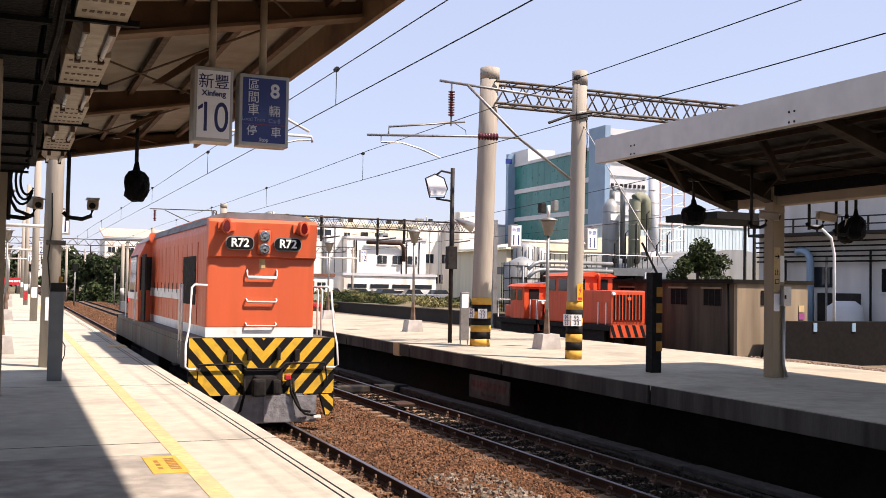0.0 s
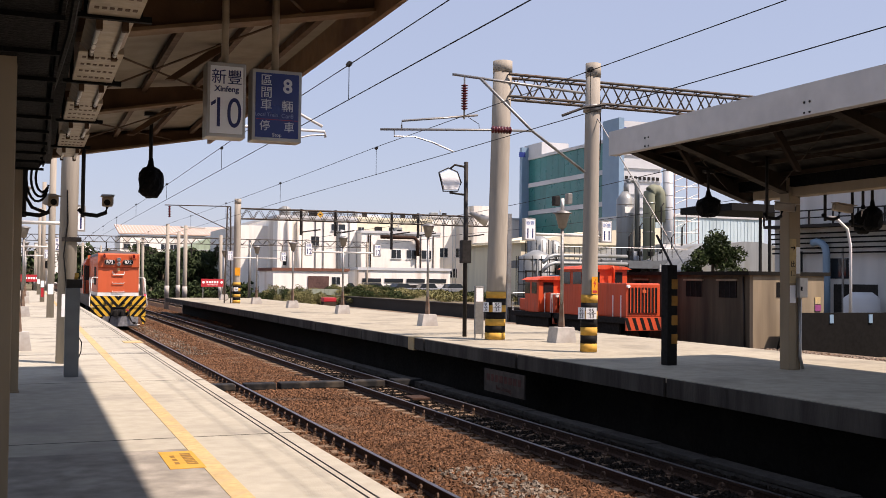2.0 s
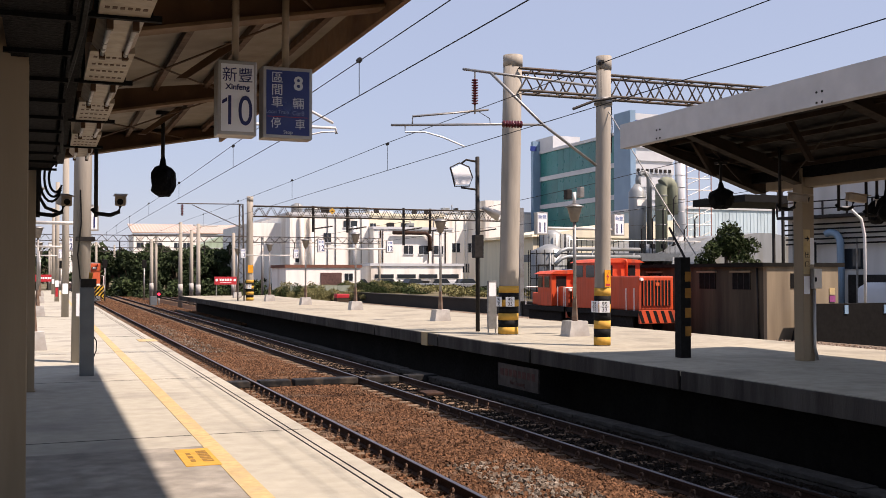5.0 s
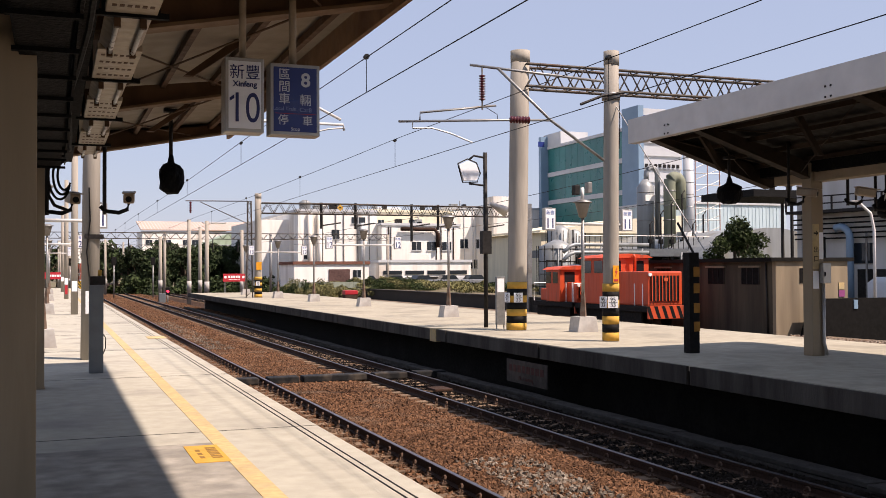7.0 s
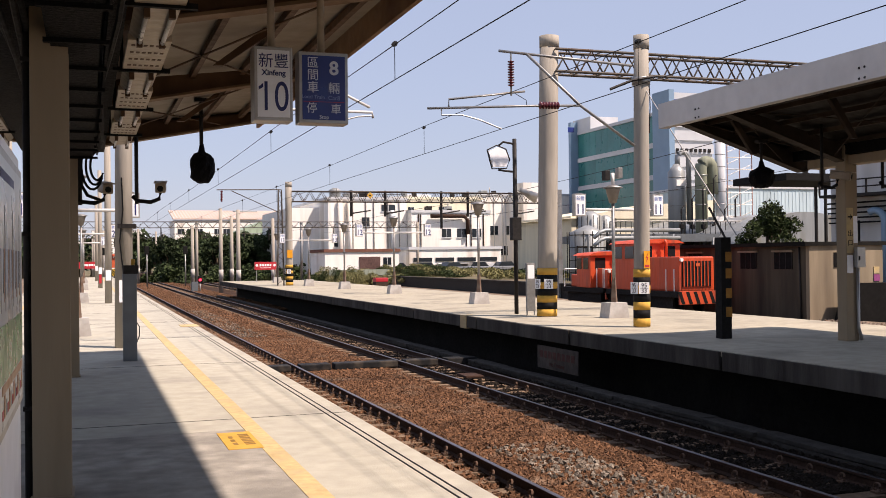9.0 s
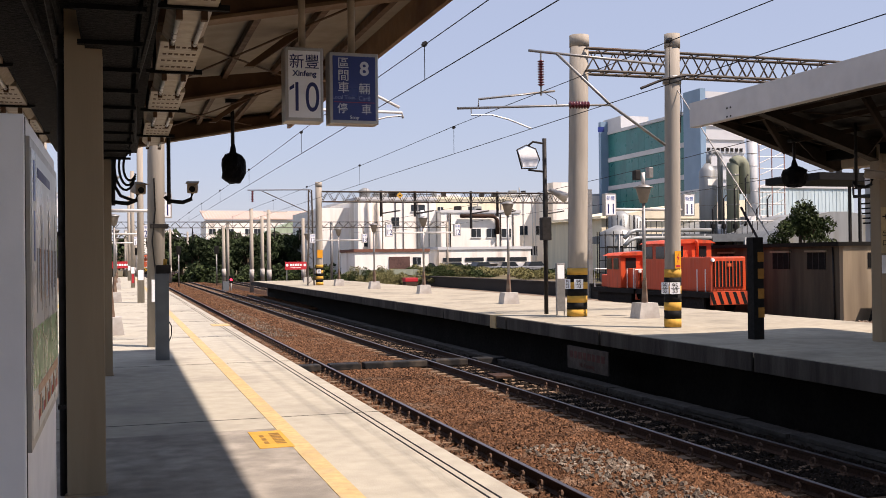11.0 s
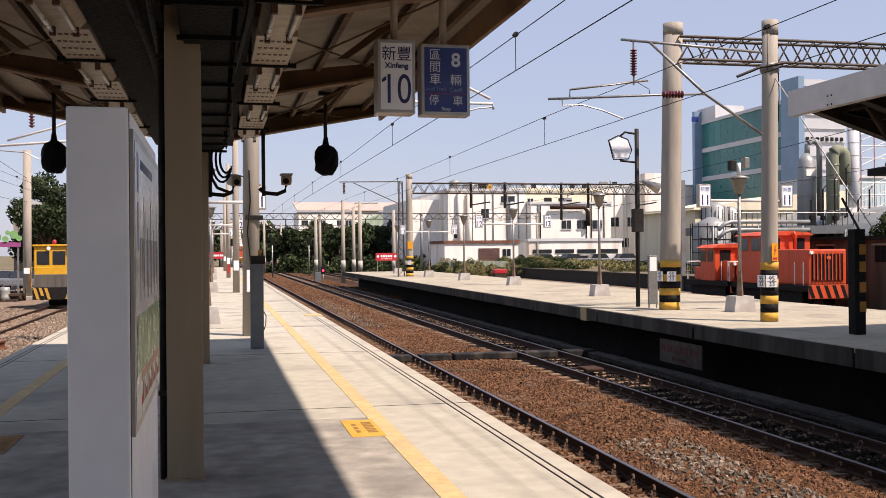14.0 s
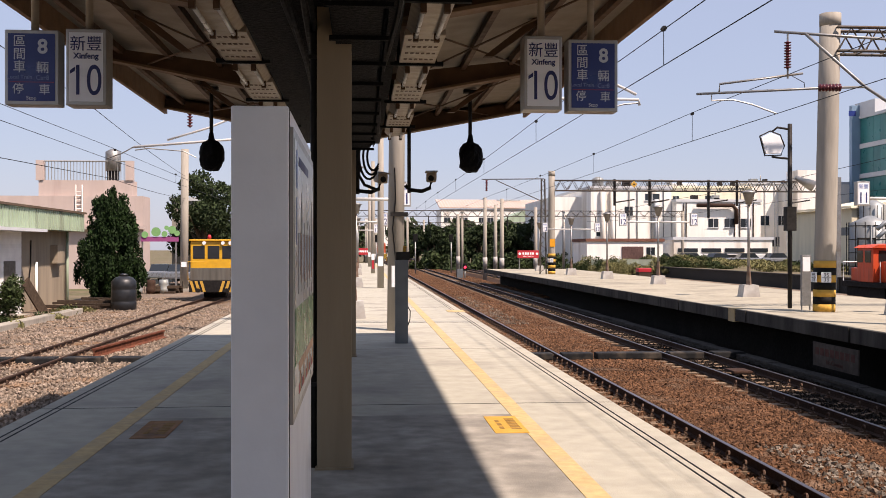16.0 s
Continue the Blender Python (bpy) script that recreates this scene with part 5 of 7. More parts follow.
camera_lamp(14.65, 14.9, 2.92, 4.0, "camera on a bent arm under the opposite canopy", -1, -20)
for k in range(3):
    c = B().tube([(0.10 + 0.15 * math.cos(a) * (1 - 0.2 * k) + 0.03 * k, 15.25 + 0.03 * k, 2.98 + (0.34 - 0.07 * k) * math.sin(a)) for a in np.linspace(radians(75), radians(330), 15)], 0.019, 6)
    single("cable_loop", c, BLACK, "black cable loop at the canopy end", "cable", "cables under the canopy")
single("cable_loop", B().tube([(0.0, 15.25, 3.3), (-0.06, 15.25, 3.0), (-0.05, 15.25, 2.7), (0.03, 15.3, 2.56), (0.2, 15.4, 2.5)], 0.024, 6), BLACK, "black cable bundle at the canopy end", "cable", "cables under the canopy")

m3 = banded_mast(12.2, 65.0, 6.6, 0.24, 0.2, "distant concrete mast banded yellow and black")
part("warning_plate", B().box(-0.17, 0.17, -0.265, -0.25, 1.75, 2.25), WARN_ORANGE, m3, "orange warning plate")
part("lattice_leg", B().tube([(-0.75, 0, 0), (-0.65, 0, 6.1)], 0.05, 6).tube([(-0.35, 0, 0), (-0.45, 0, 6.1)], 0.05, 6), GANTRY, m3)
for k in range(10):
    part("lattice_bar", B().tube([(-0.74 + 0.01 * k, 0, 0.6 * k + 0.1), (-0.36 - 0.01 * k, 0, 0.6 * k + 0.4), (-0.73 + 0.01 * k, 0, 0.6 * k + 0.7)], 0.025, 5), GANTRY, m3)
part("top_arm", B().tube([(-4.5, 0, 6.05), (-0.5, 0, 6.1)], 0.035, 6).tube([(-3.6, 0, 6.0), (-0.5, 0, 4.6)], 0.03, 6), GANTRY, m3)
part("insulator", insulator(B(), (-4.2, 0, 6.0), (-4.2, 0, 5.3), 0.1), INSULATOR, m3)
gan2 = thing("gantry", (0, 65.0, 0), "distant steel lattice girder with droppers", "gantry", "gantries")
truss(gan2, 12.4, 31.0, 0, 5.35, 6.0, n=24)
for x in (16.3, 18.6, 22.5, 24.4, 28.0):
    part("dropper", B().tube([(x, 0, 6.1), (x, 0, 4.4 if x != 22.5 else 3.6)], 0.09, 6), STEEL_DARK, gan2)
    part("arm", B().tube([(x, 0, 4.6), (x + 1.3, 0, 4.8)], 0.05, 6), STEEL_DARK, gan2)
dm = thing("diamond_sign", (17.5, 64.7, 5.55), "orange diamond signal sign on the gantry", "sign")
part("plate", B().prism([(0, 0), (0.22, 0.22), (0, 0.44), (-0.22, 0.22)], "y", 0, 0.03), YELLOW, dm)
part("mark", B().box(-0.07, 0.07, -0.01, 0.0, 0.19, 0.25), BLACK, dm)
post_end = thing("gantry_post", (31.2, 65, -1.5), "steel post of the distant gantry", "post")
part("post", B().box(-0.15, 0.15, -0.15, 0.15, 0, 7.8), STEEL, post_end)
post_b = thing("gantry_post", (30.6, 25.3, -1.5), "steel post of the gantry", "post")
part("post", B().box(-0.15, 0.15, -0.15, 0.15, 0, 8.9), STEEL, post_b)
for k, (y, x0, x1, h) in enumerate(((125, -9, 40, 6.3), (180, -12, 40, 6.3), (250, -12, 40, 6.5), (330, -14, 40, 6.5))):
    gg = thing("gantry", (0, y, 0), "far lattice gantry over all tracks", "gantry", "gantries")
    truss(gg, x0, x1, 0, h - 0.7, h, n=40)
    for x in (x0, 1.2, 12.4, 25, x1):
        part("post", B().tube([(x, 0, -1.6), (x, 0, h)], 0.17, 8), POLE_CONC if x != 25 else STEEL, gg)
    for x in (4.4, 8.3, 18, 21, 29):
        part("dropper", B().tube([(x, 0, h - 0.7), (x, 0, h - 2.2)], 0.07, 5), STEEL_DARK, gg)
for x, y, h in ((11.2, 92, 6.3), (11.9, 86, 5.9), (9.9, 104, 5.2), (13.2, 100, 6.0), (16.5, 96, 5.6), (15.5, 112, 6.1), (6.4, 140, 6), (2.2, 150, 6), (-3.2, 140, 6), (1.0, 190, 6), (7.1, 205, 6), (10.5, 170, 6.5), (-1.8, 110, 6.2)):
    m = thing("concrete_mast", (x, y, -1.55), "distant pale concrete mast", "mast", "distant masts")
    part("shaft", B().tube([(0, 0, 0), (0, 0, h + 1.5)], 0.2, 10, 0.15), POLE_CONC, m)
    part("band", B().tube([(0, 0, 1.6), (0, 0, 2.4)], 0.205, 10), PALE_BAND, m, "faded white band")


def wire(pts, r, label="overhead wire", sag=0.0):
    b = B()
    for p, q in zip(pts, pts[1:]):
        p, q = Vector(p), Vector(q)
        b.tube([p.lerp(q, i / 8) - Vector((0, 0, sag * 4 * (i / 8) * (1 - i / 8))) for i in range(9)], r, 5)
    return single("overhead_wire", b, WIRE, label, "wire", "overhead wires")


def catenary(x, z_contact, z_mess, ys, first, r=0.0078, count=14):
    wire([(x, y, z_contact) for y in ys], r, "black contact wire over the track")
    wire([(x, y, z_mess) for y in ys], r, "black messenger wire over the track", 0.06)
    for k in range(count):
        d = thing("dropper_wire", (x, first + 11.0 * k, z_contact), "thin dropper between the wires", "wire", "droppers")
        part("line", B().tube([(0, 0, 0), (0, 0, z_mess - z_contact)], 0.006, 4), WIRE, d)
        part("clamp", B().tube([(0, -0.05, z_mess - z_contact - 0.03), (0, 0.05, z_mess - z_contact - 0.03)], 0.04, 6), WIRE, d)


catenary(4.42, 4.31, 4.88, (-20, 25, 65, 105, 145, 185), 14.8)
catenary(8.35, 4.34, 5.06, (-20, 25, 65, 105, 145, 185), 14.4)
catenary(-7.95, 4.45, 4.85, (-20, 33, 65, 105), 12.0, count=8)
wire([(-7.95, -10, 7.4), (-7.95, 30, 5.9), (-11.75, 70, 6.5)], 0.011, "black feeder wire over the yard", 0.1)
wire([(-9.5, -20, 3.2), (-9.5, 40, 4.3), (-11.75, 70, 5.0)], 0.011, "black wire over the yard", 0.1)
wire([(20, -10, 6.4), (20, 25, 5.6), (20, 65, 4.8), (20, 125, 5)], 0.012, "contact wire over the outer track", 0.3)
wire([(27.9, -10, 6.4), (27.9, 25, 5.6), (27.9, 65, 4.8), (27.9, 125, 5)], 0.012, "contact wire over the siding", 0.3)


# ---- plants ----
def leaf_cloud(name, parent, clumps, count, size, material, seed, upright=0.0):
    """Many small leaf cards round a set of clumps (x, y, z, radius, height)."""
    r = np.random.default_rng(seed)
    cl = np.array(clumps, float)
    pick = r.choice(len(cl), count, p=cl[:, 3] ** 2 / (cl[:, 3] ** 2).sum())
    d = r.normal(size=(count, 3))
    d /= np.linalg.norm(d, axis=1, keepdims=True)
    rad = r.uniform(0.55, 1.08, (count, 1))
    c = cl[pick, :3] + d * rad * np.stack([cl[pick, 3], cl[pick, 3], cl[pick, 4]], 1)
    u = r.normal(size=(count, 3))
    u[:, 2] += upright
    u /= np.linalg.norm(u, axis=1, keepdims=True)
    w = np.cross(u, r.normal(size=(count, 3)))
    w /= np.linalg.norm(w, axis=1, keepdims=True)
    s = size * r.uniform(0.6, 1.4, (count, 1))
    v = np.stack([c - u * s, c + w * s * 0.45, c + u * s, c - w * s * 0.45], 1)
    f = np.arange(count * 4).reshape(-1, 4)
    me = bpy.data.meshes.new(name)
    me.from_pydata(v.reshape(-1, 3).tolist(), [], f.tolist())
    me.materials.append(material)
    ob = new(name, me)
    ob.parent = parent
    return ob


def tree(x, y, z, h, w, seed, label, material=LEAF, count=2600, size=0.28):
    t = thing("tree", (x, y, z), label, "tree", "trees")
    r = random.Random(seed)
    trunk = B().tube([(0, 0, 0), (0.05 * h * r.uniform(-1, 1), 0, h * 0.3), (0.04 * h * r.uniform(-1, 1), 0.1, h * 0.65)], 0.045 * h, 8, 0.015 * h)
    part("trunk", trunk, BARK, t)
    for k in range(4):
        a = r.uniform(0, 6.28)
        part("limb", B().tube([(0, 0, h * r.uniform(0.25, 0.45)), (0.5 * w * math.cos(a) * 0.6, 0.5 * w * math.sin(a) * 0.6, h * r.uniform(0.55, 0.75))], 0.018 * h, 6, 0.006 * h), BARK, t)
    clumps = []
    for k in range(16):
        a, q = r.uniform(0, 6.28), r.random() ** 0.6
        zz = r.uniform(0.3, 0.92)
        spread = math.sin(math.pi * min(0.95, zz * 0.95)) ** 0.6
        clumps.append((q * w * 0.42 * spread * math.cos(a), q * w * 0.42 * spread * math.sin(a), h * zz, w * r.uniform(0.11, 0.2), h * r.uniform(0.08, 0.14)))
    leaf_cloud("crown", t, clumps, count, size, material, seed)
    return t


def cypress(x, y, z, h, w):
    t = thing("cypress_tree", (x, y, z), "dense dark green cypress with pointed tips", "tree")
    part("trunk", B().tube([(0, 0, 0), (0, 0, h * 0.8)], 0.16, 8, 0.04), BARK, t)
    r = random.Random(5)
    clumps = []
    for k in range(190):
        zz = r.uniform(0.05, 0.86)
        wide = min(1.0, 0.62 + zz * 1.5) * (1 - max(0.0, zz - 0.36) / 0.70) ** 0.68
        rad = w * 0.44 * wide * r.uniform(0.15, 1.0) ** 0.6
        a = r.uniform(0, 6.28)
        clumps.append((rad * math.cos(a), rad * math.sin(a), h * zz, w * 0.065, h * r.uniform(0.06, 0.11)))
    for k in range(26):
        a = k * 0.7
        rr = w * r.uniform(0.0, 0.30)
        clumps.append((rr * math.cos(a), rr * math.sin(a), h * (0.95 - 0.75 * rr / w + r.uniform(-0.05, 0.02)), w * 0.035, h * 0.085))
    leaf_cloud("crown", t, clumps, 42000, 0.09, LEAF_CYPRESS, 5, 1.6)


def shrub(x, y, z, w, h, seed, material, count=500, size=0.16, label="low green shrub in the weeds"):
    t = thing("shrub", (x, y, z), label, "shrub", "shrubs")
    r = random.Random(seed)
    part("stem", B().tube([(0, 0, 0), (0.1, 0, h * 0.5)], 0.03, 5), BARK, t)
    leaf_cloud("foliage", t, [(r.uniform(-0.4, 0.4) * w, r.uniform(-0.3, 0.3) * w, h * r.uniform(0.25, 0.75), w * 0.2, h * 0.3) for _ in range(7)], count, size, material, seed)


# ---- buildings ----
def facade_windows(parent, x0, x1, y, zs, w, h, gap, seed=0, skip=0.15):
    r = random.Random(seed)
    for z in zs:
        x = x0
        while x + w < x1:
            if r.random() > skip:
                win = part("window", B().box(x, x + w, y - 0.06, y, z, z + h), DARKWIN, parent)
                part("sill", B().box(x - 0.08, x + w + 0.08, y - 0.14, y, z - 0.1, z), PALEGREY, win)
                part("mullion", B().box(x + w / 2 - 0.03, x + w / 2 + 0.03, y - 0.08, y - 0.06, z, z + h), PALEGREY, win)
            x += w + gap


def block(name, x0, x1, y0, y1, top, material, label, category="building", group="factory buildings", base=-1.7, roof=PALEGREY):
    b = thing(name, (0, 0, 0), label, category, group)
    part("wall", B().box(x0, x1, y0, y1, base, top), material, b)
    part("roof", B().box(x0 - 0.15, x1 + 0.15, y0 - 0.15, y1 + 0.15, top, top + 0.35), roof, b)
    return b


fa = block("factory", 31.8, 43.2, 140, 165, 10.0, PLASTER, "white rendered factory block with roof tanks and pipes")
facade_windows(fa, 39.5, 42.5, 140, (8.4,), 2.0, 0.9, 1.0, 1, 0)
part("side_wing", B().box(27.5, 31.8, 146, 170, -1.7, 9.1), PLASTER, fa, "lower side wing")
for k in range(2):
    part("downpipe", B().tube([(33.4 + 1.4 * k, 139.7, 0), (33.4 + 1.4 * k, 139.7, 9.8)], 0.32, 8), PLASTER, fa)
part("downpipe", B().tube([(41.0, 139.7, 0.5), (41.0, 139.7, 8.5)], 0.3, 8), PALEGREY, fa)
for x, h in ((33.5, 1.5), (36.0, 1.0), (38.2, 0.9)):
    part("roof_tank", B().lathe([(0.8, 0), (0.85, h * 0.8), (0.3, h)], 14, (x, 143, 10.3)), SILO, fa)
fb = block("factory", 43.3, 57.8, 148, 170, 10.6, CREAM, "cream upper factory storey with small windows", roof=CREAM)
facade_windows(fb, 48.5, 57, 148, (8.0,), 1.2, 1.5, 1.1, 2, 0.1)
part("roof_hood", B().box(47, 51, 152, 156, 10.6, 11.6, 0.3), PALEGREY, fb)
fc = block("factory", 43.3, 55.2, 138, 147.9, 8.1, PLASTER, "white rendered factory wall with stained windows")
facade_windows(fc, 45.5, 54.5, 138, (4.6,), 1.4, 1.2, 0.9, 3, 0.25)
part("duct", B().tube([(46, 137.5, 7.6), (51.0, 137.5, 7.6), (51.6, 137.5, 7.0), (51.6, 137.5, 5.0)], 0.28, 8), RAIL_RUST, fc, "rusty duct")
fd = block("factory", 57.9, 74, 150, 172, 11.4, PLASTER, "white factory block with a stepped roof")
facade_windows(fd, 60, 73, 150, (8.6, 5.2), 1.3, 1.4, 1.3, 4, 0.3)
part("stair_tower", B().box(64, 69, 146, 150, -1.7, 13.2), PLASTER, fd)
fe = block("factory", 57.6, 63, 130, 135, 6.4, PLASTER, "low white factory annex with a loading door")
facade_windows(fe, 58, 62.6, 130, (3.6,), 1.1, 1.0, 0.8, 5, 0.2)
part("loading_door", B().box(58.2, 60.6, 129.9, 130, -0.5, 2.4), STEEL_DARK, fe)
sh = block("shop_row", 38.9, 51.5, 125, 131, 2.75, PLASTER, "low white row of workshops with dark openings")
for k in range(4):
    part("opening", B().box(39.4 + 3.0 * k, 41.9 + 3.0 * k, 124.9, 125.02, 1.2, 1.7), DARKWIN, sh)
    part("shutter", B().box(39.4 + 3.0 * k, 41.9 + 3.0 * k, 124.9, 125.02, -0.4, 0.9), PALEGREY if k != 2 else STEEL_DARK, sh)
lh = block("low_house", 26.8, 36.0, 120, 128, 2.5, PLASTER, "low white house with a red tiled roof edge", roof=mat("red_roof", (0.1672, 0.076, 0.0532), 0.8))
part("gate", B().box(31.0, 33.6, 119.9, 120, -0.5, 1.9), mat("gate_brown", (0.1064, 0.0608, 0.0532), 0.7), lh)
facade_windows(lh, 34, 36, 120, (0.9,), 1.0, 0.9, 0.5, 6, 0)
car_paint = mat("car_paint", (0.228, 0.2432, 0.2584), 0.3, metal=0.4, scale=3, var=0.1, bump=0)


def car(x, y, z, rz, label):
    c = thing("parked_car", (x, y, z), label, "car", "parked cars", rz)
    part("body", B().box(-2.1, 2.1, -0.82, 0.82, 0.3, 0.85, 0.12), car_paint, c)
    part("cabin", B().prism([(-1.2, 0.85), (1.3, 0.85), (0.8, 1.4), (-0.7, 1.4)], "y", -0.72, 0.72), DARKWIN, c)
    for sx in (-1.3, 1.3):
        for sy in (-0.8, 0.8):
            part("wheel", B().tube([(sx, sy - 0.08, 0.31), (sx, sy + 0.08, 0.31)], 0.31, 14), BLACK, c)


for k in range(5):
    car(36 + 3.6 * k, 121.5, -0.3, 8 * (k % 3), "grey car parked before the workshops")

# more openings, pipes and roof clutter on the factory fronts
facade_windows(fa, 32.6, 39.0, 140, (6.2, 3.4), 1.1, 1.3, 0.9, 31, 0.25)
facade_windows(fc, 44.2, 54.8, 138, (2.0,), 1.1, 1.1, 0.7, 32, 0.3)
facade_windows(fb, 44.2, 48.0, 148, (8.2,), 0.9, 1.2, 0.8, 33, 0.1)
facade_windows(fd, 59, 63.5, 150, (2.0,), 1.3, 1.4, 1.3, 34, 0.2)
rf_c = random.Random(77)
for k in range(26):
    own, x0, x1, y0, top = ((fa, 32, 43, 140, 10.35), (fb, 44, 57, 148, 10.95), (fc, 43.6, 55, 138, 8.45), (fd, 58, 74, 150, 11.75))[k % 4]
    x, hh = rf_c.uniform(x0, x1 - 0.8), rf_c.uniform(0.3, 1.3)
    if k % 3:
        part("roof_unit", B().box(x, x + rf_c.uniform(0.4, 1.2), y0 + 0.4, y0 + 1.4, top, top + hh * 0.7, 0.04), (PALEGREY, STEEL_DARK, SILO)[k % 3], own)
    else:
        part("roof_pipe", B().tube([(x, y0 + 0.6, top), (x, y0 + 0.6, top + hh)], 0.09, 8), STEEL, own)
for k in range(14):
    own, x0, x1, y0, top = ((fa, 32, 43, 140, 9.8), (fc, 43.6, 55, 138, 7.9), (fd, 58, 63.5, 150, 11.2))[k % 3]
    x = rf_c.uniform(x0, x1)
    part("downpipe", B().tube([(x, y0 - 0.1, 0), (x, y0 - 0.1, top)], 0.07, 6), (STEEL, RAIL_RUST, PALEGREY)[k % 3], own)
part("railing", B().tube([(32, 140.2, 11.2), (43, 140.2, 11.2)], 0.04, 5).tube([(32, 140.2, 10.8), (43, 140.2, 10.8)], 0.04, 5), STEEL_DARK, fa)

ROSE_ROOF = mat("rose_sheet", (0.418, 0.304, 0.2356), 0.7, scale=2, var=0.1, bump=0.0, big=0.2)
fl = block("long_warehouse", 26, 63, 330, 350, 14.2, PLASTER, "long distant white warehouse with rows of windows", group="distant buildings")
part("sloping_roof", B().prism([(329.5, 14.7), (349, 18.2), (349, 18.5), (329.5, 15.0)], "x", 25.5, 63.5), ROSE_ROOF, fl, "faded rose sheet roof")
for k in range(38):
    part("roof_rib", B().prism([(329.5, 15.0), (349, 18.5), (349, 18.54), (329.5, 15.04)], "x", 25.8 + k, 26.0 + k), PALEGREY, fl)
facade_windows(fl, 27, 62, 330, (10.2, 6.5), 2.0, 1.6, 0.8, 7, 0.1)
f2 = block("distant_hall", 35, 49, 262, 280, 8.2, MINT, "distant hall with a pale green gable", group="distant buildings")
part("gable", B().prism([(35, 8.5), (49, 8.5), (42, 11.5)], "y", 262, 280), MINT, f2)
block("distant_block", 46.5, 54, 345, 360, 18, MINT, "distant pale green block", group="distant buildings")
block("distant_block", 2, 22, 420, 440, 14, PLASTER, "distant white block behind the trees", group="distant buildings")
block("distant_block", 60, 110, 260, 280, 9, PLASTER, "distant white block behind the factory", group="distant buildings")

# teal glass office
to = thing("office_building", (0, 0, 0), "large office building with teal curtain walls and white bands", "building")
part("body", B().box(74.4, 79.2, 121, 150, -1.7, 21.0), PALEGREY, to)
part("pier", B().box(73.0, 74.4, 147.5, 148.3, -1.7, 23.0), BLUEGREY, to, "blue-grey end pier")
part("penthouse", B().box(74.2, 79, 143, 149, 21, 23.4), PALEGREY, to)
tw = part("tower", B().box(72.2, 73.0, 117, 121.2, -1.7, 23.4), BLUEGREY, to, "blue-grey stair tower")
part("mark", B().box(72.17, 72.2, 117.4, 119.0, 20.8, 21.6), SIGN_BLUE, tw)
part("mark", B().box(72.5, 73.6, 147.46, 147.5, 21.4, 22.2), SIGN_BLUE, to)
for f in range(5):
    z = 17.2 - 4.43 * f
    part("band", B().box(74.1, 74.4, 121.3, 147.4, z - 0.68, z), PALEGREY, to, "white floor band")
    for k in range(13):
        y = 122.0 + 1.96 * k
        part("curtain_panel", B().box(74.3, 74.42, y + 0.02, y + 1.94, z, z + 3.75), TEAL, to)
part("parapet", B().box(74.05, 74.4, 122.1, 147.4, 20.96, 21.4), PALEGREY, to)
pt = thing("cooling_tower", (0, 0, 0), "pale tower with horizontal louvre bands", "building")
part("body", B().box(73.05, 79.4, 118, 120.9, -1.7, 23.2), PALEGREY, pt)
part("mark", B().box(73.5, 75.6, 117.96, 118, 21.6, 22.3), SIGN_BLUE, pt, "blue company mark")
for k in range(9):
    part("louvre_band", B().box(73.02, 79.4, 117.7, 118, 4.6 + 1.75 * k, 5.9 + 1.75 * k), PALEGREY, pt)
for k in range(8):
    part("vent", B().box(73.6 + 0.7 * k, 74.0 + 0.7 * k, 117.6, 117.7, 15.3, 15.75), STEEL_DARK, pt)


def bend(cx, cz, r, a0, a1, n=9):
    """Points of an arc in the upright plane."""
    return [(cx + r * math.cos(a), 0, cz + r * math.sin(a)) for a in np.linspace(radians(a0), radians(a1), n)]


ch = block("corrugated_hall", 66, 82, 100, 112, 9.2, CYAN_SHEET, "pale blue corrugated hall behind the plant", roof=PALEGREY)
for k in range(32):
    part("rib", B().box(66.1 + 0.5 * k, 66.2 + 0.5 * k, 99.96, 100, -1.7, 9.2), CYAN_SHEET, ch)

# process plant: silos, ducts, stack with scaffold
base = thing("plant_deck", (0, 0, 0), "grey steel plant deck with a railing", "platform deck")
part("deck", B().box(40, 56.5, 74, 84, 2.75, 3.4), BOX_GREY, base)
for x in (41, 45, 49, 53, 56):
    part("leg", B().box(x - 0.15, x + 0.15, 74.2, 74.5, -1.7, 2.75), STEEL_DARK, base)
part("wall", B().box(40, 56.5, 77, 77.4, -1.7, 2.75), STEEL_DARK, base)
for k in range(34):
    x = 40 + 0.5 * k
    part("baluster", B().box(x - 0.02, x + 0.02, 74, 74.04, 3.4, 4.45), STEEL_DARK, base)
part("handrail", B().tube([(40, 74, 4.45), (56.5, 74, 4.45)], 0.04, 6), STEEL, base)
si = thing("dust_silo", (50.05, 80, 3.4), "grey steel silo with a cone roof and a bent duct", "silo", "silos")
part("shell", B().lathe([(0.78, 0), (0.78, 5.7), (0.25, 6.4)], 20), SILO, si)
part("duct", B().tube([(0.1, 0, 6.2)] + bend(0.68, 6.9, 0.58, 180, 0) + [(1.26, 0, 1.0)], 0.24, 14), SILO, si)
part("hatch", B().box(-0.5, 0.5, -0.82, -0.74, 4.4, 4.95), PLASTER, si)
for z in (1.2, 2.6, 4.0, 5.15):
    part("hoop", B().tube([(0, 0, z), (0, 0, z + 0.07)], 0.80, 20), STEEL, si)
SCRUB = mat("scrubber_green", (0.2052, 0.2204, 0.1596), 0.6, scale=2, var=0.15, bump=0.05, dirt=(0.1216, 0.1216, 0.076), streak=True)
s2 = thing("scrubber", (51.28, 78, 3.4), "green-grey vertical scrubber with a bent top duct", "silo", "silos")
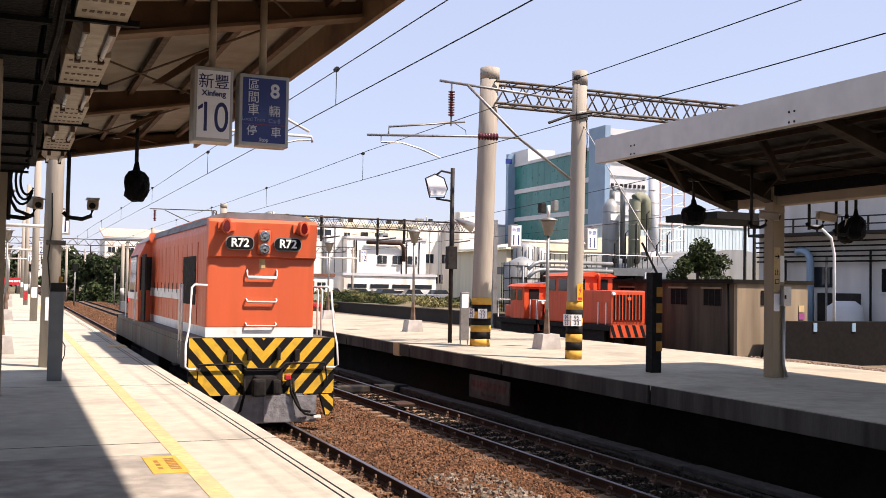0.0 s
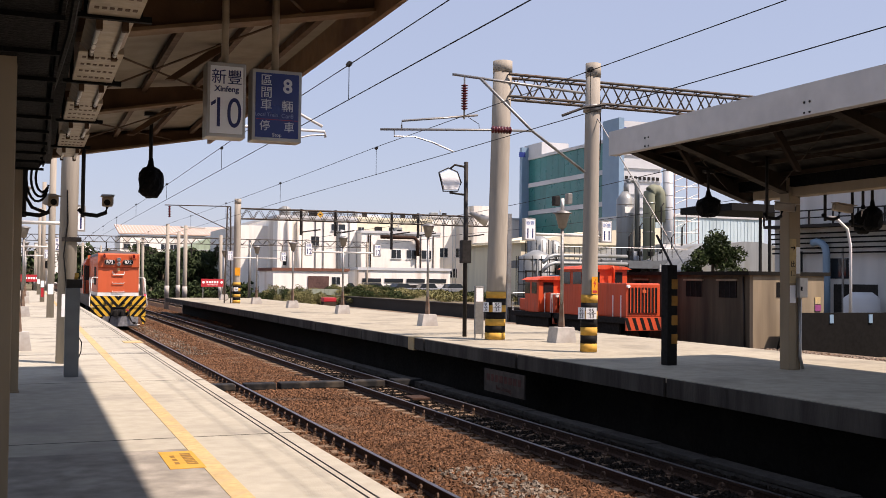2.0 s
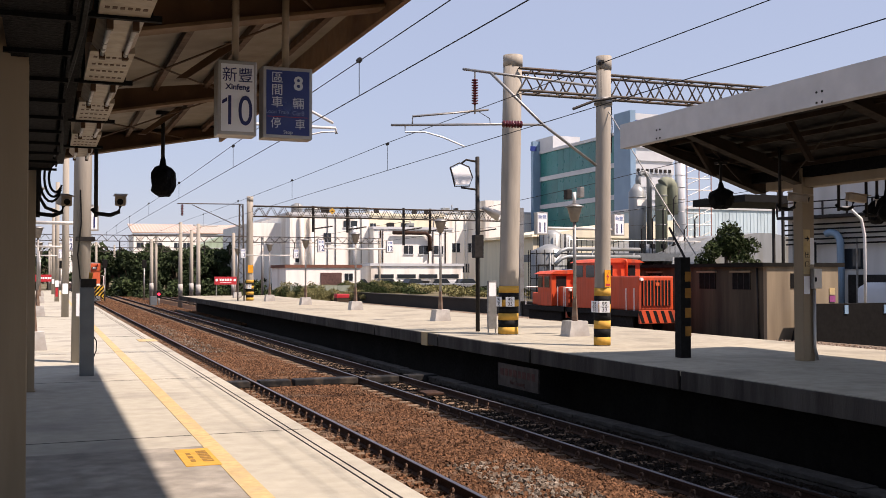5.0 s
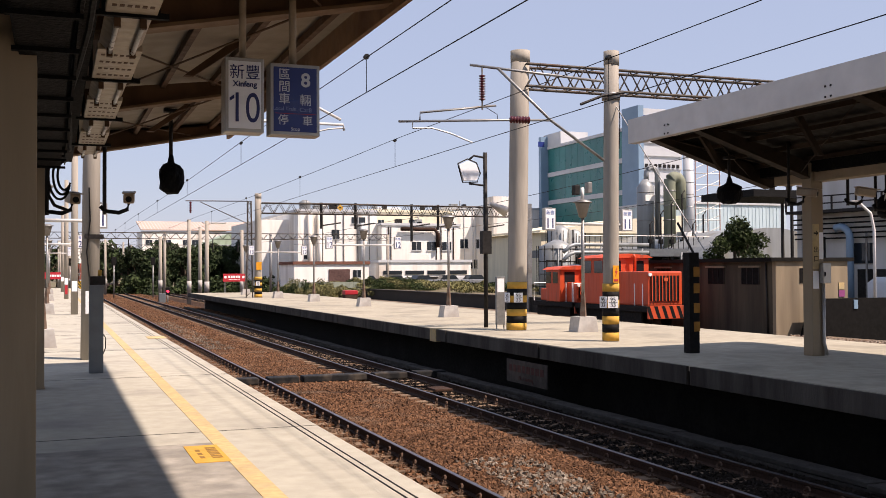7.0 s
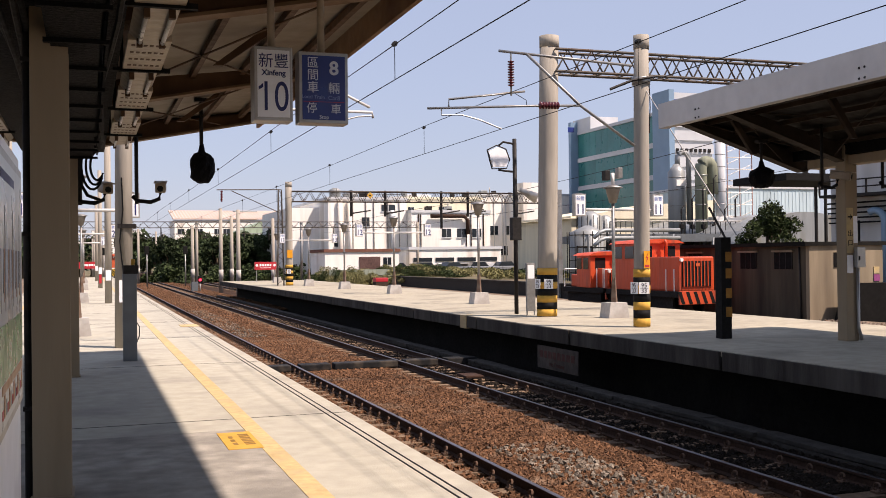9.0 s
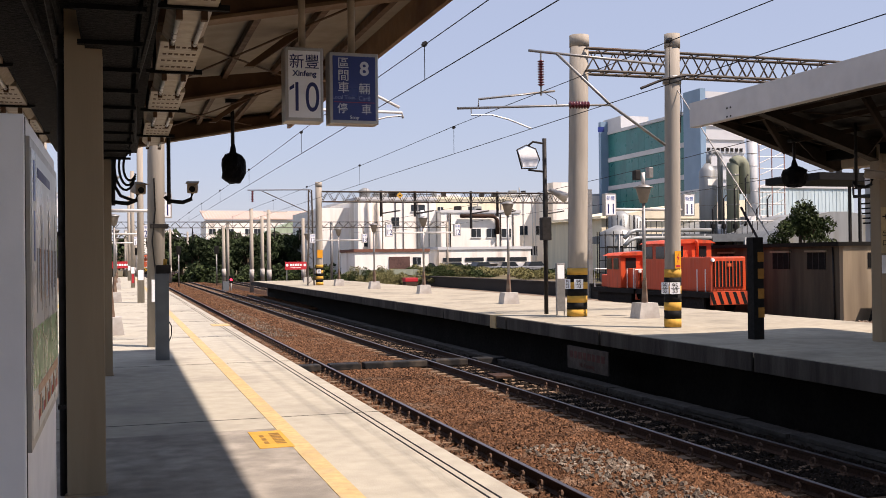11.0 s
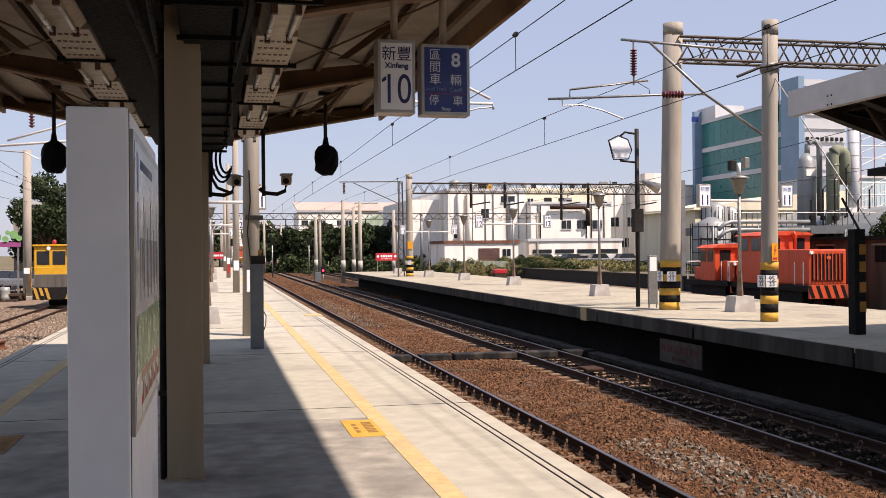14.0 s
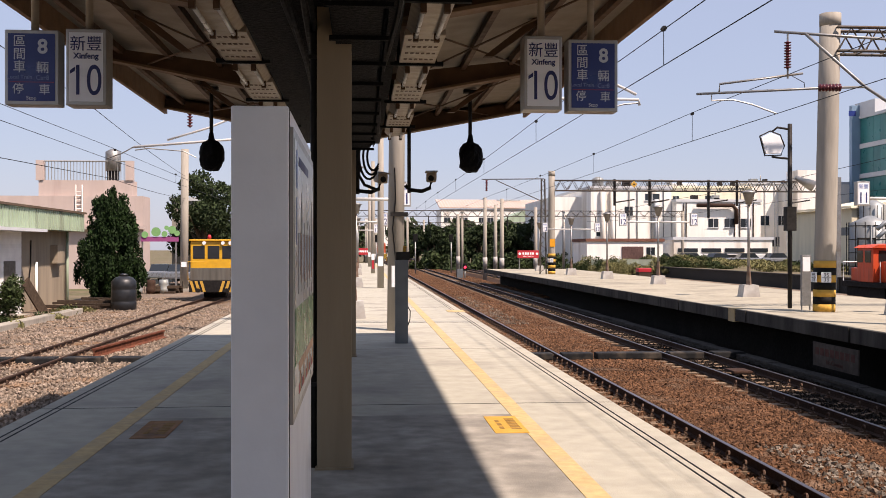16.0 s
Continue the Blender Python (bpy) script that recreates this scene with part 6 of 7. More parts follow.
part("shell", B().tube([(0, 0, 0), (0, 0, 5.4)] + bend(0.55, 5.9, 0.55, 180, 0) + [(1.1, 0, 3.6)], 0.54, 16), SCRUB, s2)
for z in (1.3, 2.6, 3.9, 5.2):
    part("hoop", B().tube([(0, 0, z), (0, 0, z + 0.08)], 0.58, 16), STEEL, s2)
s3 = thing("chimney_stack", (53.27, 78, 3.4), "pale steel chimney stack beside a scaffold", "chimney")
part("shaft", B().tube([(0, 0, 0), (0, 0, 9.4)], 0.46, 16), PALEGREY, s3)
for k in range(8):
    part("seam", B().tube([(0, 0, 1.1 * k + 0.5), (0, 0, 1.1 * k + 0.56)], 0.475, 16), STEEL, s3)
part("base_box", B().box(-0.9, 0.9, -0.6, 0.6, 0, 1.6), WHITE, s3)
sc = thing("scaffold_tower", (55.3, 78, 3.4), "thin rust-red scaffold tower", "scaffold")
for x in (-1.3, 0, 1.3):
    part("upright", B().tube([(x, 0, 0), (x, 0, 9.6)], 0.05, 5), mat("scaffold_red", (0.266, 0.152, 0.1292), 0.6), sc)
for k in range(9):
    part("ledger", B().tube([(-1.4, 0, 1.05 * k + 0.6), (1.4, 0, 1.05 * k + 0.6)], 0.04, 5), STEEL, sc)
    part("diagonal", B().tube([(-1.3, 0, 1.05 * k), (1.3, 0, 1.05 * k + 1.05)], 0.03, 5), STEEL, sc)
for x, y, r, h in ((38.0, 74, 1.5, 4.3), (45.5, 88, 1.2, 6.2), (48, 90, 1.1, 6.0)):
    tk = thing("storage_tank", (x, y, -1.7), "grey steel storage tank in a thin cage", "tank", "tanks")
    part("shell", B().lathe([(r, 0), (r, h + 0.9), (0.2, h + 1.5)], 20), SILO, tk)
    for k in range(5):
        part("hoop", B().tube([(0, 0, 1 + k), (0, 0, 1.06 + k)], r + 0.03, 20), STEEL_DARK, tk)
    for k in range(14):
        ca, sa = math.cos(k * 0.449), math.sin(k * 0.449)
        part("cage_bar", B().tube([((r + 0.12) * ca, (r + 0.12) * sa, 0), ((r + 0.12) * ca, (r + 0.12) * sa, h + 1.0)], 0.035, 5), STEEL_DARK, tk)
lr = block("plant_hall", 44.5, 60, 90, 104, 5.2, CREAM, "cream plant hall with a sloping roof", roof=CREAM)
part("sloping_roof", B().prism([(44, 5.3), (60.5, 5.3), (60.5, 7.2), (52, 6.6)], "y", 89.6, 104), CREAM, lr)
facade_windows(lr, 45, 59, 90, (2.9,), 1.6, 1.1, 0.8, 9, 0.2)
pr = thing("pipe_rack", (0, 70, 0), "white insulated pipes on a low rack", "pipe")
for z in (2.4, 3.0):
    part("pipe", B().tube([(36.5, 0, z), (37.0, 0, z + 0.45), (37.5, 0, z + 0.6), (44, 0, z + 0.6)], 0.15, 10), SILO, pr)
for x in (38, 41, 44):
    part("leg", B().box(x - 0.1, x + 0.1, -0.1, 0.1, -1.7, 3.0), STEEL_DARK, pr)
for k in range(2):
    w = thing("vent_cowl", (36.8 + 1.7 * k, 68, 1.2), "pale blue vent cowl", "vent", "vent cowls")
    part("hood", B().prism([(-0.9, 0), (0.9, 0), (0.5, 0.7), (-0.5, 0.85)], "y", -0.6, 0.6), BLUEGREY, w)
    part("stem", B().box(-0.3, 0.3, -0.3, 0.3, -2.9, 0), STEEL_DARK, w)

# dark equipment under and before the plant deck
r_e = random.Random(15)
for k in range(10):
    x = 37 + 1.9 * k
    eq = thing("plant_equipment", (x, 72.5, -1.7), "dark steel pump frame before the plant deck", "machine", "plant equipment")
    hh = r_e.uniform(2.2, 4.2)
    part("frame", B().box(-0.7, -0.6, 0, 0.1, 0, hh).box(0.6, 0.7, 0, 0.1, 0, hh).box(-0.7, 0.7, 0, 0.1, hh - 0.1, hh), STEEL_DARK, eq)
    part("casing", B().box(-0.5, 0.5, 0.1, 1.0, 0.2, hh * r_e.uniform(0.4, 0.8), 0.08), (STEEL_DARK, SILO, BOX_GREY)[k % 3], eq)
    part("pipe", B().tube([(0.3, 0, 0.3), (0.3, 0, hh + 0.8), (0.7, 0.4, hh + 1.1)], 0.09, 8), (SILO, STEEL_DARK)[k % 2], eq)
for k in range(6):
    x = 48.6 + 1.1 * k
    vp = thing("process_pipe", (x, 77.0, 3.4), "thin dark vertical process pipe on the plant deck", "pipe", "process pipes")
    part("run", B().tube([(0, 0, 0), (0, 0, 2.2 + 0.9 * (k * 5 % 4)), (0.4, 0.2, 2.5 + 0.9 * (k * 5 % 4))], 0.07, 6), STEEL_DARK, vp)
    part("valve", B().box(-0.16, 0.16, -0.16, 0.16, 0.5, 0.9, 0.04), BLACK, vp)

# Mould streaks, with the side wall's shade put into the base colour.
SHADED_MOULD = mat("shaded_mould_render", (0.075, 0.06, 0.042), 0.9, scale=2, var=0.25, bump=0.2, big=0.5, dirt=(0.02, 0.017, 0.014), dirt_amount=0.8, streak=True)
# shed, wall and white hall beyond the siding
shed = thing("track_shed", (0, 0, 0), "weathered beige track shed with a flat slab roof", "shed")
part("wall", B().box(28.95, 32.8, 36.22, 52, -1.7, 1.95), SHADED_MOULD, shed, "mould-streaked side wall, its shade put into the colour")
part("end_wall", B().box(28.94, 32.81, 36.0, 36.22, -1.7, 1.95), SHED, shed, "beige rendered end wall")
part("roof_slab", B().box(28.65, 33.1, 35.9, 52.3, 1.95, 2.12), CONC_DARK, shed)
for y in (37.1, 39.6, 44.0):
    w = part("window", B().box(28.93, 28.97, y, y + 1.25, 0.95, 1.68), VOID, shed)
    for q in (0.0, 0.42, 0.82, 1.2):
        part("bar", B().box(28.91, 28.93, y + q, y + q + 0.03, 0.95, 1.68), STEEL_DARK, w)
    part("lintel", B().box(28.85, 28.95, y - 0.1, y + 1.35, 1.70, 1.78), SHED, w)
w = part("window", B().box(30.2, 30.7, 35.97, 36.02, 1.02, 1.66), VOID, shed)
part("bar", B().box(30.43, 30.47, 35.95, 35.97, 1.02, 1.66), STEEL_DARK, w)
part("notice", B().box(32.3, 32.62, 35.97, 36.0, 0.4, 0.68), GRAFFITI_P, shed)
part("notice", B().box(32.3, 32.6, 35.97, 36.0, 0.72, 1.02), YELLOW_LINE, shed)
part("drain_pipe", B().tube([(28.9, 36.6, 1.9), (28.9, 36.5, -1.6)], 0.04, 8), STEEL_DARK, shed)
blk = thing("retaining_wall", (0, 0, 0), "low dark wall with pale posts", "wall")
part("wall", B().prism([(29.6, -1.7), (39.3, -1.7), (39.3, 0.35), (30.3, 0.35)], "y", 35.1, 35.5), VOID, blk)
for x in (34.0, 36.2, 38.4):
    part("post", B().box(x - 3.9, x - 3.7, 35.06, 35.1, -0.1, 0.28), BLUEGREY, blk)
wh = thing("white_hall", (0, 0, 0), "grey-white hall with pipes and a black railing", "building", "factory buildings")
part("wall", B().box(38.5, 62, 46, 60, -1.7, 6.6), HALL_GREY, wh)
part("gable", B().prism([(42, 6.6), (56, 6.6), (49, 9.6)], "y", 46, 60), HALL_GREY, wh)
part("window", B().box(41.9, 43.4, 45.95, 46, 1.9, 3.0), DARKWIN, wh)
part("door", B().box(42.4, 45.0, 45.95, 46, -1.0, 1.6), STEEL_DARK, wh)
part("duct", B().tube([(x, 45.6, z) for x, _, z in bend(41.6, 3.3, 0.6, 120, 0)] + [(42.2, 45.6, -1.0)], 0.2, 12), BLUEGREY, wh, "bent blue-grey duct")
for k in range(7):
    part("wall_pipe", B().tube([(39.0 + 0.16 * k, 45.8, 0.5), (39.0 + 0.16 * k, 45.8, 4.6)], 0.05, 6), STEEL, wh)
part("walkway", B().box(38.5, 56, 45.0, 46, 4.7, 4.85), STEEL_DARK, wh)
for z in (5.2, 5.6):
    part("rail", B().tube([(38.5, 45.0, z), (56, 45.0, z)], 0.04, 6), STEEL_DARK, wh)
for k in range(12):
    part("rail_post", B().box(38.5 + 1.5 * k, 38.58 + 1.5 * k, 44.96, 45.04, 4.85, 5.6), STEEL_DARK, wh)
for k in range(5):
    part("wall_pipe", B().tube([(38.6, 45.7 - 0.03 * k, 3.3 + 0.27 * k), (55, 45.7 - 0.03 * k, 3.3 + 0.27 * k)], 0.05, 6), BLACK, wh, "black horizontal pipe")
for k in range(4):
    w = part("window", B().box(46.2 + 2.2 * k, 47.5 + 2.2 * k, 45.94, 46, 1.7, 2.9), VOID, wh)
    part("sill", B().box(46.1 + 2.2 * k, 47.6 + 2.2 * k, 45.88, 46, 1.6, 1.7), PALEGREY, w)
for k in range(6):
    part("drop_pipe", B().tube([(40.5 + 2.6 * k, 45.75, -1.6), (40.5 + 2.6 * k, 45.75, 3.4 + 0.2 * (k % 3))], 0.06, 6), (BLACK, STEEL)[k % 2], wh)
wh.matrix_basis = pose(40, 46, 0, 0, 0, -78) @ pose(-40, -46, 0)
part("tank", B().lathe([(0.9, -1.7), (0.9, 0.9), (0.5, 1.2)], 16, (45.0, 44.6, 0)), PALEGREY, wh)
cl = thing("curved_lamp", (37.2, 39, -1.7), "white bent lamp post", "street lamp")
part("post", B().tube([(0, 0, 0), (0, 0, 5.2), (-0.2, 0, 6.0), (-0.9, 0, 6.5)], 0.07, 8), WHITE, cl)
part("head", B().box(-1.5, -0.9, -0.15, 0.15, 6.4, 6.6, 0.04), STEEL, cl)
rf = thing("arched_roof", (0, 0, 0), "pale arched hall roof behind the trees", "building", "factory buildings")
part("roof", B().prism([(50 + 7 * math.cos(a) * 1.0 + 6, 0.5 + 4.6 * math.sin(a)) for a in np.linspace(0, math.pi, 14)], "y", 70, 95), SILO, rf)
part("wall", B().box(49.4, 62.8, 70.2, 94.8, -1.7, 0.7), PALEGREY, rf)
dr = thing("loading_canopy", (0, 0, 0), "dark flat canopy roof with round vents", "canopy roof")
part("roof", B().box(40.6, 48.0, 52.5, 58, 6.15, 6.6), BLACK, dr)
for k in range(4):
    part("vent", B().lathe([(0.18, 0), (0.18, 0.25), (0.3, 0.3), (0.1, 0.5)], 10, (42.4 + 1.3 * k, 53, 6.6)), STEEL, dr)
for x in (47.0, 47.8):
    part("leg", B().box(x - 0.06, x + 0.06, 57.6, 57.8, -1.7, 6.15), STEEL_DARK, dr)
tree(47.2, 63, -1.7, 7.2, 5.2, 41, "leafy tree behind the shed", LEAF, 9000, 0.13)

# old platform and weeds beyond the siding
op = thing("old_platform", (0, 0, 0), "disused platform with a dark wall", "platform")
part("wall", B().box(31.2, 31.6, 60, 150, -1.7, -0.32), STEEL_DARK, op)
part("top", B().box(31.5, 130, 62, 260, -1.7, -0.36), EARTH, op, "weedy earth behind the dark wall")
part("coping", B().box(31.1, 31.9, 60, 150, -0.32, -0.22), FACE_CONC, op)
r_s = random.Random(21)
for k in range(22):
    shrub(33 + r_s.uniform(0, 22), 84 + r_s.uniform(0, 30), -0.4, r_s.uniform(2.5, 5), r_s.uniform(0.5, 1.1), 100 + k, GRASS if k % 4 else LEAF, 1300, 0.11, "dry grass tuft and weeds" if k % 4 else "low green shrub in the weeds")
for k in range(8):
    shrub(38 + 2.6 * k, 119 + r_s.uniform(-2, 2), -0.4, 3.0, r_s.uniform(0.7, 1.3), 140 + k, LEAF if k % 3 == 0 else GRASS, 1200, 0.12)
fn = thing("pale_fence", (0, 112, -0.4), "pale green sheet fence in the weeds", "fence")
for k in range(24):
    part("sheet", B().box(25.5 + 0.45 * k, 25.93 + 0.45 * k, 0, 0.05, 0, 0.85), FENCE_GREEN, fn)


rb = thing("red_tarpaulin", (25.2, 92, -1.25), "bright red tarpaulin over a low box", "box")
part("cover", B().box(-0.03, 1.18, -0.53, 0.53, 0.74, 1.12, 0.06), RED, rb)
part("crate", B().box(0, 1.15, -0.5, 0.5, 0, 0.75, 0.02), WOOD, rb, "weathered crate under the cover")
for k in range(14):
    shrub(25 + r_s.uniform(0, 14), 100 + r_s.uniform(0, 10), -1.2, r_s.uniform(2.0, 3.6), r_s.uniform(0.9, 1.9), 200 + k, GRASS if k % 4 else LEAF, 2200, 0.08, "green weeds before the low house")

for k in range(26):
    gx = 24.5 + 0.62 * k
    low = gx < 31.2
    shrub(gx, 113 + r_s.uniform(-2, 3), -1.62 if low else -0.36, 2.6, r_s.uniform(1.9, 2.7) if low else r_s.uniform(0.8, 1.4), 240 + k, GRASS if k % 4 else LEAF, 2200, 0.085, "tall grass and weeds before the low house")

# red platform-end sign
rs = thing("warning_sign", (13.0, 79.0, 0), "red sign with white writing on two posts", "sign")
part("panel", B().box(-0.85, 0.85, -0.03, 0.03, 0.9, 1.5), RED, rs)
for x in (-0.68, 0.68):
    part("emblem", B().tube([(x, -0.036, 1.24), (x, -0.03, 1.24)], 0.10, 14), SIGN_WHITE, rs, "round white emblem")
for k in range(5):
    part("writing_bar", B().box(-0.46 + 0.19 * k, -0.33 + 0.19 * k, -0.035, -0.03, 1.17, 1.34), SIGN_WHITE, rs)
for k in range(9):
    part("writing_bar", B().box(-0.42 + 0.095 * k, -0.36 + 0.095 * k, -0.035, -0.03, 1.02, 1.07), SIGN_WHITE, rs)
for s in (-0.7, 0.7):
    part("post", B().box(s - 0.03, s + 0.03, 0.03, 0.09, 0, 1.5), STEEL, rs)
rs2 = thing("warning_sign", (0.2, 110, 0), "red sign with white writing at the near platform's end", "sign")
part("panel", B().box(-1.0, 1.0, -0.03, 0.03, 1.0, 1.7), RED, rs2)
for k in range(6):
    part("writing_bar", B().box(-0.72 + 0.24 * k, -0.54 + 0.24 * k, -0.035, -0.03, 1.25, 1.45), SIGN_WHITE, rs2)
for s in (-0.8, 0.8):
    part("post", B().box(s - 0.03, s + 0.03, 0.03, 0.09, 0, 1.7), STEEL, rs2)
wsn = thing("wall_notice", (10.06, 22.15, 0), "faded notice board on the platform wall", "notice board")
part("panel", B().box(-0.03, 0.0, -2.1, 0.0, -0.97, -0.45), mat("faded_notice", (0.0646, 0.0547, 0.0456), 0.8, dirt=(0.0304, 0.0228, 0.019), dirt_amount=0.7), wsn)
FADED_RED = mat("faded_red", (0.076, 0.0342, 0.0266), 0.8)
for k in range(8):
    part("writing_bar", B().box(-0.034, -0.03, -1.95 + 0.235 * k, -1.78 + 0.235 * k, -0.72, -0.56), FADED_RED, wsn)
words("No Crossing", 0.15, FADED_RED, wsn, (-0.034, -1.05, -0.85), turn=(90, 0, -90))
# signals and boxes by the far points
for x, y in ((6.3, 118), (10.8, 122), (2.0, 128), (14.3, 108)):
    sg = thing("dwarf_signal", (x, y, -1.55), "black signal head on a steel post", "signal", "signals")
    part("post", B().tube([(0, 0, 0), (0, 0, 4.2)], 0.07, 8), STEEL, sg)
    part("head", B().box(-0.25, 0.25, -0.1, 0.12, 4.0, 4.9, 0.05), BLACK, sg)
sr = thing("ground_signal", (10.2, 100, -1.55), "low black signal head showing a red light", "signal", "signals")
part("post", B().tube([(0, 0, 0), (0, 0, 1.1)], 0.06, 8), STEEL, sr)
hd = part("head", B().box(-0.2, 0.2, -0.08, 0.12, 1.05, 1.75, 0.04), BLACK, sr)
RED_GLOW = bpy.data.materials.new("red_signal_light")
RED_GLOW.use_nodes = True
RED_GLOW.node_tree.nodes["Principled BSDF"].inputs["Base Color"].default_value = (0.5, 0.01, 0.02, 1)
RED_GLOW.node_tree.nodes["Principled BSDF"].inputs["Emission Color"].default_value = (1.0, 0.03, 0.06, 1)
RED_GLOW.node_tree.nodes["Principled BSDF"].inputs["Emission Strength"].default_value = 2.5
part("lens", B().tube([(0, -0.10, 1.38), (0, -0.08, 1.38)], 0.13, 14), RED_GLOW, hd, "glowing red lens")
bx = thing("relay_box", (9.7, 100, -1.55), "grey relay cabinet by the points", "cabinet")
part("body", B().box(-0.3, 0.3, -0.25, 0.25, 0, 1.2, 0.03), BOX_GREY, bx)
track("track_points", 14.0, 86, 300, "track that runs on behind the platform end", 0, 0)
bed("ballast_points", 10.6, 16.4, 82.5, 300, -1.26, BALLAST, "rust-brown ballast bed past the platform end")

# far tree belt
r_t = random.Random(77)
for k in range(26):
    shrub(8.5 + 1.05 * k, 142 + r_t.uniform(-4, 5), -1.7, r_t.uniform(3, 4.5), r_t.uniform(1.5, 3.0), 700 + k, LEAF_DARK if k % 3 else LEAF, 900, 0.26, "dense green undergrowth below the trees")
for k in range(30):
    x = 9 + 27 * k / 29 + r_t.uniform(-1, 1)
    tree(x * 1.12, 162 + r_t.uniform(-8, 12), -1.7, r_t.uniform(5.4, 8.6), r_t.uniform(5, 8), 300 + k, "dark leafy tree in the belt beside the line", LEAF_DARK, 2400, 0.30)
for k in range(14):
    tree(-2 + 1.3 * k + r_t.uniform(-1, 1) - 14, 240 + r_t.uniform(-10, 20), -1.7, r_t.uniform(7, 10), r_t.uniform(7, 10), 400 + k, "distant dark tree behind the line", LEAF_DARK, 900, 0.6)
for k in range(12):
    tree(8 + 2.3 * k, 225 + r_t.uniform(-10, 20), -1.7, r_t.uniform(7, 10), r_t.uniform(7, 10), 430 + k, "distant dark tree behind the line", LEAF_DARK, 900, 0.6)


# ---- shunters on the siding ----
def shunter(y, small, label):
    s = thing("shunting_locomotive", (26.5, y, RAIL_Z), label, "locomotive", "shunters")
    hw, ht, ct = (0.93, 2.62, 3.5) if not small else (0.85, 2.05, 2.95)
    hl, cab_l, tail = (3.7, 2.3, 1.0) if not small else (1.5, 1.6, 1.6)
    part("frame", B().box(-1.2, 1.2, 0, hl + cab_l + tail + 0.2, 0.75, 1.02, 0.02), UNDER, s)
    bm_ = part("buffer_beam", B().box(-1.2, 1.2, -0.12, 0, 0.45, 1.05, 0.01), ORANGE_OLD, s, "orange beam with black stripes")
    for k in range(6):
        x = -1.1 + 0.4 * k
        part("stripe", B().prism([(x, 0.47), (x + 0.18, 0.47), (x - 0.02, 1.03), (x - 0.2, 1.03)], "y", -0.125, -0.12), BLACK, bm_)
    part("hood", B().box(-hw, hw, 0.35, hl, 1.02, ht, 0.07), ORANGE_OLD, s, "orange bonnet")
    gr = part("grille", B().box(-hw + 0.15, hw - 0.15, 0.30, 0.36, 1.25, ht - 0.2), UNDER, s, "barred radiator grille")
    for k in range(9):
        x = -hw + 0.2 + k * (2 * hw - 0.4) / 8
        part("bar", B().box(x - 0.022, x + 0.022, 0.26, 0.30, 1.25, ht - 0.2), ORANGE_OLD, gr)
    part("badge", B().box(-0.1, 0.1, 0.25, 0.26, ht - 0.45, ht - 0.3), ORANGE, gr)
    part("lamp", B().tube([(-hw + 0.08, 0.34, ht - 0.15), (-hw + 0.08, 0.22, ht - 0.15)], 0.08, 10), LENS, s)
    cb = part("cab", B().box(-1.25, 1.25, hl, hl + cab_l, 1.02, ct - 0.2, 0.05), ORANGE_OLD, s, "orange cab")
    part("cab_roof", B().prism([(-1.4, ct - 0.22), (-1.1, ct - 0.08), (0, ct), (1.1, ct - 0.08), (1.4, ct - 0.22)], "y", hl - 0.15, hl + cab_l + 0.15), ORANGE_OLD, s)
    zt = ct - 0.95
    for x in (-0.95, 0.35):
        part("front_window", B().box(x, x + 0.6, hl - 0.015, hl + 0.02, zt, zt + 0.6), CABWIN, cb)
    for yy in (0.2, 0.2 + cab_l * 0.5):
        part("side_window", B().box(-1.265, -1.24, hl + yy, hl + yy + cab_l * 0.36, zt, zt + 0.6), CABWIN, cb)
    part("exhaust", B().tube([(0.3, hl - 0.25, ht), (0.3, hl - 0.25, ct - 0.2), (0.22, hl - 0.25, ct - 0.05)], 0.07, 8), ORANGE_OLD, s)
    for x in (-hw - 0.12,):
        for yy in (0.6, 1.3):
            part("handrail", B().tube([(x, yy, 1.02), (x, yy, 2.05)], 0.025, 6), WHITE, s)
    part("rear_hood", B().box(-0.8, 0.8, hl + cab_l, hl + cab_l + tail, 1.02, 2.0 if not small else 1.7, 0.06), ORANGE_OLD, s)
    part("end_rail", B().tube([(-1.15, hl + cab_l + tail + 0.1, 1.0), (-1.15, hl + cab_l + tail + 0.1, 2.0), (0.6, hl + cab_l + tail + 0.1, 2.0), (0.6, hl + cab_l + tail + 0.1, 1.0)], 0.03, 6), WHITE, s)
    for yy in (1.1, hl + 1.9):
        part("wheelset", B().tube([(-0.6, yy, 0.42), (-0.48, yy, 0.42)], 0.42, 18).tube([(0.48, yy, 0.42), (0.6, yy, 0.42)], 0.42, 18).tube([(-0.5, yy, 0.42), (0.5, yy, 0.42)], 0.07, 8), UNDER, s)
    part("skirt", B().box(-1.0, -0.9, 0.8, hl + cab_l + tail, 0.25, 0.75), UNDER, s)


shunter(40.4, False, "orange shunting locomotive with a tall cab and barred grille")
shunter(47.4, True, "small orange shunting locomotive with a low cab")

# ---- the yard on the other side ----
hut = thing("yard_hut", (-14.8, 36, -1.6), "yard hut with white cladding and a mint green roof edge", "hut")
part("clad_wall", B().box(-5, 0.0, 0, 10.2, 0, 4.15), HUT_TILE, hut, "white clad wall")
for k in range(20):
    part("cladding_strip", B().box(0.0, 0.025, 0.02, 10.15, 0.04 + 0.2 * k, 0.225 + 0.2 * k), HUT_TILE, hut)
part("rendered_wall", B().box(-5, -0.35, 10.2, 18.4, 0, 4.15), HUT_BACK, hut, "stained brown rendered wall")
part("door", B().box(-0.02, 0.05, 7.9, 9.3, 0.15, 2.7), mat("door_grey", (0.1368, 0.1216, 0.0988), 0.6), hut, "grey steel door")
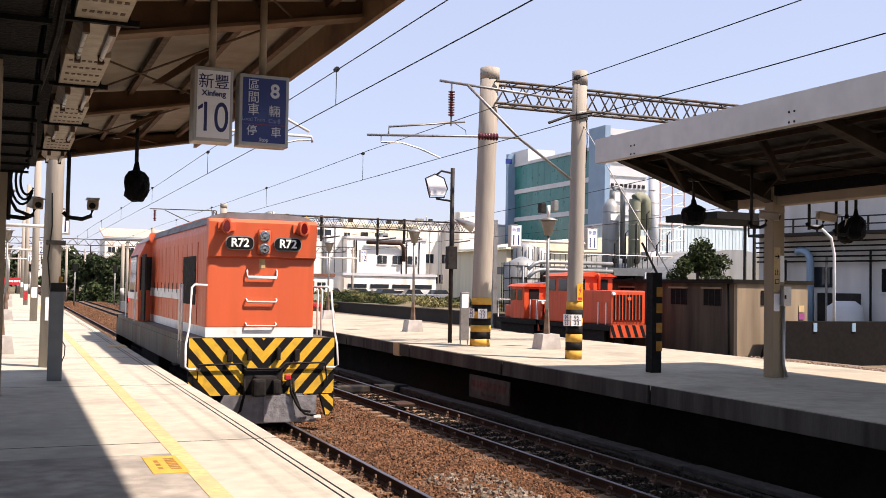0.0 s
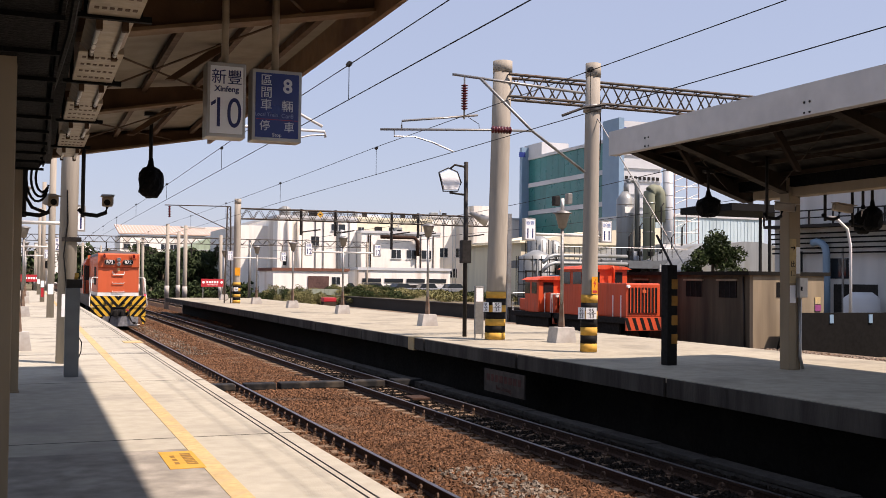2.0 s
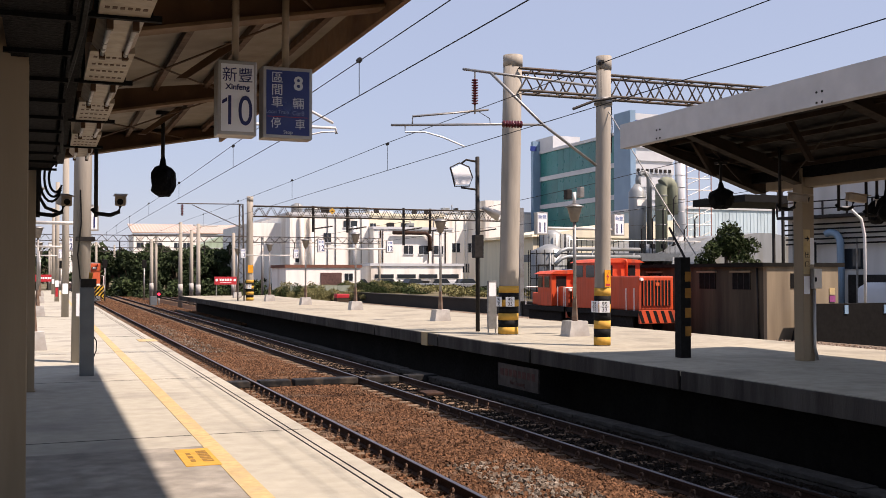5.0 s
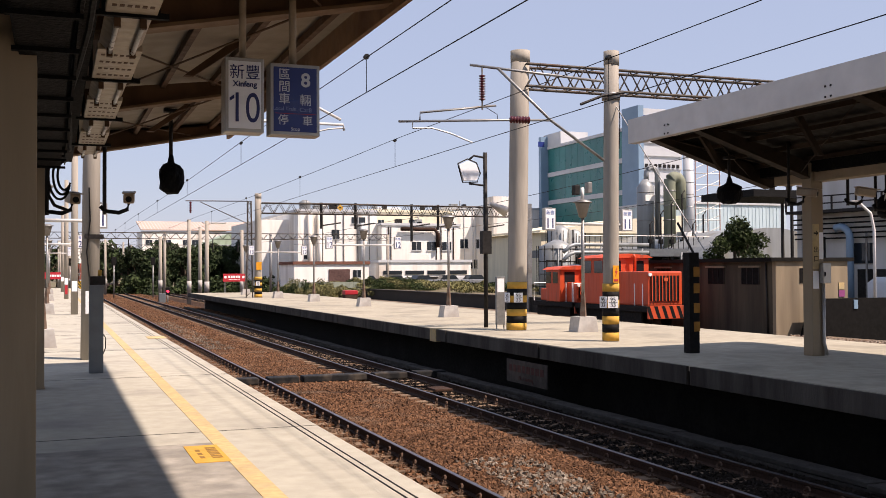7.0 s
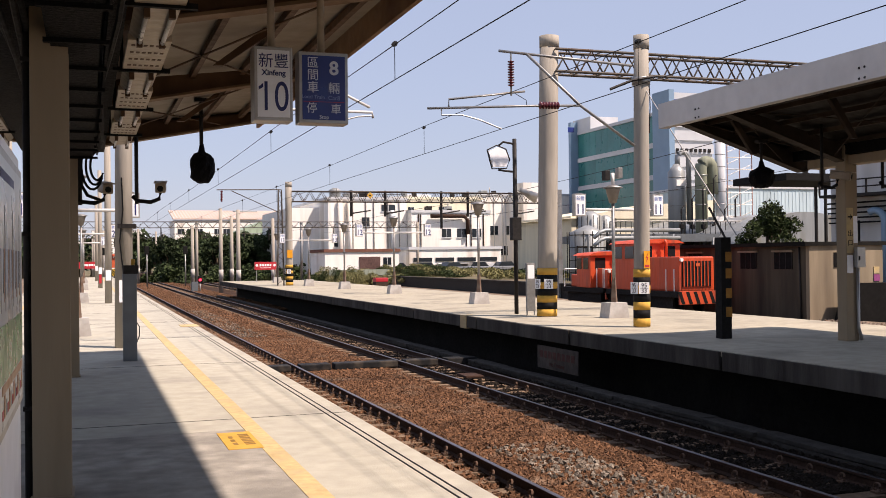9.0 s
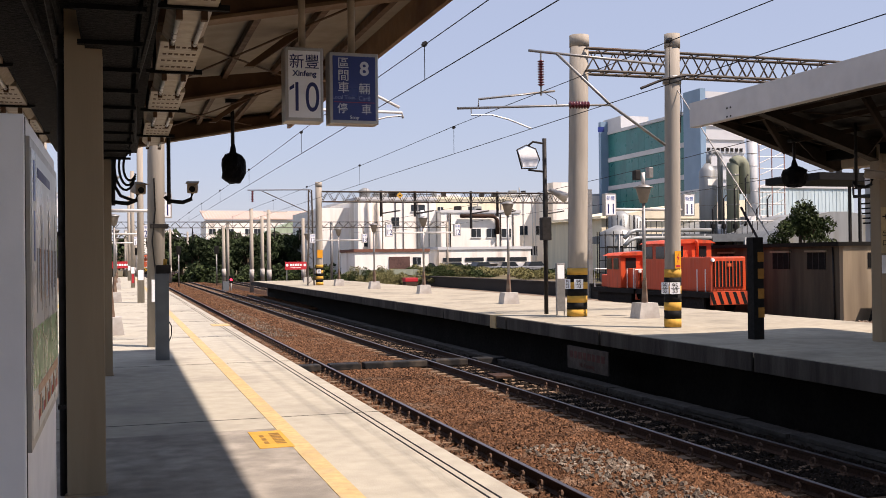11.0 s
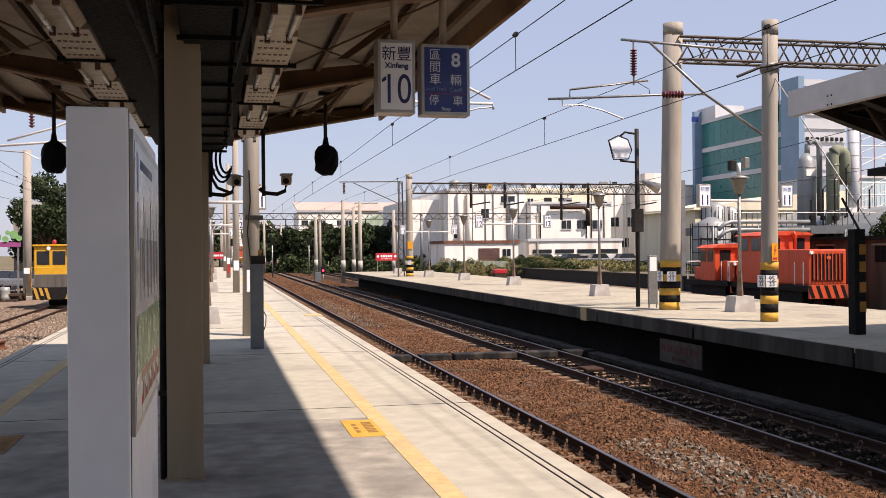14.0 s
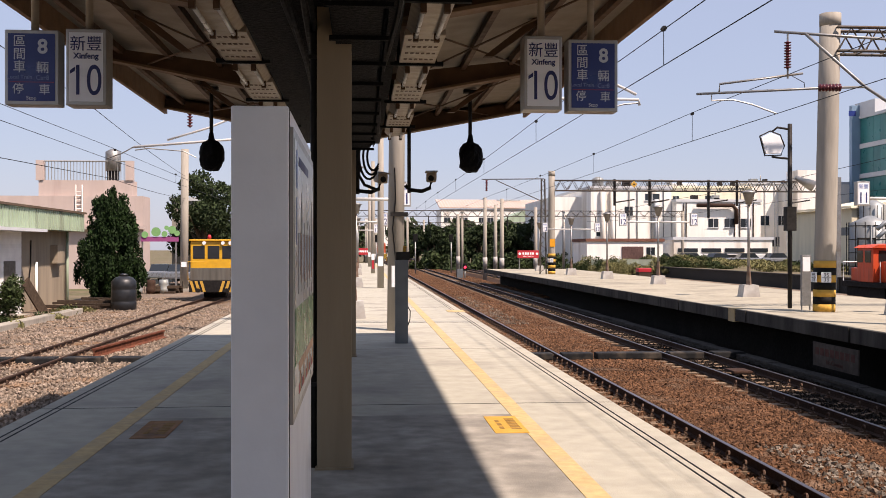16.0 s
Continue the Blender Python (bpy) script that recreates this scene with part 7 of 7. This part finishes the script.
part("steps", B().box(0.0, 0.9, 7.7, 9.6, 0, 0.22).box(0.0, 0.55, 7.7, 9.6, 0.22, 0.42), POLE_CONC, hut)
w = part("window", B().box(0.0, 0.045, 4.9, 7.0, 1.6, 3.6), DARKWIN, hut)
for k in range(8):
    part("window_bar", B().box(0.045, 0.07, 5.0 + 0.27 * k, 5.03 + 0.27 * k, 1.6, 3.6), STEEL_DARK, w)
part("downpipe", B().tube([(-0.28, 13.2, 0.2), (-0.28, 13.2, 2.6)], 0.07, 8), PLASTER, hut)
part("downpipe", B().tube([(-0.2, 18.0, 0.0), (-0.2, 18.0, 4.2)], 0.07, 8), MINT, hut)
part("vent_box", B().box(-0.35, 0.0, 15.6, 16.8, 2.5, 3.4), HUT_BACK, hut)
part("cable", B().tube([(-0.3, 12.5, 3.6), (-0.28, 12.4, 2.5), (-0.25, 12.0, 1.6), (-0.2, 12.6, 0.8)], 0.03, 5), BLACK, hut)
part("fascia", B().box(0.35, 0.5, -0.5, 18.6, 4.1, 5.0), MINT, hut, "mint green sheet fascia")
for k in range(60):
    part("rib", B().box(0.5, 0.53, -0.4 + 0.315 * k, -0.3 + 0.315 * k, 4.12, 4.98), MINT, hut)
part("roof", B().prism([(-5.4, 5.6), (0.6, 5.0), (0.6, 5.1), (-5.4, 5.7)], "y", -0.6, 18.7), mat("hut_roof", (0.1064, 0.076, 0.0532), 0.8), hut)
part("soffit", B().box(-0.4, 0.36, -0.5, 18.6, 4.1, 4.15), MINT, hut)
part("awning", B().box(0.0, 1.0, 2.0, 10.6, 3.95, 4.08), PALEGREY, hut)

cypress(-13.6, 57.5, -1.6, 6.6, 4.0)
tk = thing("water_tank", (-10.95, 48.6, -1.3), "black plastic water tank with a domed lid", "tank")
part("shell", B().lathe([(0.56, 0), (0.57, 0.45), (0.545, 0.5), (0.57, 0.55), (0.57, 1.0), (0.545, 1.05), (0.57, 1.1), (0.56, 1.4), (0.40, 1.58), (0.18, 1.66)], 24), POLY_TANK, tk)
part("lid", B().lathe([(0.2, 1.66), (0.2, 1.74), (0.05, 1.78)], 14), POLY_TANK, tk)
r_w = random.Random(3)
for k in range(16):
    pl = single("plank", B().box(-1.4, 1.4, -0.12, 0.12, 0, 0.11), WOOD, "weathered timber plank lying in the yard", "plank", "planks in the yard")
    pl.matrix_basis = pose(-13.1 + r_w.uniform(-1.0, 1.0), 49.8 + r_w.uniform(-1.5, 2.5), -1.21 + 0.02 * k, 0, r_w.uniform(-2, 2), 90 * (k % 4 == 0) + r_w.uniform(-25, 25))
pb = single("broken_board", B().box(-0.25, 0.25, -0.04, 0.04, 0, 2.0), WOOD, "broken board leaning against the hut wall", "plank", "planks in the yard")
pb.matrix_basis = pose(-14.2, 47.5, -1.3, 0, -42, 70)
kb = single("kerb", B().box(-12.6, -12.1, 30, 46, -1.3, -0.98, 0.04), POLE_CONC, "low weathered concrete kerb in the yard", "kerb")
for k in range(12):
    shrub(-13.4 + r_w.uniform(-0.8, 1.3), 36 + 1.3 * k + r_w.uniform(-0.4, 0.4), -1.3, 1.1, 0.35, 500 + k, GRASS if k % 3 else LEAF, 320, 0.07, "weeds beside the hut")
shrub(-14.0, 41.0, -1.3, 1.9, 1.9, 530, LEAF, 2600, 0.08, "bright green bush in front of the hut")
lm = thing("concrete_mast", (-11.8, 70, -1.6), "concrete mast beside the yard track", "mast", "overhead line masts")
part("shaft", B().tube([(0, 0, 0), (0.05, 0, 9.9)], 0.27, 18, 0.25), POLE_CONC, lm)
part("foot", B().box(-0.6, 0.6, -0.5, 0.5, 0, 0.55, 0.03), POLE_CONC, lm)
part("plate", B().box(-0.15, 0.2, -0.3, -0.26, 2.0, 2.35), SIGN_WHITE, lm)
cant = thing("concrete_mast", (-2.2, 33.0, 0), "concrete mast with a white cantilever over the yard track", "mast", "overhead line masts")
part("shaft", B().tube([(0, 0, 0), (0, 0, 7.6)], 0.16, 16, 0.14), POLE_CONC, cant)
part("tube", B().tube([(-4.95, 0, 4.82), (0, 0, 5.25)], 0.04, 8), TUBE_WHITE, cant, "white cantilever tube")
part("upper_tube", B().tube([(-3.9, 0, 5.05), (-2.6, 0, 5.45), (0, 0, 6.6)], 0.035, 8), TUBE_WHITE, cant, "white cantilever tube")
part("steady", B().tube([(-4.9, 0, 4.72), (-4.5, 0, 4.78), (-3.4, 0, 4.7), (-3.0, 0, 4.5)], 0.02, 6), STEEL, cant)
part("registration_arm", B().tube([(-4.95, 0, 4.82), (-5.3, 0, 4.62), (-5.75, 0, 4.455)], 0.02, 6), STEEL, cant)
part("insulator", insulator(B(), (-3.2, 0, 6.3), (-3.2, 0, 5.45), 0.09, 9), INSULATOR, cant)

pk = thing("pink_house", (0, 0, 0), "pink flat-roofed house with a roof railing and a water tank", "house")
part("lower_wall", B().box(-40, -17.6, 85, 87.8, -1.7, 5.9), PINK, pk)
part("upper_wall", B().box(-26, -18.6, 85.5, 87.5, 5.9, 7.2), PINK, pk)
for k in range(30):
    part("baluster", B().box(-26 + 0.25 * k, -25.95 + 0.25 * k, 85.5, 85.55, 7.2, 8.75), ALU, pk)
part("roof_rail", B().tube([(-26, 85.5, 8.75), (-18.6, 85.5, 8.75)], 0.06, 6), ALU, pk)
for x in (-26.2, -19.1):
    part("pillar", B().box(x, x + 0.6, 85.4, 86, 7.2, 8.8), PINK, pk)
part("roof_tank", B().lathe([(0.62, 0), (0.62, 1.55), (0.2, 1.8)], 18, (-20.2, 86, 8.0)), STEEL, pk, "steel roof water tank")
part("tank_stand", B().box(-20.6, -19.8, 85.6, 86.4, 7.2, 8.0), STEEL_DARK, pk)
for s in (0, 0.5):
    part("ladder_side", B().tube([(-22.9 + s, 84.9, 3.6), (-22.9 + s, 84.9, 6.8)], 0.05, 6), PLASTER, pk)
for k in range(8):
    part("rung", B().tube([(-22.9, 84.9, 3.8 + 0.35 * k), (-22.4, 84.9, 3.8 + 0.35 * k)], 0.03, 5), PLASTER, pk)
part("eave", B().box(-40, -17.3, 84.4, 85, 3.2, 3.5), PINK, pk)
mu = thing("mural_board", (-14.6, 76, -1.6), "painted mural board in green and magenta on posts", "billboard")
for x in (-1.2, 1.2):
    part("post", B().box(x - 0.06, x + 0.06, 0, 0.1, 0, 4.0), STEEL, mu)
part("panel", B().box(-1.3, 1.4, -0.05, 0, 3.75, 4.1), GRAFFITI_P, mu)
for x, z, r0 in ((-1.0, 4.25, 0.3), (-0.2, 4.45, 0.42), (0.55, 4.75, 0.2), (0.95, 4.6, 0.36), (1.3, 4.35, 0.25), (0.4, 4.3, 0.26)):
    part("shape", B().tube([(x, -0.1 - 0.03 * r0, z), (x, -0.05, z)], r0 * 0.8, 14), GRAFFITI_G, mu, "green painted shape")
for k in range(3):
    car(-15.8 + 1.7 * k, 84 - 1.5 * k, -1.0, 80, "grey car parked by the house")
for k in range(9):
    tb = single("old_sleeper", B().box(-0.9, 0.9, -0.12, 0.12, 0, 0.16, 0.01), WOOD, "dark old timber sleeper in a heap by the fence", "sleeper", "old sleepers")
    tb.matrix_basis = pose(-12.6 + 0.12 * (k % 3), 66.5 + 0.5 * (k % 3), -1.25 + 0.17 * (k // 3), 0, 0, 12 * (k % 4) - 15)
for k in range(3):
    dr_b = thing("oil_drum", (-14.0 + 0.75 * k, 66.0 + 0.3 * k, -1.22), "rusty pale oil drum by the railing", "drum", "oil drums")
    part("shell", B().lathe([(0.28, 0), (0.3, 0.3), (0.285, 0.32), (0.3, 0.6), (0.28, 0.88), (0.05, 0.87)], 16), (SILO, RAIL_RUST, SILO)[k], dr_b)
for k in range(14):
    part("rail", B().box(-15.5 + 0.3 * k, -15.46 + 0.3 * k, 0, 0.05, 0, 1.1), STEEL_DARK, thing("yard_railing", (0, 68, -1.6), "dark railing bar in the yard", "railing", "yard railing"))
tree(-14.5, 96, -1.7, 10.2, 8.0, 61, "large leafy tree behind the yard", LEAF_DARK, 15000, 0.17)
tree(-11.5, 100, -1.7, 9.0, 6.0, 62, "large leafy tree behind the yard", LEAF_DARK, 10000, 0.17)
block("grey_house", -18, -15, 100, 108, 6.2, POLE_CONC, "small grey house behind the trees", "house", "distant buildings")


def yard_loco():
    s = thing("track_machine", (-7.95, 56.0, RAIL_Z), "yellow rail maintenance vehicle with striped beam", "rail vehicle")
    be = part("buffer_beam", B().box(-1.25, 1.25, 0, 0.12, 0.35, 0.98, 0.01), UNDER, s)
    for sg in (-1, 1):
        for k in range(3):
            x = sg * (0.35 + 0.27 * k)
            part("stripe", B().prism([(x - sg * 0.0, 0.37), (x + sg * 0.15, 0.37), (x + sg * 0.33, 0.96), (x + sg * 0.18, 0.96)], "y", -0.005, 0), YELLOW, be)
        part("buffer", B().tube([(sg * 0.75, -0.2, 0.45), (sg * 0.75, 0, 0.45)], 0.12, 12), UNDER, be)
    part("apron", B().box(-1.2, 1.2, 0.1, 0.5, 0.98, 1.65, 0.02), SILL_GREY, s)
    cb = part("cab", B().box(-1.25, 1.25, 0.5, 3.4, 1.0, 3.1, 0.06), LOCO_YELLOW, s, "yellow cab")
    part("roof", B().box(-1.3, 1.3, 0.4, 3.5, 3.1, 3.2, 0.03), LOCO_YELLOW, s)
    for x in (-1.1, -0.32, 0.46):
        part("front_window", B().box(x, x + 0.62, 0.485, 0.51, 2.15, 2.85), CABWIN, cb)
    for x in (-0.5, 0.5, 0.9):
        part("roof_lamp", B().tube([(x, 0.42, 3.0), (x, 0.36, 3.0)], 0.1, 12), LENS, s)
    part("beacon", B().lathe([(0.1, 0), (0.1, 0.2), (0.04, 0.26)], 12, (-0.3, 1.0, 3.2)), RED, s, "red warning beacon")
    part("bed", B().box(-1.25, 1.25, 3.4, 10, 0.9, 1.3), LOCO_YELLOW, s)
    for y in (1.3, 8.0):
        part("wheelset", B().tube([(-0.6, y, 0.42), (0.6, y, 0.42)], 0.42, 16), UNDER, s)
    part("handrail", B().tube([(-1.3, 0.05, 1.0), (-1.3, 0.05, 2.0), (-0.4, 0.05, 2.0)], 0.025, 6), LOCO_YELLOW, s)


yard_loco()


# ---- what moves ----
def motions():
    way = [(0.0, 19.2), (0.5, 28.5), (1.0, 37.9), (1.5, 47.2), (2.0, 56.5), (2.5, 65.7), (3.0, 74.9), (3.5, 84.0), (4.0, 93.0), (4.5, 101.8), (5.5, 118.2), (6.5, 133.0), (8.0, 152.5), (9.5, 169.0), (11.5, 188.0), (13.5, 205.0), (16.0, 223.0)]
    walk(LOCO, [(t, pose(4.42, y, RAIL_Z)) for t, y in way])
    ts, ys = zip(*way)
    for w in WHEELS:
        base = w.location.copy()
        walk(w, [(k / 30, pose(base.x, base.y, base.z, -math.degrees((np.interp(k / 30, ts, ys) - 19.2) / 0.46) % 360)) for k in range(481)])


motions()
